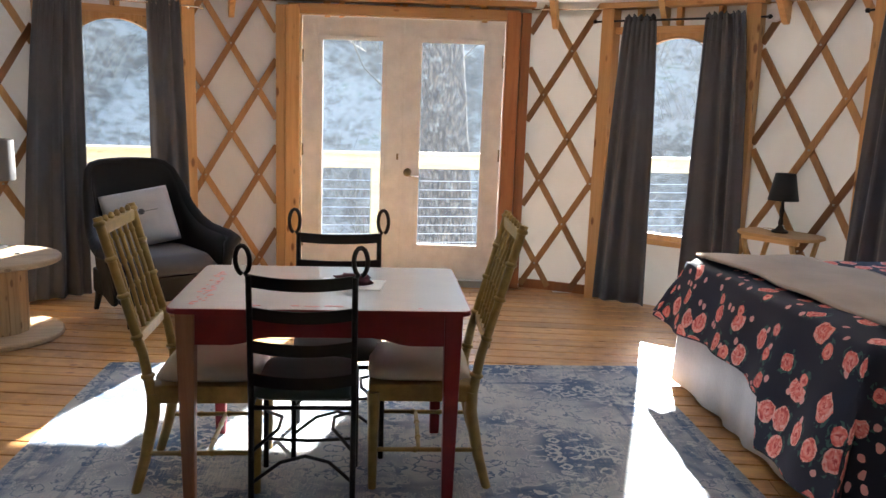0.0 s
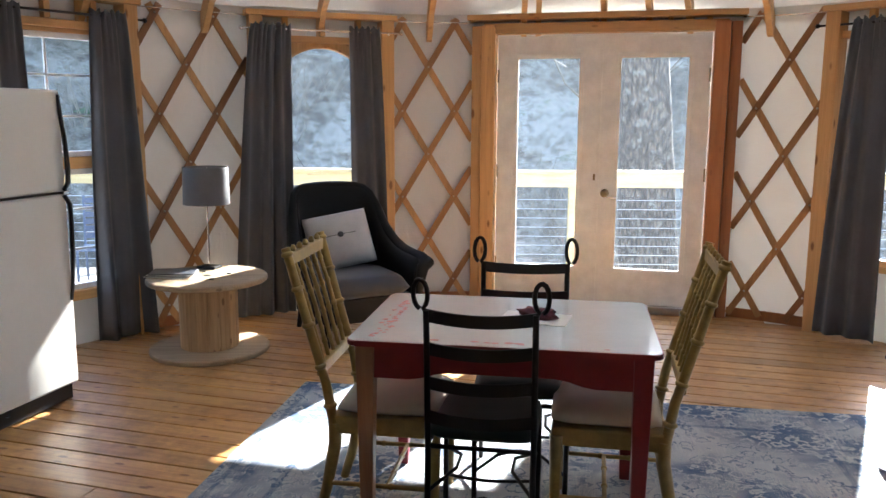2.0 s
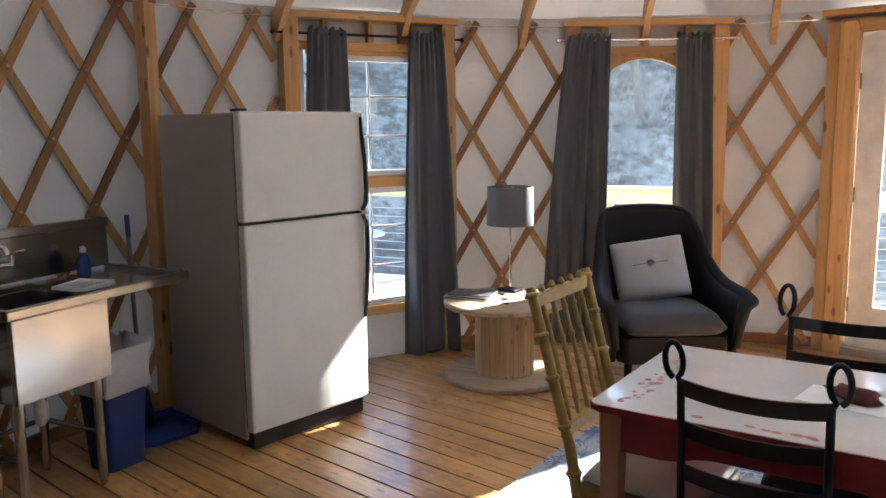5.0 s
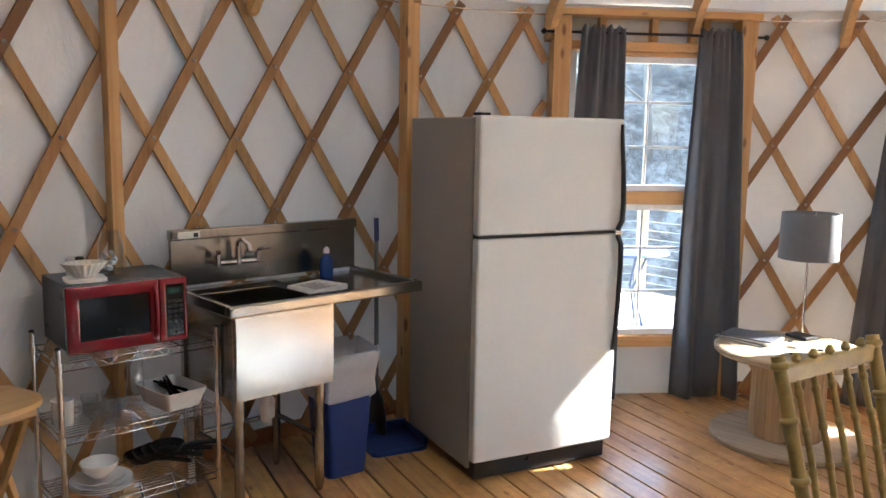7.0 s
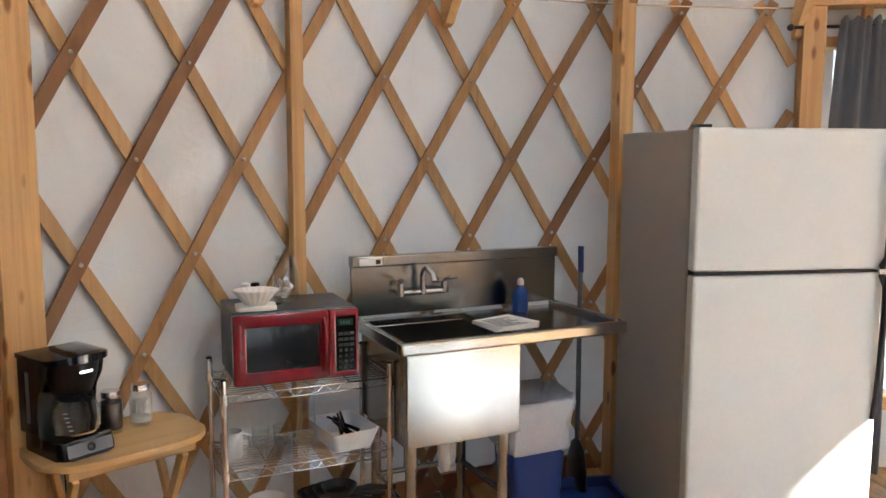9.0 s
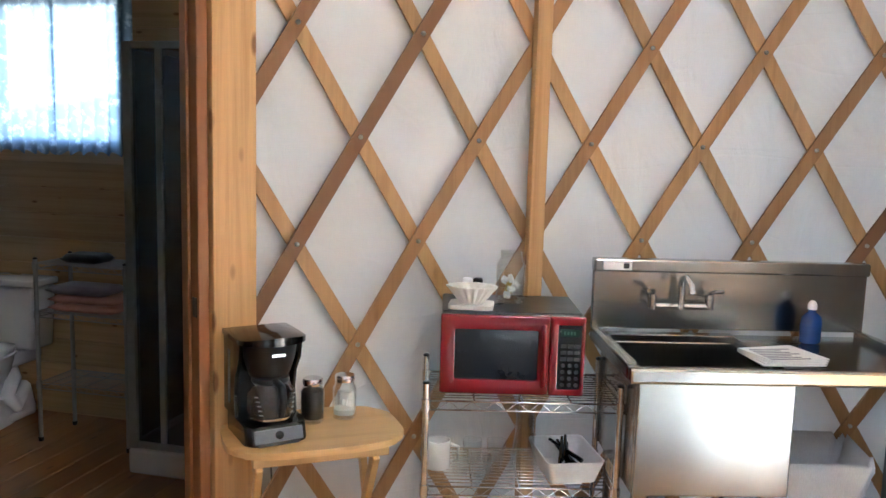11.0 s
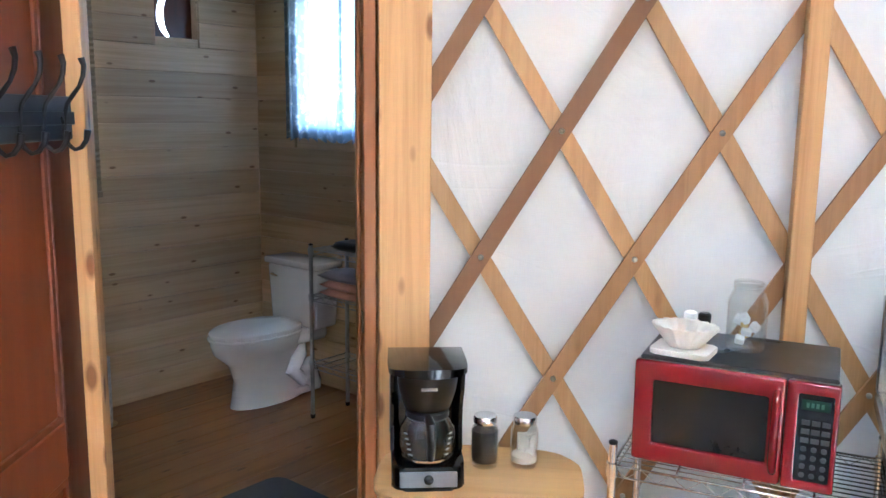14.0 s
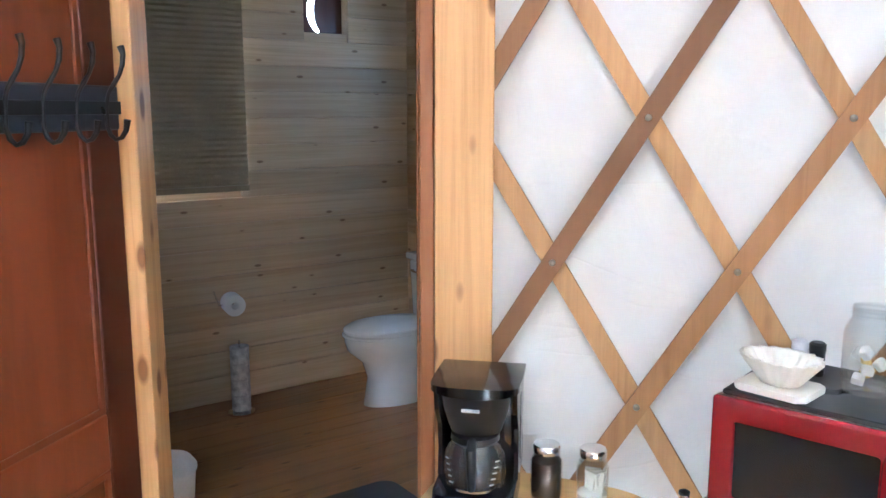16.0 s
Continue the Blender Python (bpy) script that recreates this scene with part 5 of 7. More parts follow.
def jar(name, m, r, h, label, fill=None, fill_h=0.0, lid=True, cat="jar"):
    j = thing(name, m, label, cat)
    prof = [(r * 0.9, 0.0), (r, 0.008), (r, h * 0.72), (r * 0.82, h * 0.84), (r * 0.74, h * 0.87), (r * 0.74, h)]
    lathe("glass", prof + [(r * 0.70, h), (r * 0.70, h * 0.87), (r * 0.94, h * 0.7), (r * 0.94, 0.012)], "jarglass", j, 28, caps=True)
    if fill:
        lathe("contents", [(r * 0.92, 0.014), (r * 0.92, fill_h), (r * 0.5, fill_h + 0.008)], fill, j, 20)
    if lid:
        lathe("lid", [(r * 0.82, h - 0.016), (r * 0.84, h - 0.012), (r * 0.84, h + 0.001), (r * 0.78, h + 0.004)], "chrome", j, 28)
    else:
        bm = bmesh.new()
        for k in range(2):
            add_tube(bm, [(r * 0.77 * math.cos(t * math.pi / 8), r * 0.77 * math.sin(t * math.pi / 8), h * (0.91 + 0.05 * k)) for t in range(16)], 0.0018, 5, closed=True)
        finish(bm, "thread", "jarglass", j, None, True)
    return j


jb = jar("glass_jar", on(MW, 0.225, 0.195, TOPZ), 0.048, 0.17, "large open glass jar holding wrapped candies on the microwave", lid=False)
rnd = random.Random(4)
for k in range(7):
    x, y, z = rnd.uniform(-0.022, 0.022), rnd.uniform(-0.022, 0.022), 0.016 + 0.009 * k
    block("candy", (-0.011, -0.011, -0.008), (0.011, 0.011, 0.008), "wax" if k % 3 == 1 else "vinyl", jb, 0.003, pose(x, y, z + 0.01, rnd.uniform(0, 60), rnd.uniform(0, 60), rnd.uniform(0, 90)))


def shell_dish():
    d = thing("filter_dish", on(MW, 0.095, 0.09, TOPZ, -6) @ Matrix.Scale(1.12, 4), "white fluted dish on a square saucer on the microwave", "dish")
    bm = bmesh.new()
    add_prism(bm, round_rect(0.125, 0.10, 0.012), 0.0, 0.012)
    finish(bm, "saucer", "ceramic", d, None, False, 0.004)
    bm = bmesh.new()
    n = 64
    rows = [(0.030, 0.012), (0.042, 0.026), (0.056, 0.044), (0.068, 0.058), (0.069, 0.062), (0.060, 0.060), (0.044, 0.036), (0.02, 0.022)]
    rings = []
    for i, (r, z) in enumerate(rows):
        w = 0.003 + 0.05 * max(0, r - 0.025)
        rings.append([bm.verts.new(((r + w * math.cos(18 * a)) * math.cos(a), 0.78 * (r + w * math.cos(18 * a)) * math.sin(a), z)) for a in [2 * math.pi * k / n * 1.0 for k in range(n)]])
    for p, q in zip(rings, rings[1:]):
        for k in range(n):
            bm.faces.new((p[k], p[(k + 1) % n], q[(k + 1) % n], q[k]))
    bm.faces.new(rings[0][::-1])
    bm.faces.new(rings[-1])
    finish(bm, "bowl", "ceramic", d, None, True)


shell_dish()
for dx, mt, lb in ((0.085, "vinyl", "white"), (0.120, "black", "black")):
    s = thing("shaker", on(MW, dx, 0.235, TOPZ), "small %s salt or pepper shaker on the microwave" % lb, "shaker", "shakers")
    lathe("body", [(0.0155, 0), (0.016, 0.004), (0.0155, 0.05)], mt, s, 18)
    lathe("cap", [(0.0165, 0.05), (0.0165, 0.066), (0.012, 0.07)], mt, s, 18)

# things on the rack's lower shelves
MID, LOW = 0.476, 0.196
tb = thing("cutlery_tray", on(RACK, 0.46, 0.13, MID, 8), "white plastic tray of dark utensils on the wire shelf", "tray")
bm = bmesh.new()
for r0, r1, z0, z1 in ((0, 0, 0, 0),):
    vs = []
    for sx, sy, z in ((0.075, 0.10, 0.0), (0.095, 0.125, 0.075), (0.09, 0.12, 0.075), (0.07, 0.095, 0.006)):
        vs.append([bm.verts.new((x, y, z)) for x, y in round_rect(2 * sx, 2 * sy, 0.02, 4)])
    for p, q in zip(vs, vs[1:]):
        for i in range(len(p)):
            j = (i + 1) % len(p)
            bm.faces.new((p[i], p[j], q[j], q[i]))
    bm.faces.new(vs[0][::-1])
    bm.faces.new(vs[-1])
finish(bm, "tub", "vinyl", tb, None, True, auto=50)
for k in range(9):
    a = rnd.uniform(-0.5, 0.5)
    tube("utensil", [(rnd.uniform(-0.04, 0.04), -0.09 + 0.02 * k * 0.3, 0.03 + 0.004 * k), (rnd.uniform(-0.05, 0.05), 0.08, 0.05 + 0.005 * k)], [0.008, 0.005], "blackgloss", tb, 6)
pit = thing("glass_vase", on(RACK, 0.33, 0.17, MID), "tall clear glass carafe on the wire shelf", "carafe")
lathe("glass", [(0.045, 0), (0.046, 0.01), (0.032, 0.12), (0.03, 0.17), (0.036, 0.195), (0.033, 0.195), (0.027, 0.17), (0.03, 0.12), (0.042, 0.012)], "jarglass", pit, 28)
for k, (x, y) in enumerate(((0.12, 0.10), (0.16, 0.20), (0.22, 0.10), (0.24, 0.20), (0.18, 0.06))):
    g = thing("drinking_glass", on(RACK, x, y, MID), "small clear drinking glass on the wire shelf", "glass", "drinking glasses")
    lathe("glass", [(0.028, 0), (0.03, 0.004), (0.034, 0.075), (0.032, 0.075), (0.027, 0.01)], "jarglass", g, 20)
g = thing("mug", on(RACK, 0.045, 0.14, MID), "white ceramic mug on the wire shelf", "mug")
lathe("body", [(0.036, 0), (0.04, 0.006), (0.04, 0.095), (0.036, 0.095), (0.035, 0.01)], "porcelain", g, 24)
tube("handle", [(0.038, 0, 0.08), (0.065, 0, 0.07), (0.065, 0, 0.03), (0.038, 0, 0.02)], 0.006, "porcelain", g)
for k in range(4):
    g = thing("plate", on(RACK, 0.17, 0.13, LOW + 0.009 * k), "round white dinner plate stacked on the lower shelf", "plate", "stacked plates")
    r = 0.115 if k < 3 else 0.09
    lathe("body", [(r * 0.55, 0), (r * 0.6, 0.004), (r, 0.016), (r, 0.019), (r * 0.6, 0.008), (0.01, 0.007)], "porcelain", g, 36)
g = thing("bowl", on(RACK, 0.165, 0.13, LOW + 0.045), "white bowl stacked on the plates", "bowl")
lathe("body", [(0.03, 0), (0.035, 0.004), (0.065, 0.035), (0.072, 0.06), (0.069, 0.06), (0.06, 0.035), (0.02, 0.008)], "porcelain", g, 32)
for k in range(4):
    g = thing("pan", on(RACK, 0.40 + 0.03 * k, 0.22 - 0.03 * k, LOW + 0.004 + 0.02 * k, 25 + 10 * k), "dark pan handle lying on the lower shelf", "pan", "pans")
    tube("handle", [(0.06, -0.16, 0.02), (0.03, -0.06, 0.025), (0, 0.0, 0.02)], [0.010, 0.012, 0.008], "black", g, 8)
    lathe("dish", [(0.05, 0), (0.07, 0.03), (0.068, 0.03), (0.048, 0.004)], "black", g, 20, (0, 0.05, 0.005))

# sink things
SK = sink_m
g = thing("soap_bottle", on(SK, 0.74, 0.44, 0.883) @ Matrix.Scale(0.85, 4), "bottle of blue dish soap on the drainboard", "bottle")
lathe("body", [(0.035, 0), (0.043, 0.006), (0.045, 0.08), (0.04, 0.11), (0.016, 0.13), (0.015, 0.14)], "soap", g, 24, sx=1.0, sy=0.6)
lathe("cap", [(0.018, 0.14), (0.018, 0.16), (0.009, 0.175)], "vinyl", g, 16)
g = thing("papers", on(SK, 0.53, 0.20, 0.888, 8), "stack of printed papers on the sink edge", "papers")
for k in range(4):
    block("sheet", (-0.10, -0.09, 0.004 * k), (0.10, 0.09, 0.004 * k + 0.0035), "paper", g, 0, pose(0.004 * k, 0.003 * k, 0, 0, 0, 4 * k - 5))
bm = bmesh.new()
for k in range(7):
    add_box(bm, (-0.075, -0.07 + 0.02 * k, 0.0162), (0.06 - 0.02 * (k % 3), -0.06 + 0.02 * k, 0.0168))
finish(bm, "print", "print", g)
g = thing("trash_can", pose(-3.42, 2.88, 0, 0, 0, 100), "blue plastic trash can with a clear white liner", "trash can")
bm = bmesh.new()
vs = [[bm.verts.new((x, y, z)) for x, y in round_rect(w, d, 0.03, 4)] for w, d, z in ((0.20, 0.17, 0.0), (0.265, 0.215, 0.50), (0.257, 0.207, 0.50), (0.19, 0.16, 0.01))]
for p, q in zip(vs, vs[1:]):
    for i in range(len(p)):
        j = (i + 1) % len(p)
        bm.faces.new((p[i], p[j], q[j], q[i]))
bm.faces.new(vs[0][::-1])
bm.faces.new(vs[-1])
finish(bm, "bin", "blue", g, None, True, auto=50)
bm = bmesh.new()
rn = random.Random(3)
vs = []
for w, d, z in ((0.268, 0.218, 0.37), (0.288, 0.238, 0.385), (0.282, 0.232, 0.45), (0.285, 0.235, 0.51), (0.315, 0.26, 0.575), (0.30, 0.245, 0.60), (0.25, 0.20, 0.53), (0.235, 0.185, 0.40)):
    vs.append([bm.verts.new((x + rn.uniform(-0.006, 0.006), y + rn.uniform(-0.006, 0.006), z + rn.uniform(-0.02, 0.02) * (1 if z > 0.5 else 0.3))) for x, y in round_rect(w, d, 0.035, 7)])
for p, q in zip(vs, vs[1:]):
    for i in range(len(p)):
        j = (i + 1) % len(p)
        bm.faces.new((p[i], p[j], q[j], q[i]))
finish(bm, "liner", "liner", g, None, True)
g = thing("broom", pose(-3.86, 3.24, 0), "blue-handled broom leaning in the corner", "broom")
tube("handle", [(0.05, -0.02, 0.22), (-0.02, 0.0, 1.12)], 0.012, "greyplastic", g)
tube("grip", [(-0.012, -0.0, 1.02), (-0.021, 0.0, 1.14)], 0.014, "blue", g)
bm = bmesh.new()
add_lathe(bm, [(0.09, 0.0), (0.085, 0.1), (0.06, 0.2), (0.02, 0.235)], 16, (0.05, -0.02, 0), 1.3, 0.4)
finish(bm, "brush", "black", g, None, True)
g = thing("dust_pan", pose(-3.62, 3.22, 0, 0, 0, 0), "blue plastic dustpan on the floor", "dustpan")
bm = bmesh.new()
add_prism(bm, round_rect(0.30, 0.30, 0.03), 0.0, 0.02)
add_box(bm, (-0.15, -0.15, 0.021), (-0.13, 0.15, 0.07))
add_box(bm, (-0.13, 0.13, 0.021), (0.14, 0.15, 0.06))
finish(bm, "scoop", "blue", g, None, False, 0.003)


def tray_table(m, label, group="folding tray tables", H=0.655):
    """Folding table with a rounded top on crossed legs."""
    t = thing("tray_table", m, label, "side table", group)
    bm = bmesh.new()
    out = []
    for i in range(48):
        a = 2 * math.pi * i / 48
        c, s = math.cos(a), math.sin(a)
        out.append((0.27 * math.copysign(abs(c) ** 0.62, c), 0.185 * math.copysign(abs(s) ** 0.55, s)))
    add_prism(bm, out, H - 0.02, H)
    finish(bm, "top", "tray", t, None, True, 0.006, 40)
    for x in (-0.17, 0.17):
        for s in (-1, 1):
            xx = x + 0.012 * s
            bm = bmesh.new()
            a, b = Vector((xx, -0.19 * s, 0.0)), Vector((xx, 0.15 * s, H - 0.045))
            w = Vector((0.011, 0, 0))
            d = (b - a).normalized().cross(Vector((1, 0, 0))) * 0.019
            vs = [bm.verts.new(p) for p in (a - w - d, a + w - d, a + w + d, a - w + d, b - w - d, b + w - d, b + w + d, b - w + d)]
            for f in ((0, 3, 2, 1), (4, 5, 6, 7), (0, 1, 5, 4), (1, 2, 6, 5), (2, 3, 7, 6), (3, 0, 4, 7)):
                bm.faces.new([vs[i] for i in f])
            bmesh.ops.recalc_face_normals(bm, faces=bm.faces)
            finish(bm, "leg", "tray", t, None, False, 0.004)
    for y in (-0.14, 0.14):
        block("rail", (-0.20, y - 0.016, H - 0.05), (0.20, y + 0.016, H - 0.021), "tray", t, 0.004)
    block("stretcher", (-0.16, -0.165, 0.07), (0.16, -0.145, 0.11), "tray", t, 0.004)
    return t


STOOL = pose(-2.93, 1.37, 0, 0, 0, 124.0)
tray_table(STOOL, "honey pine folding tray table holding a coffee maker")


def coffee_maker():
    c = thing("coffee_maker", pose(-2.85, 1.255, 0.656, 0, 0, 134.0), "black drip coffee maker with a glass carafe", "coffee maker")
    # local: x to the right of the machine's front, y to its back
    bm = bmesh.new()
    add_prism(bm, round_rect(0.185, 0.24, 0.035), 0.0, 0.055)
    for v in bm.verts:
        if v.co.z > 0.03 and v.co.y < -0.05:
            v.co.y += 0.018
    finish(bm, "base", "blackgloss", c, None, True, 0.007, 40)
    face = pose(0, -0.1145, 0.029, -16, 0, 0)
    block("control_plate", (-0.072, -0.004, -0.019), (0.072, 0.004, 0.019), "greyplastic", c, 0.003, face)
    lathe("switch", [(0.012, 0), (0.012, 0.005), (0.009, 0.007)], "blackgloss", c, 18, m=face @ tilted((0, -0.004, 0), (0, -0.1, 0)))
    # rear column with side cheeks that hold the basket
    block("column", (-0.09, 0.045, 0.056), (0.09, 0.118, 0.29), "blackgloss", c, 0.012, smooth=True)
    for s in (-1, 1):
        bm = bmesh.new()
        prof = [(0.118, 0.056), (0.118, 0.29), (-0.05, 0.29), (-0.035, 0.23), (0.0, 0.185), (0.012, 0.12), (0.0, 0.056)]
        lo, hi = [[bm.verts.new((s * x, y, z)) for y, z in prof] for x in (0.083, 0.095)]
        bm.faces.new(lo)
        bm.faces.new(hi)
        for k in range(len(prof)):
            q = (k + 1) % len(prof)
            bm.faces.new((lo[k], lo[q], hi[q], hi[k]))
        bmesh.ops.recalc_face_normals(bm, faces=bm.faces)
        finish(bm, "cheek", "blackgloss", c, None, False, 0.002)
        block("side_window", (s * 0.0955 - 0.0008, 0.05, 0.09), (s * 0.0955 + 0.0008, 0.07, 0.25), "greyplastic", c, 0)
    bm = bmesh.new()
    secs = [(0.058, 0.055, 0.188), (0.064, 0.064, 0.205), (0.074, 0.082, 0.24), (0.080, 0.092, 0.288)]
    rings = [[bm.verts.new((rx * math.cos(2 * math.pi * k / 32), -0.022 + ry * math.sin(2 * math.pi * k / 32), z)) for k in range(32)] for rx, ry, z in secs]
    for p, q in zip(rings, rings[1:]):
        for k in range(32):
            bm.faces.new((p[k], p[(k + 1) % 32], q[(k + 1) % 32], q[k]))
    bm.faces.new(rings[0][::-1])
    bm.faces.new(rings[-1])
    finish(bm, "filter_basket", "black", c, None, True, auto=50)
    # lid: rounded towards the front, a raised ridge falling to both sides
    bm = bmesh.new()
    out = [(0.1, 0.118), (-0.1, 0.118), (-0.102, 0.0), (-0.1, -0.04)] + [(-0.1 * math.cos(math.pi * k / 12), -0.05 - 0.068 * math.sin(math.pi * k / 12)) for k in range(13)] + [(0.1, -0.04), (0.102, 0.0)]
    lo = [bm.verts.new((x, y, 0.289)) for x, y in out]
    hi = [bm.verts.new((x, y, 0.303 + 0.010 * (1 - (x / 0.1) ** 2))) for x, y in out]
    top = [bm.verts.new((x * 0.5, y * 0.55, 0.320 - 0.04 * abs(x))) for x, y in out]
    for k in range(len(out)):
        q = (k + 1) % len(out)
        bm.faces.new((lo[k], lo[q], hi[q], hi[k]))
        bm.faces.new((hi[k], hi[q], top[q], top[k]))
    bm.faces.new(top)
    bm.faces.new(lo[::-1])
    bmesh.ops.recalc_face_normals(bm, faces=bm.faces)
    finish(bm, "lid", "blackgloss", c, None, True, auto=35)
    block("badge", (-0.02, -0.1125, 0.258), (0.02, -0.1105, 0.266), "chrome", c, 0)
    lathe("carafe", [(0.048, 0.058), (0.066, 0.066), (0.073, 0.095), (0.069, 0.14), (0.052, 0.172), (0.050, 0.172), (0.066, 0.14), (0.070, 0.096), (0.062, 0.07)], "jarglass", c, 32, (0, -0.035, 0))
    lathe("carafe_band", [(0.051, 0.166), (0.056, 0.172), (0.054, 0.184), (0.02, 0.187)], "black", c, 32, (0, -0.035, 0))
    lathe("coffee_ring", [(0.062, 0.060), (0.069, 0.066), (0.0695, 0.072), (0.062, 0.073)], "chrome", c, 32, (0, -0.035, 0))
    tube("carafe_handle", [(0.0, -0.085, 0.178), (0.004, -0.128, 0.172), (0.006, -0.133, 0.13), (0.004, -0.122, 0.085)], [0.011, 0.012, 0.011, 0.009], "black", c, 10)
    bm = bmesh.new()
    for s in (-1, 1):
        for k in range(5):
            a = radians(-90 + s * (38 + 3 * k))
            p = Vector((0.0738 * math.cos(a), -0.035 + 0.0738 * math.sin(a), 0.085 + 0.013 * k))
            add_box(bm, (-0.006, -0.0005, 0), (0.006, 0.0005, 0.0022), Matrix.Translation(p) @ Matrix.Rotation(a + math.pi / 2, 4, "Z"))
    tagged(finish(bm, "scale_marks", "vinyl", c), kind="stuff")
    tube("cord", [(0.05, 0.12, 0.03), (0.06, 0.17, 0.0), (0.08, 0.2, -0.2), (0.09, 0.2, -0.62)], 0.003, "black", c, 6)


coffee_maker()
jar("coffee_jar", pose(-2.985, 1.345, 0.656), 0.0375, 0.135, "glass canning jar full of dark ground coffee", "coffee", 0.10)
sj = jar("packet_jar", pose(-3.055, 1.425, 0.656), 0.0375, 0.135, "glass canning jar holding white paper packets", "paper", 0.03)
for k in range(5):
    block("packet", (-0.018, -0.003, 0), (0.018, 0.003, 0.055), "paper", sj, 0.001, pose(rnd.uniform(-0.01, 0.01), rnd.uniform(-0.015, 0.015), 0.03, rnd.uniform(-14, 14), 0, 130 + rnd.uniform(-50, 50)))

# ---- sitting corner ----


def spool_table():
    s = thing("spool_table", pose(-2.84, 5.17, 0, 0, 0, 20), "wooden cable spool used as a side table", "side table")
    for z0, z1, r, nm in ((0.0, 0.034, 0.385, "base_disc"), (0.468, 0.502, 0.385, "top_disc")):
        bm = bmesh.new()
        add_lathe(bm, [(r - 0.008, z0), (r, z0 + 0.007), (r, z1 - 0.007), (r - 0.008, z1)], 48)
        finish(bm, nm, "spooltop", s, None, True, auto=40)
    for k in range(16):
        a = 360 * k / 16
        block("stave", (0.165, -0.036, 0.035), (0.185, 0.036, 0.467), "spool", s, 0.004, pose(0, 0, 0, 0, 0, a))
    for k in range(4):
        lathe("bolt", [(0.016, 0.502), (0.016, 0.507), (0.006, 0.509)], "iron", s, 10, (0.14 * math.cos(k * 1.57 + 0.4), 0.14 * math.sin(k * 1.57 + 0.4), 0))
    lathe("hub_hole", [(0.028, 0.5022), (0.028, 0.503)], "black", s, 18)


spool_table()


def table_lamp():
    l = thing("table_lamp", pose(-2.97, 5.40, 0.503), "slim metal table lamp with a grey drum shade", "lamp")
    block("base", (-0.07, -0.05, 0), (0.07, 0.05, 0.018), "iron", l, 0.004)
    tube("stem", [(0, 0, 0.018), (0, 0, 0.50)], 0.006, "chrome", l)
    bm = bmesh.new()
    add_lathe(bm, [(0.155, 0.44), (0.15, 0.69), (0.147, 0.69), (0.152, 0.44), (0.155, 0.44)], 40, caps=False)
    finish(bm, "shade", "shade", l, None, True, auto=50)
    bm = bmesh.new()
    for k in range(3):
        add_tube(bm, [(0, 0, 0.50), (0.149 * math.cos(k * 2.09), 0.149 * math.sin(k * 2.09), 0.685)], 0.002, 5)
    finish(bm, "spider", "chrome", l)


table_lamp()
g = thing("magazines", pose(-3.06, 5.10, 0.503, 0, 0, 15), "stack of dark-covered magazines on the spool table", "magazines")
for k, mt in enumerate(("paper", "magazine", "paper", "magazine")):
    block("magazine", (-0.14, -0.105, 0.007 * k), (0.14, 0.105, 0.007 * k + 0.0065), mt, g, 0.001, pose(0.004 * k, 0, 0, 0, 0, 6 * k - 9))


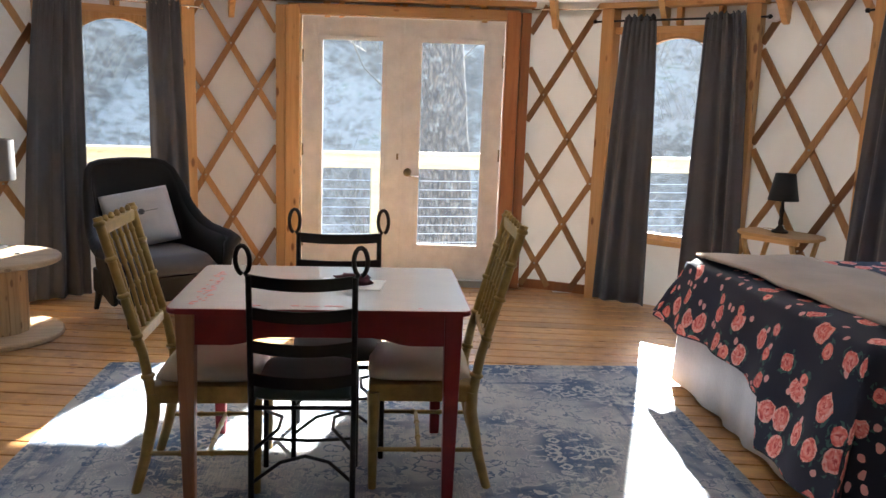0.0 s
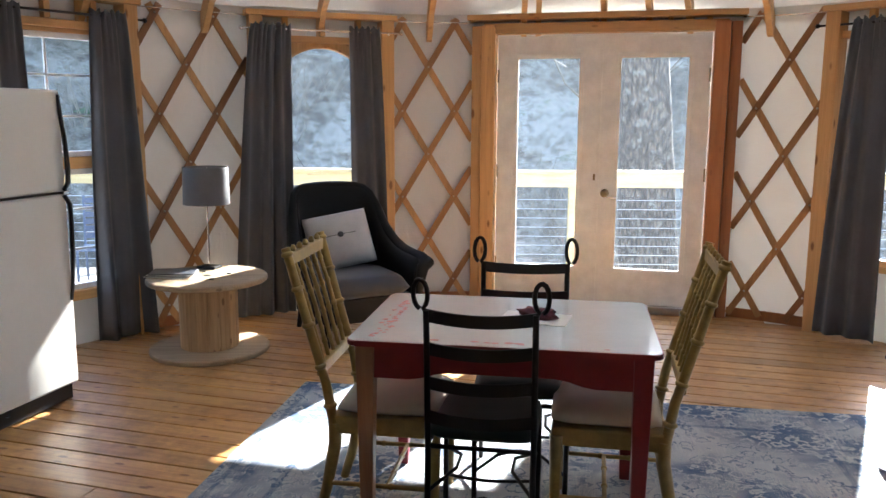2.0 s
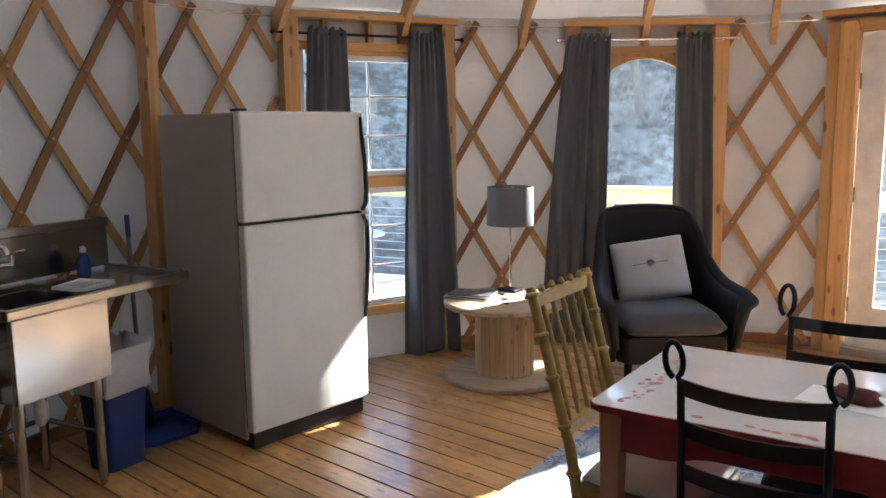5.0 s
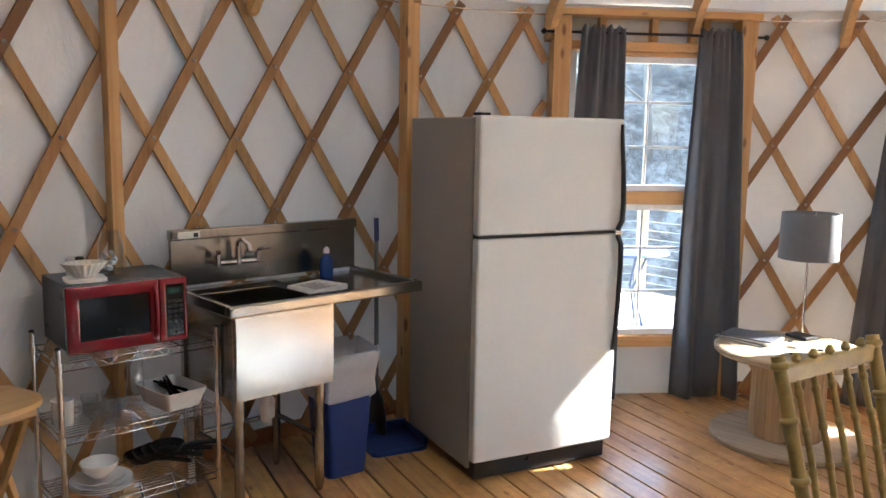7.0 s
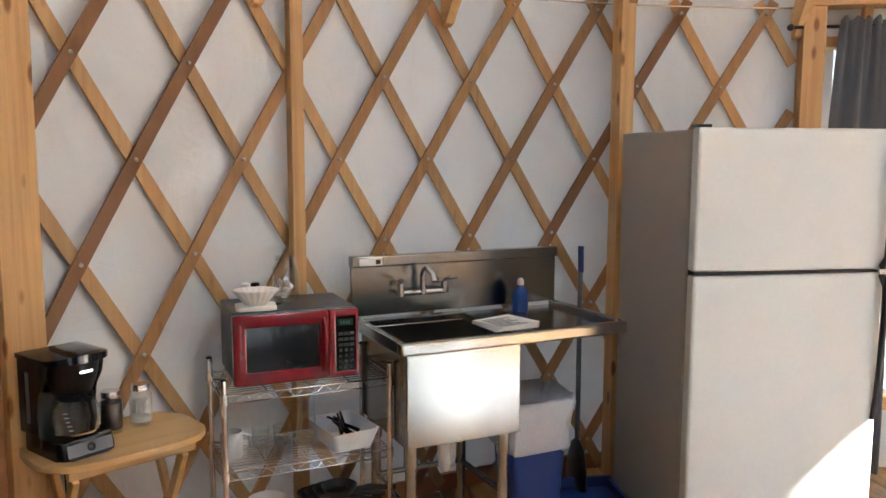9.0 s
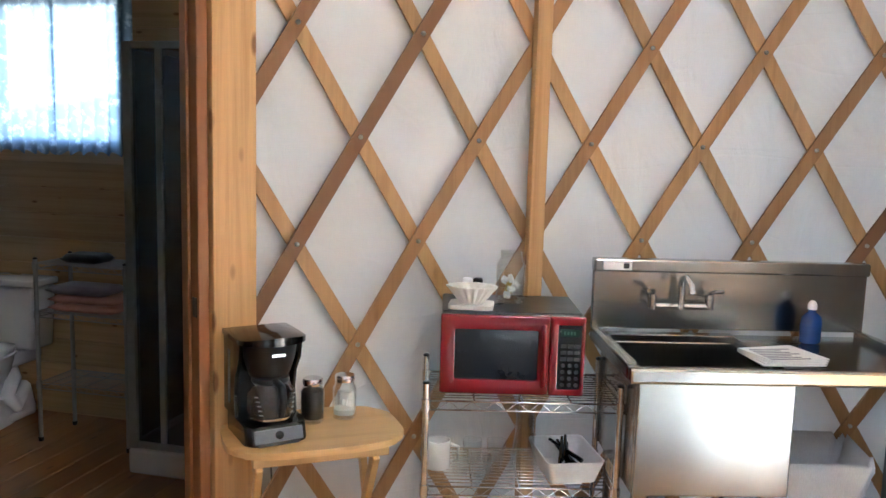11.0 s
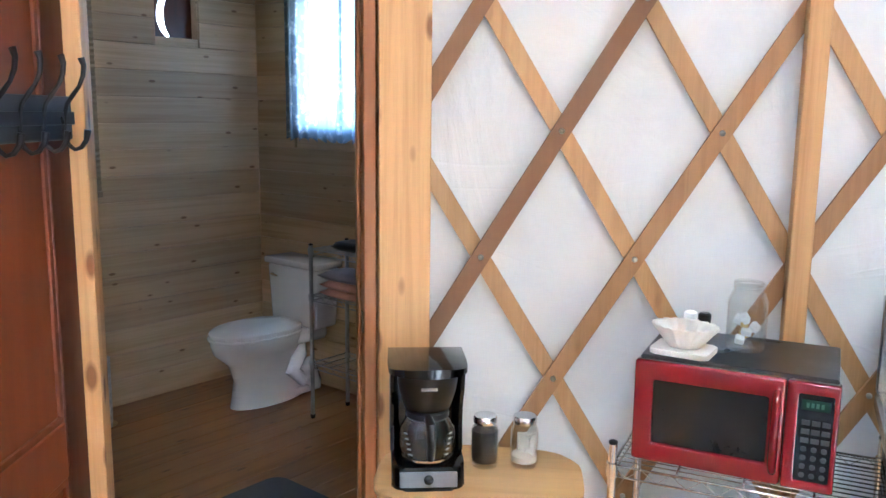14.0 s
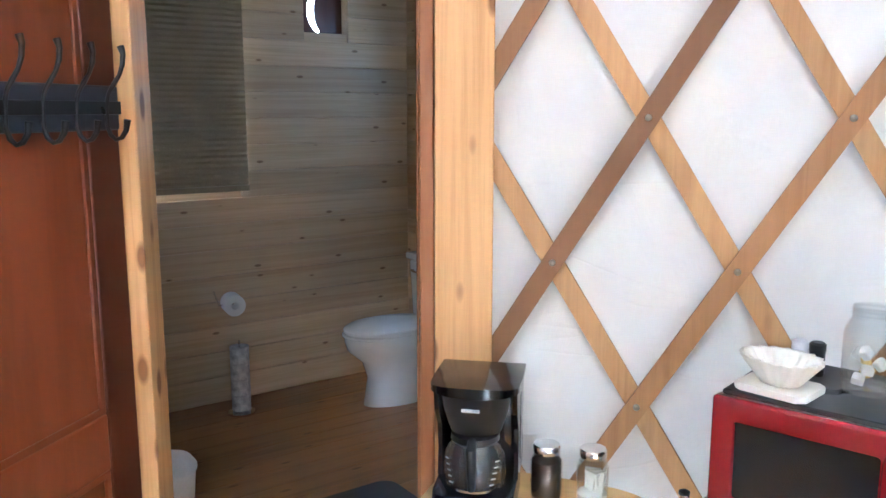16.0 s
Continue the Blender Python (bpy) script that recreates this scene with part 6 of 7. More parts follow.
def wing_chair():
    c = thing("wing_chair", pose(-2.12, 5.85, 0, 0, 0, 44.0), "black wicker-framed wing chair with charcoal cushions", "armchair")
    # local: faces -y; half of the plan from the back's middle round the corner to the arm's front
    half = [(0.0, 0.335), (0.10, 0.333), (0.20, 0.322), (0.265, 0.30), (0.305, 0.262), (0.322, 0.21), (0.332, 0.14), (0.345, 0.06), (0.362, -0.04), (0.382, -0.14), (0.40, -0.24), (0.405, -0.32)]
    tops = [1.05, 1.047, 1.04, 1.025, 0.985, 0.88, 0.75, 0.66, 0.605, 0.585, 0.575, 0.555]
    plan = [(-x, y, h) for (x, y), h in zip(half[:0:-1], tops[:0:-1])] + [(x, y, h) for (x, y), h in zip(half, tops)]
    bm = bmesh.new()
    cols, edge, radii = [], [], []
    for x, y, h in plan:
        k = min(1.0, max(0.0, (h - 0.55) / 0.45))
        lean = 0.115 * k
        side = math.copysign(1.0, x) if abs(x) > 0.3 else x / 0.3
        roll = 0.055 * (1 - k) * side
        nx, ny = (side * 0.055, 0.0) if y < 0.2 else (side * 0.035, 0.045)
        col = [(x * 0.95, y * 0.97, 0.16), (x, y, 0.42), (x + roll * 0.3, y + lean * 0.5, 0.42 + (h - 0.42) * 0.55), (x + roll, y + lean, h - 0.02), (x + roll - nx * 0.5, y + lean - ny * 0.5, h), (x - nx + roll * 0.3, y - ny + lean, h - 0.025), (x - nx, y - ny + lean * 0.5, 0.42 + (h - 0.42) * 0.5), (x - nx, y - ny, 0.40), (x - nx, y - ny, 0.18)]
        cols.append([bm.verts.new(p) for p in col])
        edge.append((x + roll * 1.1 - nx * 0.3, y + lean - ny * 0.4, h - 0.03 + 0.012 * k))
        radii.append(0.024 + 0.026 * (1 - k))
    for p, q in zip(cols, cols[1:]):
        for k in range(len(p) - 1):
            bm.faces.new((p[k], q[k], q[k + 1], p[k + 1]))
    bm.faces.new(cols[0])
    bm.faces.new(cols[-1][::-1])
    bmesh.ops.recalc_face_normals(bm, faces=bm.faces)
    shell = finish(bm, "shell", "leather", c, None, True, auto=70)
    sub = shell.modifiers.new("smooth", "SUBSURF")
    sub.levels = sub.render_levels = 1
    # rolled rim that runs down the front of the arms
    front = [(0.405, -0.335, 0.50), (0.385, -0.34, 0.40), (0.365, -0.335, 0.25)]
    rim = [(-x, y, z) for x, y, z in front[::-1]] + edge + front
    tube("rolled_rim", rim, [0.025, 0.032, 0.045] + radii + [0.045, 0.032, 0.025], "leather", c, 12)
    bm = bmesh.new()
    add_prism(bm, round_rect(0.66, 0.62, 0.06), 0.16, 0.32)
    finish(bm, "seat_frame", "leather", c, pose(0, -0.03, 0), True, 0.015, 40)
    bm = bmesh.new()
    add_pad(bm, 0.63, 0.62, 0.13, 0.315, 14, 0.14, 7)
    finish(bm, "seat_cushion", "cushion", c, pose(0, -0.06, 0), True)
    for x in (-0.27, 0.27):
        for y, dy in ((-0.28, -0.02), (0.27, 0.06)):
            tube("leg", [(x, y, 0.18), (x * 1.05, y + dy, 0.0)], [0.028, 0.017], "leather", c, 10)
    p = thing("pillow", c.matrix_basis @ pose(-0.04, 0.13, 0.455, 0, 0, -8), "pale grey linen pillow with one dark button", "pillow")
    t = pose(0.01, 0, 0.20, 66, -9, 0)
    bm = bmesh.new()
    add_pad(bm, 0.46, 0.40, 0.10, -0.05, 16, 0.4, 2.3)
    for v in bm.verts:
        k = max(abs(v.co.x) / 0.215, abs(v.co.y) / 0.21)
        pin = (abs(v.co.x) / 0.215 * abs(v.co.y) / 0.21) ** 3
        v.co.x *= 1 + 0.05 * pin
        v.co.y *= 1 + 0.05 * pin
    finish(bm, "cover", "pillow", p, t, True)
    lathe("button", [(0.02, 0), (0.021, 0.006), (0.014, 0.010)], "button", p, 18, m=t @ pose(0, 0.02, 0.088))
    tube("seam", [(-0.19, 0.03, 0.040), (-0.1, 0.022, 0.082), (0, 0.02, 0.0905), (0.1, 0.022, 0.082), (0.19, 0.03, 0.040)], 0.0025, "button", p, 5, m=t)


wing_chair()

# ---- dining set ----
TAB = pose(-0.502, 3.61, 0, 0, 0, 7.5)


def dining_table():
    t = thing("dining_table", TAB, "red wooden table with a white enamel top and red rim", "table")
    W, D, H = 1.09, 0.775, 0.772
    bm = bmesh.new()
    add_prism(bm, round_rect(W, D, 0.035), H - 0.022, H - 0.002)
    finish(bm, "rim", "redpaint", t, None, True, 0.006, 40)
    bm = bmesh.new()
    add_prism(bm, round_rect(W - 0.008, D - 0.008, 0.033), H - 0.0015, H)
    finish(bm, "top", "enamel", t, None)
    bm = bmesh.new()
    rn = random.Random(8)
    for k in range(34):
        x, y = -W / 2 + rn.uniform(0.07, 0.12), -D / 2 + 0.07 + (D - 0.2) * k / 34
        s = rn.uniform(0.006, 0.014)
        add_prism(bm, [(x + s * math.cos(a * 1.05) * rn.uniform(0.6, 1.3), y + s * math.sin(a * 1.05) * rn.uniform(0.6, 1.3)) for a in range(6)], H + 0.0002, H + 0.0006)
    for k in range(9):
        x, y = -W / 2 + 0.16 + rn.uniform(0, 0.75), -D / 2 + rn.uniform(0.03, 0.06)
        s = rn.uniform(0.005, 0.012)
        add_prism(bm, [(x + 1.6 * s * math.cos(a * 1.05), y + s * math.sin(a * 1.05)) for a in range(6)], H + 0.0002, H + 0.0006)
    finish(bm, "worn_pattern", "redmark", t)
    n = 20

    def apron(name, L, m):
        bm = bmesh.new()
        top = [(-L / 2 + L * i / n, H - 0.024) for i in range(n + 1)]
        bot = []
        for i in range(n + 1):
            u = abs(2 * i / n - 1)
            bot.append((-L / 2 + L * i / n, H - 0.115 - 0.03 * min(1, max(0, (u - 0.45) / 0.2))))
        out = bot + top[::-1]
        a = [bm.verts.new((x, -0.01, z)) for x, z in out]
        b = [bm.verts.new((x, 0.01, z)) for x, z in out]
        for i in range(n):
            k = len(out) - 1 - i
            bm.faces.new((a[i], a[i + 1], a[k - 1], a[k]))
            bm.faces.new((b[i + 1], b[i], b[k], b[k - 1]))
            bm.faces.new((a[i + 1], a[i], b[i], b[i + 1]))
            bm.faces.new((a[k - 1], b[k - 1], b[k], a[k])[::-1])
        bmesh.ops.recalc_face_normals(bm, faces=bm.faces)
        finish(bm, name, "redpaint", t, m)

    apron("apron", W - 0.16, pose(0, -D / 2 + 0.05, 0))
    apron("apron", W - 0.16, pose(0, D / 2 - 0.05, 0))
    apron("apron", D - 0.16, pose(-W / 2 + 0.05, 0, 0, 0, 0, 90))
    apron("apron", D - 0.16, pose(W / 2 - 0.05, 0, 0, 0, 0, 90))
    for sx in (-1, 1):
        for sy in (-1, 1):
            bm = bmesh.new()
            x, y = sx * (W / 2 - 0.062), sy * (D / 2 - 0.062)
            vs = add_box(bm, (x - 0.034, y - 0.034, 0.008), (x + 0.034, y + 0.034, H - 0.023))
            for v in vs[:4]:
                v.co.x = x + (v.co.x - x) * 0.62
                v.co.y = y + (v.co.y - y) * 0.62
            # front-left leg tan-brown, the other three red
            finish(bm, "leg", "worn" if sx < 0 and sy < 0 else "redpaint", t, None, False, 0.005)


dining_table()
g = thing("key_card", TAB @ pose(0.10, 0.03, 0.773, 0, 0, -8), "white paper with a small dark cloth bundle on the table", "paper")
block("sheet", (-0.13, -0.09, 0), (0.13, 0.09, 0.002), "paper", g, 0)
bm = bmesh.new()
bmesh.ops.create_icosphere(bm, subdivisions=3, radius=0.05)
for v in bm.verts:
    q = noise.noise(v.co * 28) * 0.5 + noise.noise(v.co * 60) * 0.3
    v.co = Vector((v.co.x * 1.5, v.co.y * 0.8, max(-0.02, v.co.z * 0.45))) * (1 + q)
finish(bm, "bundle", "red_cloth", g, pose(0.02, 0.0, 0.022), True)


def bamboo_chair(m):
    """Painted faux-bamboo side chair; it faces +y."""
    c = thing("bamboo_chair", m, "mustard faux-bamboo chair with a cream padded seat", "chair", "bamboo chairs at the table")

    def cane(name, pts, r, rings):
        bm = bmesh.new()
        add_tube(bm, pts, r, 10)
        a, b = Vector(pts[0]), Vector(pts[-1])
        for k in rings:
            i = k * (len(pts) - 1)
            j = min(int(i), len(pts) - 2)
            p = Vector(pts[j]).lerp(Vector(pts[j + 1]), i - j)
            d = (Vector(pts[j + 1]) - Vector(pts[j])).normalized()
            rr = r if not isinstance(r, (list, tuple)) else r[j]
            add_tube(bm, [p - d * 0.010, p - d * 0.004, p + d * 0.004, p + d * 0.010], [rr, rr * 1.33, rr * 1.33, rr], 10)
        finish(bm, name, "bamboo", c, None, True, auto=60)

    W, Dp, S = 0.42, 0.40, 0.43
    lean = 0.17
    for s in (-1, 1):
        cane("back_post", [(s * W / 2 * 0.93, -Dp / 2, S - 0.06), (s * W / 2 * 0.94, -Dp / 2 - 0.03, S + 0.12), (s * W / 2 * 0.97, -Dp / 2 - lean * 0.6, S + 0.38), (s * W / 2, -Dp / 2 - lean, 1.06)], [0.02, 0.018, 0.017, 0.017], (0.18, 0.42, 0.62, 0.80, 0.97))
        bm = bmesh.new()
        pts = [(s * W / 2 * 0.92, -Dp / 2 - 0.075, 0.0), (s * W / 2 * 0.92, -Dp / 2 - 0.035, 0.14), (s * W / 2 * 0.92, -Dp / 2, 0.32), (s * W / 2 * 0.92, -Dp / 2, S - 0.03)]
        add_tube(bm, pts, [0.018, 0.021, 0.026, 0.026], 8)
        finish(bm, "back_leg", "bamboo", c, None, True, auto=60)
        tube("front_leg", [(s * W / 2 * 0.97, Dp / 2 - 0.02, S - 0.03), (s * W / 2 * 0.97, Dp / 2 - 0.02, 0.0)], [0.025, 0.016], "bamboo", c, 8)
        cane("side_stretcher", [(s * W / 2 * 0.94, -Dp / 2 - 0.02, 0.16), (s * W / 2 * 0.95, Dp / 2 - 0.03, 0.16)], 0.009, (0.3, 0.6))
    cane("cross_stretcher", [(-W / 2 * 0.94, 0.0, 0.16), (W / 2 * 0.94, 0.0, 0.16)], 0.009, (0.3, 0.7))
    for z, y, r in ((1.015, -Dp / 2 - lean * 0.95, 0.014), (0.60, -Dp / 2 - 0.055, 0.013)):
        bm = bmesh.new()
        add_box(bm, (-W / 2 * 0.95, y - 0.011, z - 0.024), (W / 2 * 0.95, y + 0.011, z + 0.024))
        finish(bm, "back_rail", "bamboo", c, None, False, 0.007)
    for k in range(5):
        x = (-0.5 + (k + 0.5) / 5) * W * 0.86
        cane("spindle", [(x, -Dp / 2 - 0.057, 0.62), (x, -Dp / 2 - lean * 0.62, 0.82), (x, -Dp / 2 - lean * 0.94, 1.0)], 0.0085, (0.15, 0.4, 0.65, 0.9))
        lathe("knob", [(0.009, 0), (0.013, 0.01), (0.006, 0.024)], "bamboo", c, 10, (x, -Dp / 2 - lean * 0.96, 1.038))
    bm = bmesh.new()
    vs = add_box(bm, (-W / 2, -Dp / 2 - 0.01, S - 0.07), (W / 2, Dp / 2, S))
    finish(bm, "seat_rail", "bamboo", c, None, False, 0.008)
    bm = bmesh.new()
    add_pad(bm, W + 0.01, Dp + 0.0, 0.055, S + 0.001, 12, 0.25, 5)
    finish(bm, "seat", "seatvinyl", c, pose(0, 0.005, 0), True)
    return c


bamboo_chair(pose(-0.92, 3.50, 0.01, 0, 0, -82.0))
bamboo_chair(pose(-0.12, 3.63, 0.01, 0, 0, 96.0))


def iron_chair(m):
    """Wrought-iron ladder-back chair with looped finials; it faces +y."""
    c = thing("iron_chair", m, "black wrought-iron ladder-back chair with a dark green cushion", "chair", "iron chairs at the table")
    W, Dp, S = 0.365, 0.40, 0.42
    for s in (-1, 1):
        x = s * W / 2
        bm = bmesh.new()
        add_tube(bm, [(x, -Dp / 2 - 0.02, 0.0), (x, -Dp / 2, 0.40), (x, -Dp / 2 - 0.02, 0.70), (x, -Dp / 2 - 0.04, 0.90)], 0.011, 8)
        loop = []
        for k in range(15):
            a = radians(-70 + 330 * k / 14)
            loop.append((x + s * 0.018 + 0.024 * -s * math.cos(a), -Dp / 2 - 0.045 - 0.012 * math.sin(a), 0.955 + 0.052 * math.sin(a)))
        add_tube(bm, [(x, -Dp / 2 - 0.04, 0.89)] + loop, 0.0085, 8)
        finish(bm, "back_post", "iron", c, None, True, auto=60)
        tube("front_leg", [(x, Dp / 2 - 0.01, 0.0), (x, Dp / 2, S)], 0.011, "iron", c, 8)
    for z in (0.87, 0.75, 0.63, 0.51):
        bm = bmesh.new()
        n = 10
        rings = []
        for i in range(n + 1):
            u = 2 * i / n - 1
            y = -Dp / 2 - 0.035 - 0.02 * (1 - u * u) if z > 0.8 else -Dp / 2 - 0.015 - 0.02 * (1 - u * u)
            zz = z + 0.012 * u * u
            rings.append([bm.verts.new((u * W / 2, y + dy, zz + dz)) for dy, dz in ((-0.004, -0.022), (0.004, -0.022), (0.004, 0.022), (-0.004, 0.022))])
        for p, q in zip(rings, rings[1:]):
            for k in range(4):
                bm.faces.new((p[k], p[(k + 1) % 4], q[(k + 1) % 4], q[k]))
        bmesh.ops.recalc_face_normals(bm, faces=bm.faces)
        finish(bm, "slat", "iron", c)
    bm = bmesh.new()
    add_tube(bm, [(x * W / 2, y * Dp / 2, S - 0.012) for x, y in ((-1, -1), (1, -1), (1, 1), (-1, 1))], 0.010, 8, closed=True)
    finish(bm, "seat_frame", "iron", c, None, True, auto=60)
    for s in (-1, 1):
        tube("bow_brace", [(-W / 2, s * Dp / 2, 0.12), (-W / 4, s * Dp * 0.26, 0.155), (0, s * Dp * 0.18, 0.165), (W / 4, s * Dp * 0.26, 0.155), (W / 2, s * Dp / 2, 0.12)], 0.007, "iron", c, 8)
        tube("under_brace", [(s * W / 2, -Dp / 2, 0.24), (s * W * 0.28, -0.06, 0.27), (s * W * 0.28, 0.06, 0.27), (s * W / 2, Dp / 2, 0.24)], 0.007, "iron", c, 8)
    bm = bmesh.new()
    add_pad(bm, W + 0.02, Dp + 0.02, 0.06, S, 12, 0.2, 5)
    finish(bm, "cushion", "greencushion", c, None, True)
    return c


iron_chair(pose(-0.53, 3.38, 0.01, 0, 0, 7.0))
iron_chair(pose(-0.49, 3.84, 0.01, 0, 0, 190.0))

# ---- rug ----
RW, RD = 3.05, 2.44
M["rug"] = rug_mat(RW, RD)
ru = pose(-1.94, 4.75, 0.001, 0, 0, 7.2) @ pose(RW / 2, -RD / 2, 0)
bm = bmesh.new()
add_prism(bm, round_rect(RW, RD, 0.01, 2), 0.0, 0.009)
tagged(finish(bm, "rug", "rug", None, ru, False, 0.002), "worn blue and cream oriental-pattern rug under the dining table", "rug")

# ---- bed ----
BED = pose(1.31, 4.90, 0, 0, 0, 7.5)


def drape(name, parent, x0, x1, y0, y1, top, hem, mat, seed, puff=0.03, uv=False, thick=0.008):
    """Cloth over the mattress: hem is a function of the way round that gives how low it hangs on the foot and the sides."""
    nx, ny = 46, 60
    bm = bmesh.new()
    uvl = bm.loops.layers.uv.new("UVMap")
    g = {}
    over = hem["over"]
    for i in range(nx + 1):
        for j in range(ny + 1):
            sx = -over + (x1 - x0 + over) * i / nx
            sy = -over + (y1 - y0 + 2 * over) * j / ny
            x, y, z = x0 + max(0.0, sx), y0 + min(max(0.0, sy), y1 - y0), top
            dx, dy = max(0.0, -sx), max(0.0, -sy) + max(0.0, sy - (y1 - y0))
            drop = min(max(dx, dy), hem["at"](x, y, sy))
            r = 0.05
            z = top - max(0.0, drop - r * 0.4)
            out = 0.02 + 0.32 * drop + 0.02 * math.sin(14 * (sy if dx > dy else sx) + seed) * min(1, drop / 0.35)
            if dx > 0:
                x -= min(out, dx)
            if dy > 0:
                y += (-1 if sy < 0 else 1) * min(out, dy)
            z += puff * noise.noise(Vector((x * 2.3, y * 2.3, seed))) * (1 if drop == 0 else 0.15)
            g[i, j] = bm.verts.new((x, y, z))
    for i in range(nx):
        for j in range(ny):
            f = bm.faces.new((g[i, j], g[i + 1, j], g[i + 1, j + 1], g[i, j + 1]))
            for l, (a, b) in zip(f.loops, ((i, j), (i + 1, j), (i + 1, j + 1), (i, j + 1))):
                l[uvl].uv = (-over + (x1 - x0 + over) * a / nx, -over + (y1 - y0 + 2 * over) * b / ny)
    ob = finish(bm, name, mat, parent, None, True)
    ob.modifiers.new("thickness", "SOLIDIFY").thickness = thick
    return ob


def bed():
    b = thing("bed", BED, "wide bed with a navy rose quilt and white skirt", "bed")
    L, W = 1.42, 1.62
    block("box_spring", (0.03, -W + 0.03, 0.12), (L, -0.03, 0.42), "skirt", b, 0.02)
    block("mattress", (0.02, -W + 0.02, 0.421), (L, -0.02, 0.70), "skirt", b, 0.06, smooth=True)
    bm = bmesh.new()
    pts = [(L, -0.005), (-0.04, -0.005), (-0.06, -0.02), (-0.06, -W + 0.02), (-0.04, -W + 0.005), (L, -W + 0.005)]
    fine = []
    for p, q in zip(pts, pts[1:]):
        n = max(2, int(math.hypot(q[0] - p[0], q[1] - p[1]) / 0.02))
        fine += [(p[0] + (q[0] - p[0]) * k / n, p[1] + (q[1] - p[1]) * k / n) for k in range(n)]
    rings = []
    for z, fl in ((0.43, 0.0), (0.25, 0.007), (0.03, 0.013)):
        row = []
        for i, (x, y) in enumerate(fine):
            w = fl * (0.8 + math.sin(i * 0.42 + 1.3 * math.sin(i * 0.11)) + 0.6 * math.sin(i * 0.17))
            cx, cy = x - L / 2, y + W / 2
            row.append(bm.verts.new((x + (-w if x < 0.3 else 0), y + (w if cy > 0 else -w) * (1 if x > 0.03 else 0), z)))
        rings.append(row)
    for p, q in zip(rings, rings[1:]):
        for i in range(len(p) - 1):
            bm.faces.new((p[i], p[i + 1], q[i + 1], q[i]))
    o = finish(bm, "bed_skirt", "skirt", b, None, True)
    o.modifiers.new("thickness", "SOLIDIFY").thickness = 0.003
    drape("quilt", b, 0.0, L, -W, 0.0, 0.715, {"over": 0.62, "at": lambda x, y, sy: (0.37 + 0.02 * math.sin(5 * sy)) if sy > 0.46 else 0.37 + 0.2 * min(1.0, (0.46 - sy) / 0.06)}, "quilt", 1.0)
    for x in (0.1, L - 0.1):
        for y in (-0.1, -W + 0.1):
            lathe("foot", [(0.025, 0), (0.025, 0.12)], "black", b, 10, (x, y, 0))
    t = thing("throw_blanket", BED, "beige knit throw spread across the bed", "blanket")
    bm = bmesh.new()
    nx, ny = 20, 60
    g = {}
    for i in range(nx + 1):
        for j in range(ny + 1):
            s = -W - 0.55 + (W + 0.60) * j / ny
            sk = 0.02 + 0.17 * (-s / W)
            x = sk + 0.62 * i / nx + 0.015 * math.sin(9 * s)
            y, z = s, 0.748
            if s < -W:
                d = -W - s
                y, z = -W - 0.095 - 0.012 * math.sin(i * 0.9), 0.748 - d + 0.02
            elif s > -0.03:
                z = 0.735
            z += 0.022 * noise.noise(Vector((x * 3, s * 3, 5.0))) if s > -W else 0
            g[i, j] = bm.verts.new((x, y, z))
    for i in range(nx):
        for j in range(ny):
            bm.faces.new((g[i, j], g[i + 1, j], g[i + 1, j + 1], g[i, j + 1]))
    o = finish(bm, "cloth", "throw", t, None, True)
    o.modifiers.new("thickness", "SOLIDIFY").thickness = 0.012


bed()
NS = pose(2.15, 5.95, 0, 0, 0, -48.0)
tray_table(NS, "honey pine folding tray table with a black lamp by the bed", H=0.725)


def night_lamp():
    l = thing("bedside_lamp", NS @ pose(-0.02, 0.02, 0.726), "small black table lamp with a black tapered shade", "lamp")
    lathe("base", [(0.055, 0), (0.055, 0.012), (0.03, 0.025), (0.014, 0.05), (0.018, 0.07), (0.011, 0.10), (0.016, 0.15), (0.010, 0.19), (0.010, 0.23)], "iron", l, 20)
    bm = bmesh.new()
    add_lathe(bm, [(0.10, 0.22), (0.065, 0.40), (0.062, 0.40), (0.097, 0.22), (0.10, 0.22)], 32, caps=False)
    finish(bm, "shade", "matblack", l, None, True, auto=50)
    tube("cord", [(-0.05, 0.03, 0.005), (-0.14, 0.05, 0.006), (-0.20, 0.1, 0.004), (-0.22, 0.19, -0.1), (-0.2, 0.21, -0.70)], 0.003, "vinyl", l, 6)


night_lamp()

# ---- outside ----


def terrain(x, y):
    d = math.hypot(x - CX, y - CY)
    ang = math.degrees(math.atan2(y - CY, x - CX))
    k = max(0.0, d - 13.0)
    front = max(0.0, min(1.0, 0.5 + 0.9 * math.sin(radians(ang - 25))))
    rise = 21.0 * front * (1 - math.exp(-k / 26.0))
    return -1.3 + rise + 0.5 * noise.noise(Vector((x * 0.12, y * 0.12, 0))) * min(1, k / 6 + 0.2)


bm = bmesh.new()
rings = []
radii = [0, 4, 7, 9, 11, 13, 15, 17, 20, 23, 27, 31, 36, 42, 50, 60, 75, 100, 200, 900]
for r in radii:
    rings.append([bm.verts.new((CX + r * math.cos(2 * math.pi * k / 96), CY + r * math.sin(2 * math.pi * k / 96), terrain(CX + r * math.cos(2 * math.pi * k / 96), CY + r * math.sin(2 * math.pi * k / 96)))) for k in range(96)])
for p, q in zip(rings[1:], rings[2:]):
    for k in range(96):
        bm.faces.new((p[k], q[k], q[(k + 1) % 96], p[(k + 1) % 96]))
bm.faces.new(rings[1])
tagged(finish(bm, "ground", "ground", None, None, True), "leaf-littered forest ground rising to a wooded hillside", "ground", kind="structure")


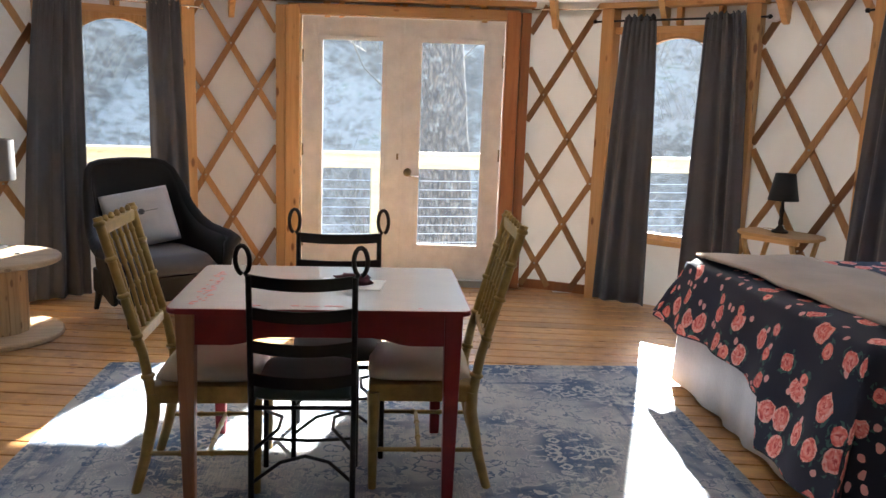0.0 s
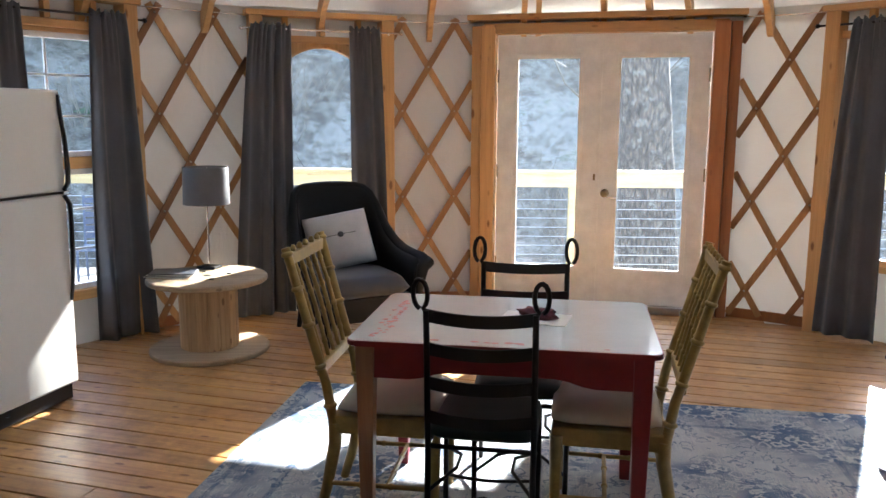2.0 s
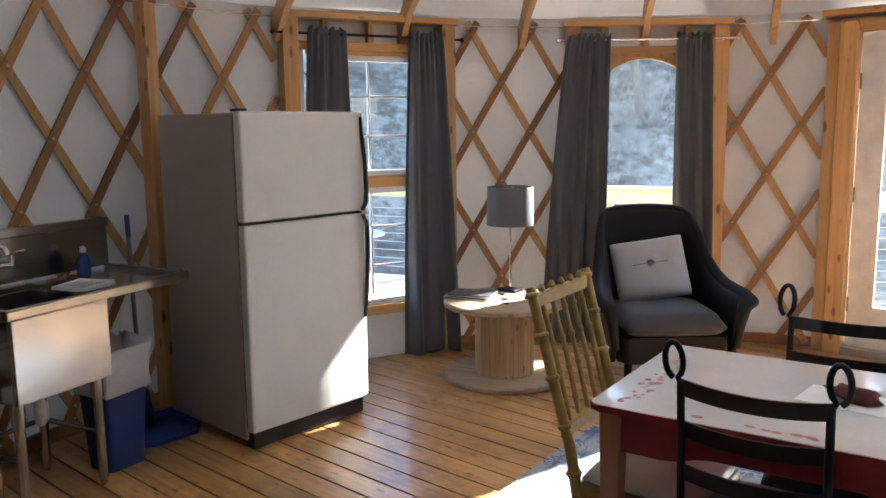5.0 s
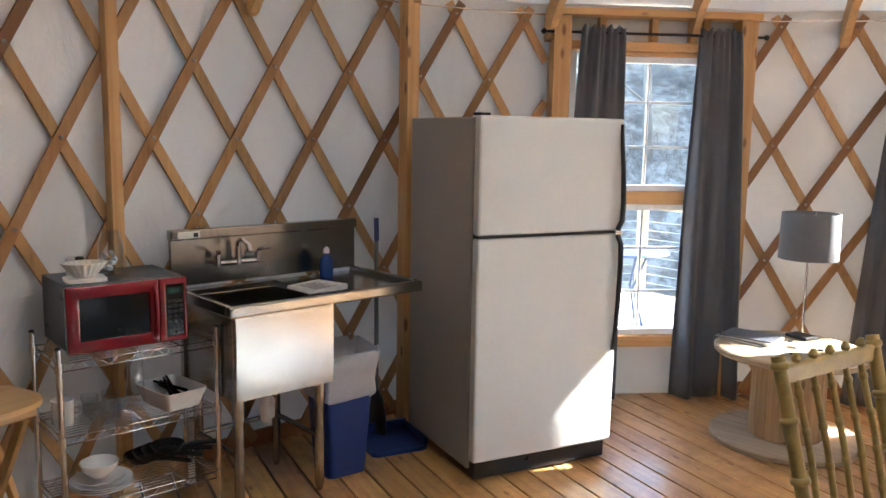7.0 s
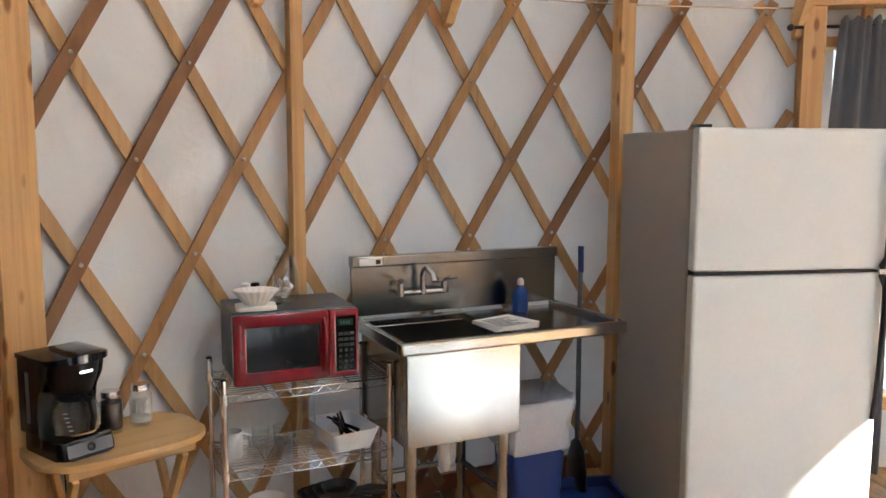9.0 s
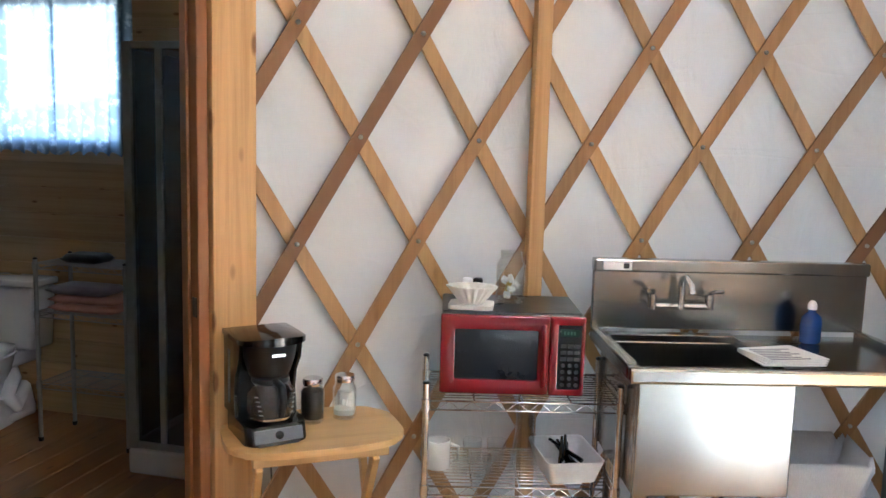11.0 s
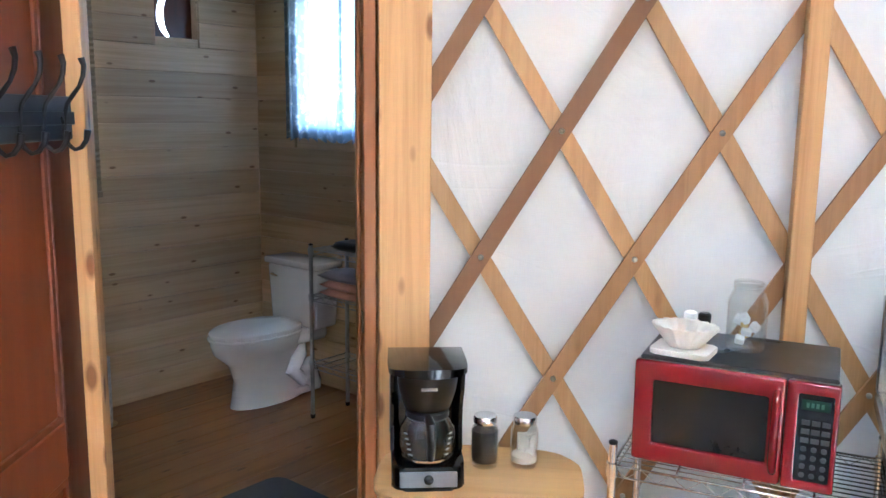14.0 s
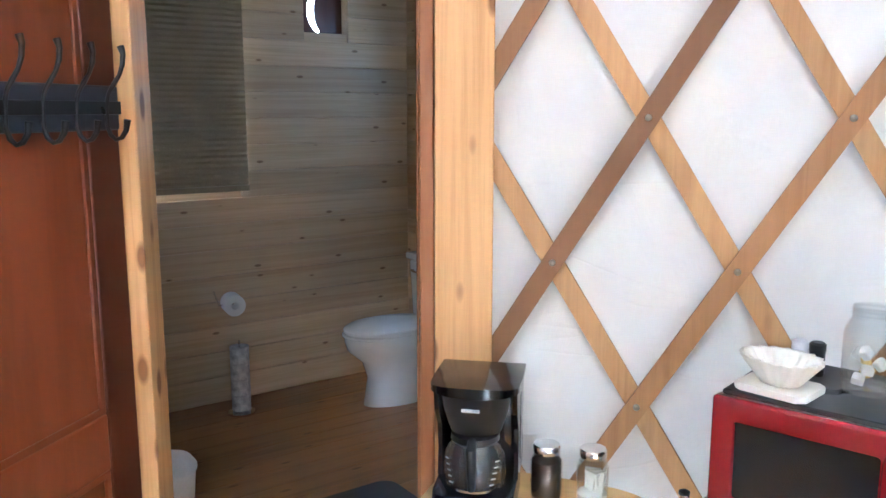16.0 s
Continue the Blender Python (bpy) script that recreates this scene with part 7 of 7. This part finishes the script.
def bare_tree_mesh(seed):
    rn = random.Random(seed)
    bm = bmesh.new()
    h = rn.uniform(8, 13)
    lean = rn.uniform(-0.6, 0.6)
    trunk = [Vector((lean * t * t, 0.3 * math.sin(t * 3 + seed), h * t)) for t in [i / 6 for i in range(7)]]
    add_tube(bm, trunk, [0.13 * (1 - 0.85 * i / 6) for i in range(7)], 6)
    for k in range(26):
        t = rn.uniform(0.15, 0.98)
        p = trunk[0].lerp(trunk[-1], t)
        a = rn.uniform(0, 6.28)
        l = rn.uniform(0.8, 2.6) * (1.15 - t * 0.6)
        q = p + Vector((math.cos(a) * l * 0.6, math.sin(a) * l * 0.6, l * 0.45))
        e = q + Vector((math.cos(a + 0.4) * l * 0.5, math.sin(a + 0.4) * l * 0.5, l * 0.5))
        add_tube(bm, [p, q, e], [0.035, 0.02, 0.006], 4, False)
        for m in range(3):
            s = p.lerp(e, rn.uniform(0.4, 0.9))
            b = a + rn.uniform(-1.2, 1.2)
            add_tube(bm, [s, s + Vector((math.cos(b) * l * 0.4, math.sin(b) * l * 0.4, l * rn.uniform(0.0, 0.5)))], [0.014, 0.005], 3, False)
    return bm


def conifer_mesh(seed):
    rn = random.Random(seed)
    bm = bmesh.new()
    h = 7.5
    add_tube(bm, [(0, 0, 0), (0.05, 0, h * 0.5), (0, 0, h)], [0.13, 0.08, 0.02], 6)
    for f in bm.faces:
        f.material_index = 0
    for k in range(150):
        t = rn.uniform(0.06, 0.98)
        z = h * t
        l = (1 - t) * 2.0 * rn.uniform(0.6, 1.1) + 0.25
        a = rn.uniform(0, 6.28)
        d = Vector((math.cos(a), math.sin(a), -0.18))
        s = Vector((-math.sin(a), math.cos(a), 0))
        for j in range(5):
            o = Vector((0, 0, z)) + d * l * (0.25 + 0.17 * j)
            w = 0.26 * l * (1 - 0.14 * j) + 0.06
            up = Vector((0, 0, rn.uniform(-0.06, 0.1)))
            f = bm.faces.new([bm.verts.new(p) for p in (o - s * w + up, o + d * 0.16 * l, o + s * w - up, o - d * 0.1 * l)])
            f.material_index = 1
    return bm


def woods():
    rn = random.Random(11)
    protos = []
    for s in range(4):
        o = finish(bare_tree_mesh(s), "bare_tree", "twigs", None, pose(-30 - 3 * s, -30, -1), True)
        protos.append(tagged(o, "leafless grey forest tree on the hillside", "tree", "bare trees"))
    con = []
    for s in range(2):
        o = finish(conifer_mesh(40 + s), "conifer", ["bark_grey", "needles"], None, pose(-36 - 3 * s, -34, -1))
        con.append(tagged(o, "green conifer among the bare trees", "tree", "conifers"))
    n = 0
    while n < 190:
        a, d = rn.uniform(28, 190), rn.uniform(13, 46)
        x, y = CX + d * math.cos(radians(a)), CY + d * math.sin(radians(a))
        ob = protos[n % 4] if n % 3 else con[(n // 3) % 2]
        if ob in con and (d < 15 or a > 138 or 66 < a < 92 and d < 30):
            n += 1
            continue
        if 70 < a < 90 and d < 22:
            n += 1
            continue
        if 70 < a < 87 and d < 44:
            n += 1
            continue
        s = rn.uniform(0.7, 1.2)
        c = copy_thing(ob, pose(x, y, terrain(x, y) - 0.2, rn.uniform(-5, 5), rn.uniform(-5, 5), rn.uniform(0, 360)))
        c.scale = (s, s, s)
        n += 1


woods()


def brush(name, m, seed, label):
    rn = random.Random(seed)
    bm = bmesh.new()
    for k in range(90):
        a, b = rn.uniform(0, 6.28), rn.uniform(0, 6.28)
        p = Vector((rn.uniform(-1.6, 1.6), rn.uniform(-0.6, 0.6), -0.2))
        l = rn.uniform(0.5, 1.5)
        q = p + Vector((math.cos(a) * 0.35 * l, math.sin(a) * 0.35 * l, l * 0.6))
        add_tube(bm, [p, q, q + Vector((math.cos(b) * 0.4, math.sin(b) * 0.4, l * 0.4))], [0.012, 0.008, 0.003], 3, False)
    return tagged(finish(bm, name, "twigs", None, m), label, "brush", "brush thickets")


rn = random.Random(21)
for k in range(34):
    a, d = rn.uniform(50, 175), rn.uniform(11.5, 19)
    x, y = CX + d * math.cos(radians(a)), CY + d * math.sin(radians(a))
    brush("thicket", pose(x, y, terrain(x, y), 0, 0, rn.uniform(0, 360)), k, "tangle of dry leafless brush on the ground") if k < 8 else copy_thing(bpy.data.objects["thicket"], pose(x, y, terrain(x, y), 0, 0, rn.uniform(0, 360)))

# the big trunk outside the doors
bm = bmesh.new()
pts = [(-0.29, 13.0, -2.0), (-0.35, 13.0, -0.9), (-0.43, 13.0, 0.6), (-0.54, 13.0, 2.1), (-0.68, 13.0, 4.6), (-0.75, 13.0, 10.0)]
add_tube(bm, pts, [0.56, 0.45, 0.405, 0.375, 0.34, 0.24], 28)
bmesh.ops.subdivide_edges(bm, edges=list(bm.edges), cuts=2, use_grid_fill=True)
for v in bm.verts:
    c = Vector((v.co.x + 0.45, v.co.y - 13.0, 0)).normalized()
    v.co += c * (0.02 * noise.noise(v.co * 3) + 0.012 * noise.noise(v.co * 14))
tagged(finish(bm, "big_tree", "bark", None, None, True), "thick lichen-spotted tree trunk beside the deck", "tree")


def deck():
    d = thing("deck", pose(0, 0, 0), "weathered timber deck round the yurt", "deck", kind="structure")
    a, b = Vector((-7.2, 7.75, 0)), Vector((3.6, 10.6, 0))
    u = (b - a).normalized()
    nrm = Vector((u.y, -u.x, 0))
    m = Matrix.Translation(a) @ Matrix.Rotation(math.atan2(u.y, u.x), 4, "Z")
    L = (b - a).length
    for k in range(44):
        y = -0.13 * k - 0.13
        if k < 44:
            block("deck_board", (0, y - 0.122, -0.17), (L, y, -0.132), "deck", d, 0, m)
    return m, L


DECK_M, DECK_L = deck()


def railing(m, L, label):
    r = thing("deck_railing", m, label, "railing", "deck railings")
    block("top_rail", (-0.04, -0.02, 0.78), (L, 0.02, 0.925), "rail", r, 0.006)
    block("cap_rail", (-0.06, -0.07, 0.926), (L, 0.07, 0.962), "rail", r, 0.006)
    n = int(L / 1.7) + 1
    for k in range(n + 1):
        x = min(L - 0.05, k * L / n)
        block("post", (x - 0.045, 0.022, -0.6), (x + 0.045, 0.112, 0.92), "rail", r, 0.006)
    for k in range(8):
        tube("cable", [(0, 0.03, -0.06 + 0.10 * k), (L, 0.03, -0.06 + 0.10 * k)], 0.004, "alu", r, 5)


railing(DECK_M @ pose(0, 0, 0), DECK_L, "yellow pine deck railing with steel cables")
p = DECK_M @ Vector((0, 0, 0))
railing(pose(p.x, p.y, 0, 0, 0, -104), 6.0, "yellow pine deck railing with steel cables")
g = thing("patio_table", pose(-5.6, 6.3, -0.13), "small dark blue metal patio table on the deck", "patio table")
lathe("top", [(0.36, 0.70), (0.365, 0.705), (0.36, 0.72)], "patioblue", g, 28)
for k in range(3):
    tube("leg", [(0.28 * math.cos(k * 2.09), 0.28 * math.sin(k * 2.09), 0.0), (0.1 * math.cos(k * 2.09), 0.1 * math.sin(k * 2.09), 0.40), (0.26 * math.cos(k * 2.09), 0.26 * math.sin(k * 2.09), 0.70)], 0.012, "patioblue", g)
for x, y, t in ((-5.0, 6.9, 30), (-6.2, 5.8, 200)):
    g = thing("patio_chair", pose(x, y, -0.13, 0, 0, t), "dark blue slatted patio chair on the deck", "chair", "patio chairs")
    for s in (-1, 1):
        tube("side_frame", [(0.24 * s, -0.22, 0), (0.24 * s, -0.2, 0.44), (0.24 * s, 0.2, 0.42), (0.24 * s, 0.26, 0.9)], 0.012, "patioblue", g)
        tube("back_leg", [(0.24 * s, 0.26, 0), (0.24 * s, 0.2, 0.42)], 0.012, "patioblue", g)
    for k in range(6):
        block("seat_slat", (-0.24, -0.19 + 0.066 * k, 0.43), (0.24, -0.14 + 0.066 * k, 0.442), "patioblue", g, 0.002)
        block("back_slat", (-0.24, 0.205 + 0.008 * k, 0.50 + 0.066 * k), (0.24, 0.213 + 0.008 * k, 0.55 + 0.066 * k), "patioblue", g, 0.002)

# ---- boards, last ----
PITCH_F = 0.14


def boards():
    floor_ob = bpy.data.objects["floor"]
    shared = {}
    y = CY - R
    k = 0
    rn = random.Random(17)
    while y < CY + R:
        mid = y + PITCH_F / 2
        half = math.sqrt(max(0.0, (R + 0.02) ** 2 - (mid - CY) ** 2))
        if half > 0.1:
            cut = CX + rn.uniform(-0.5, 0.5) * half
            for a, b in ((CX - half, cut - 0.0015), (cut + 0.0015, CX + half)):
                block("plank", (-(b - a) / 2, -PITCH_F / 2 + 0.005, -0.02), ((b - a) / 2, PITCH_F / 2 - 0.005, 0.0), "floor", floor_ob, 0.0025, pose((a + b) / 2, mid, rn.uniform(-0.001, 0.0)))
        y += PITCH_F
        k += 1
    bf = bpy.data.objects["floor_bath"]
    y = BY0
    while y < BY1:
        mid = y + PITCH_F / 2
        x1 = BX1
        if mid > CY - R:
            x1 = min(BX1, CX - math.sqrt(max(0.0, (R + 0.05) ** 2 - (mid - CY) ** 2)))
        block("plank", (-(x1 - BX0) / 2, -PITCH_F / 2 + 0.001, -0.02), ((x1 - BX0) / 2, PITCH_F / 2 - 0.001, -0.004), "bathfloor", bf, 0.0015, pose((x1 + BX0) / 2, mid, 0))
        y += PITCH_F


boards()
board_wall(bw_moon, BX1 - BX0, MOON_H)
board_wall(bw_win, BY1 - BY0, WIN_H)
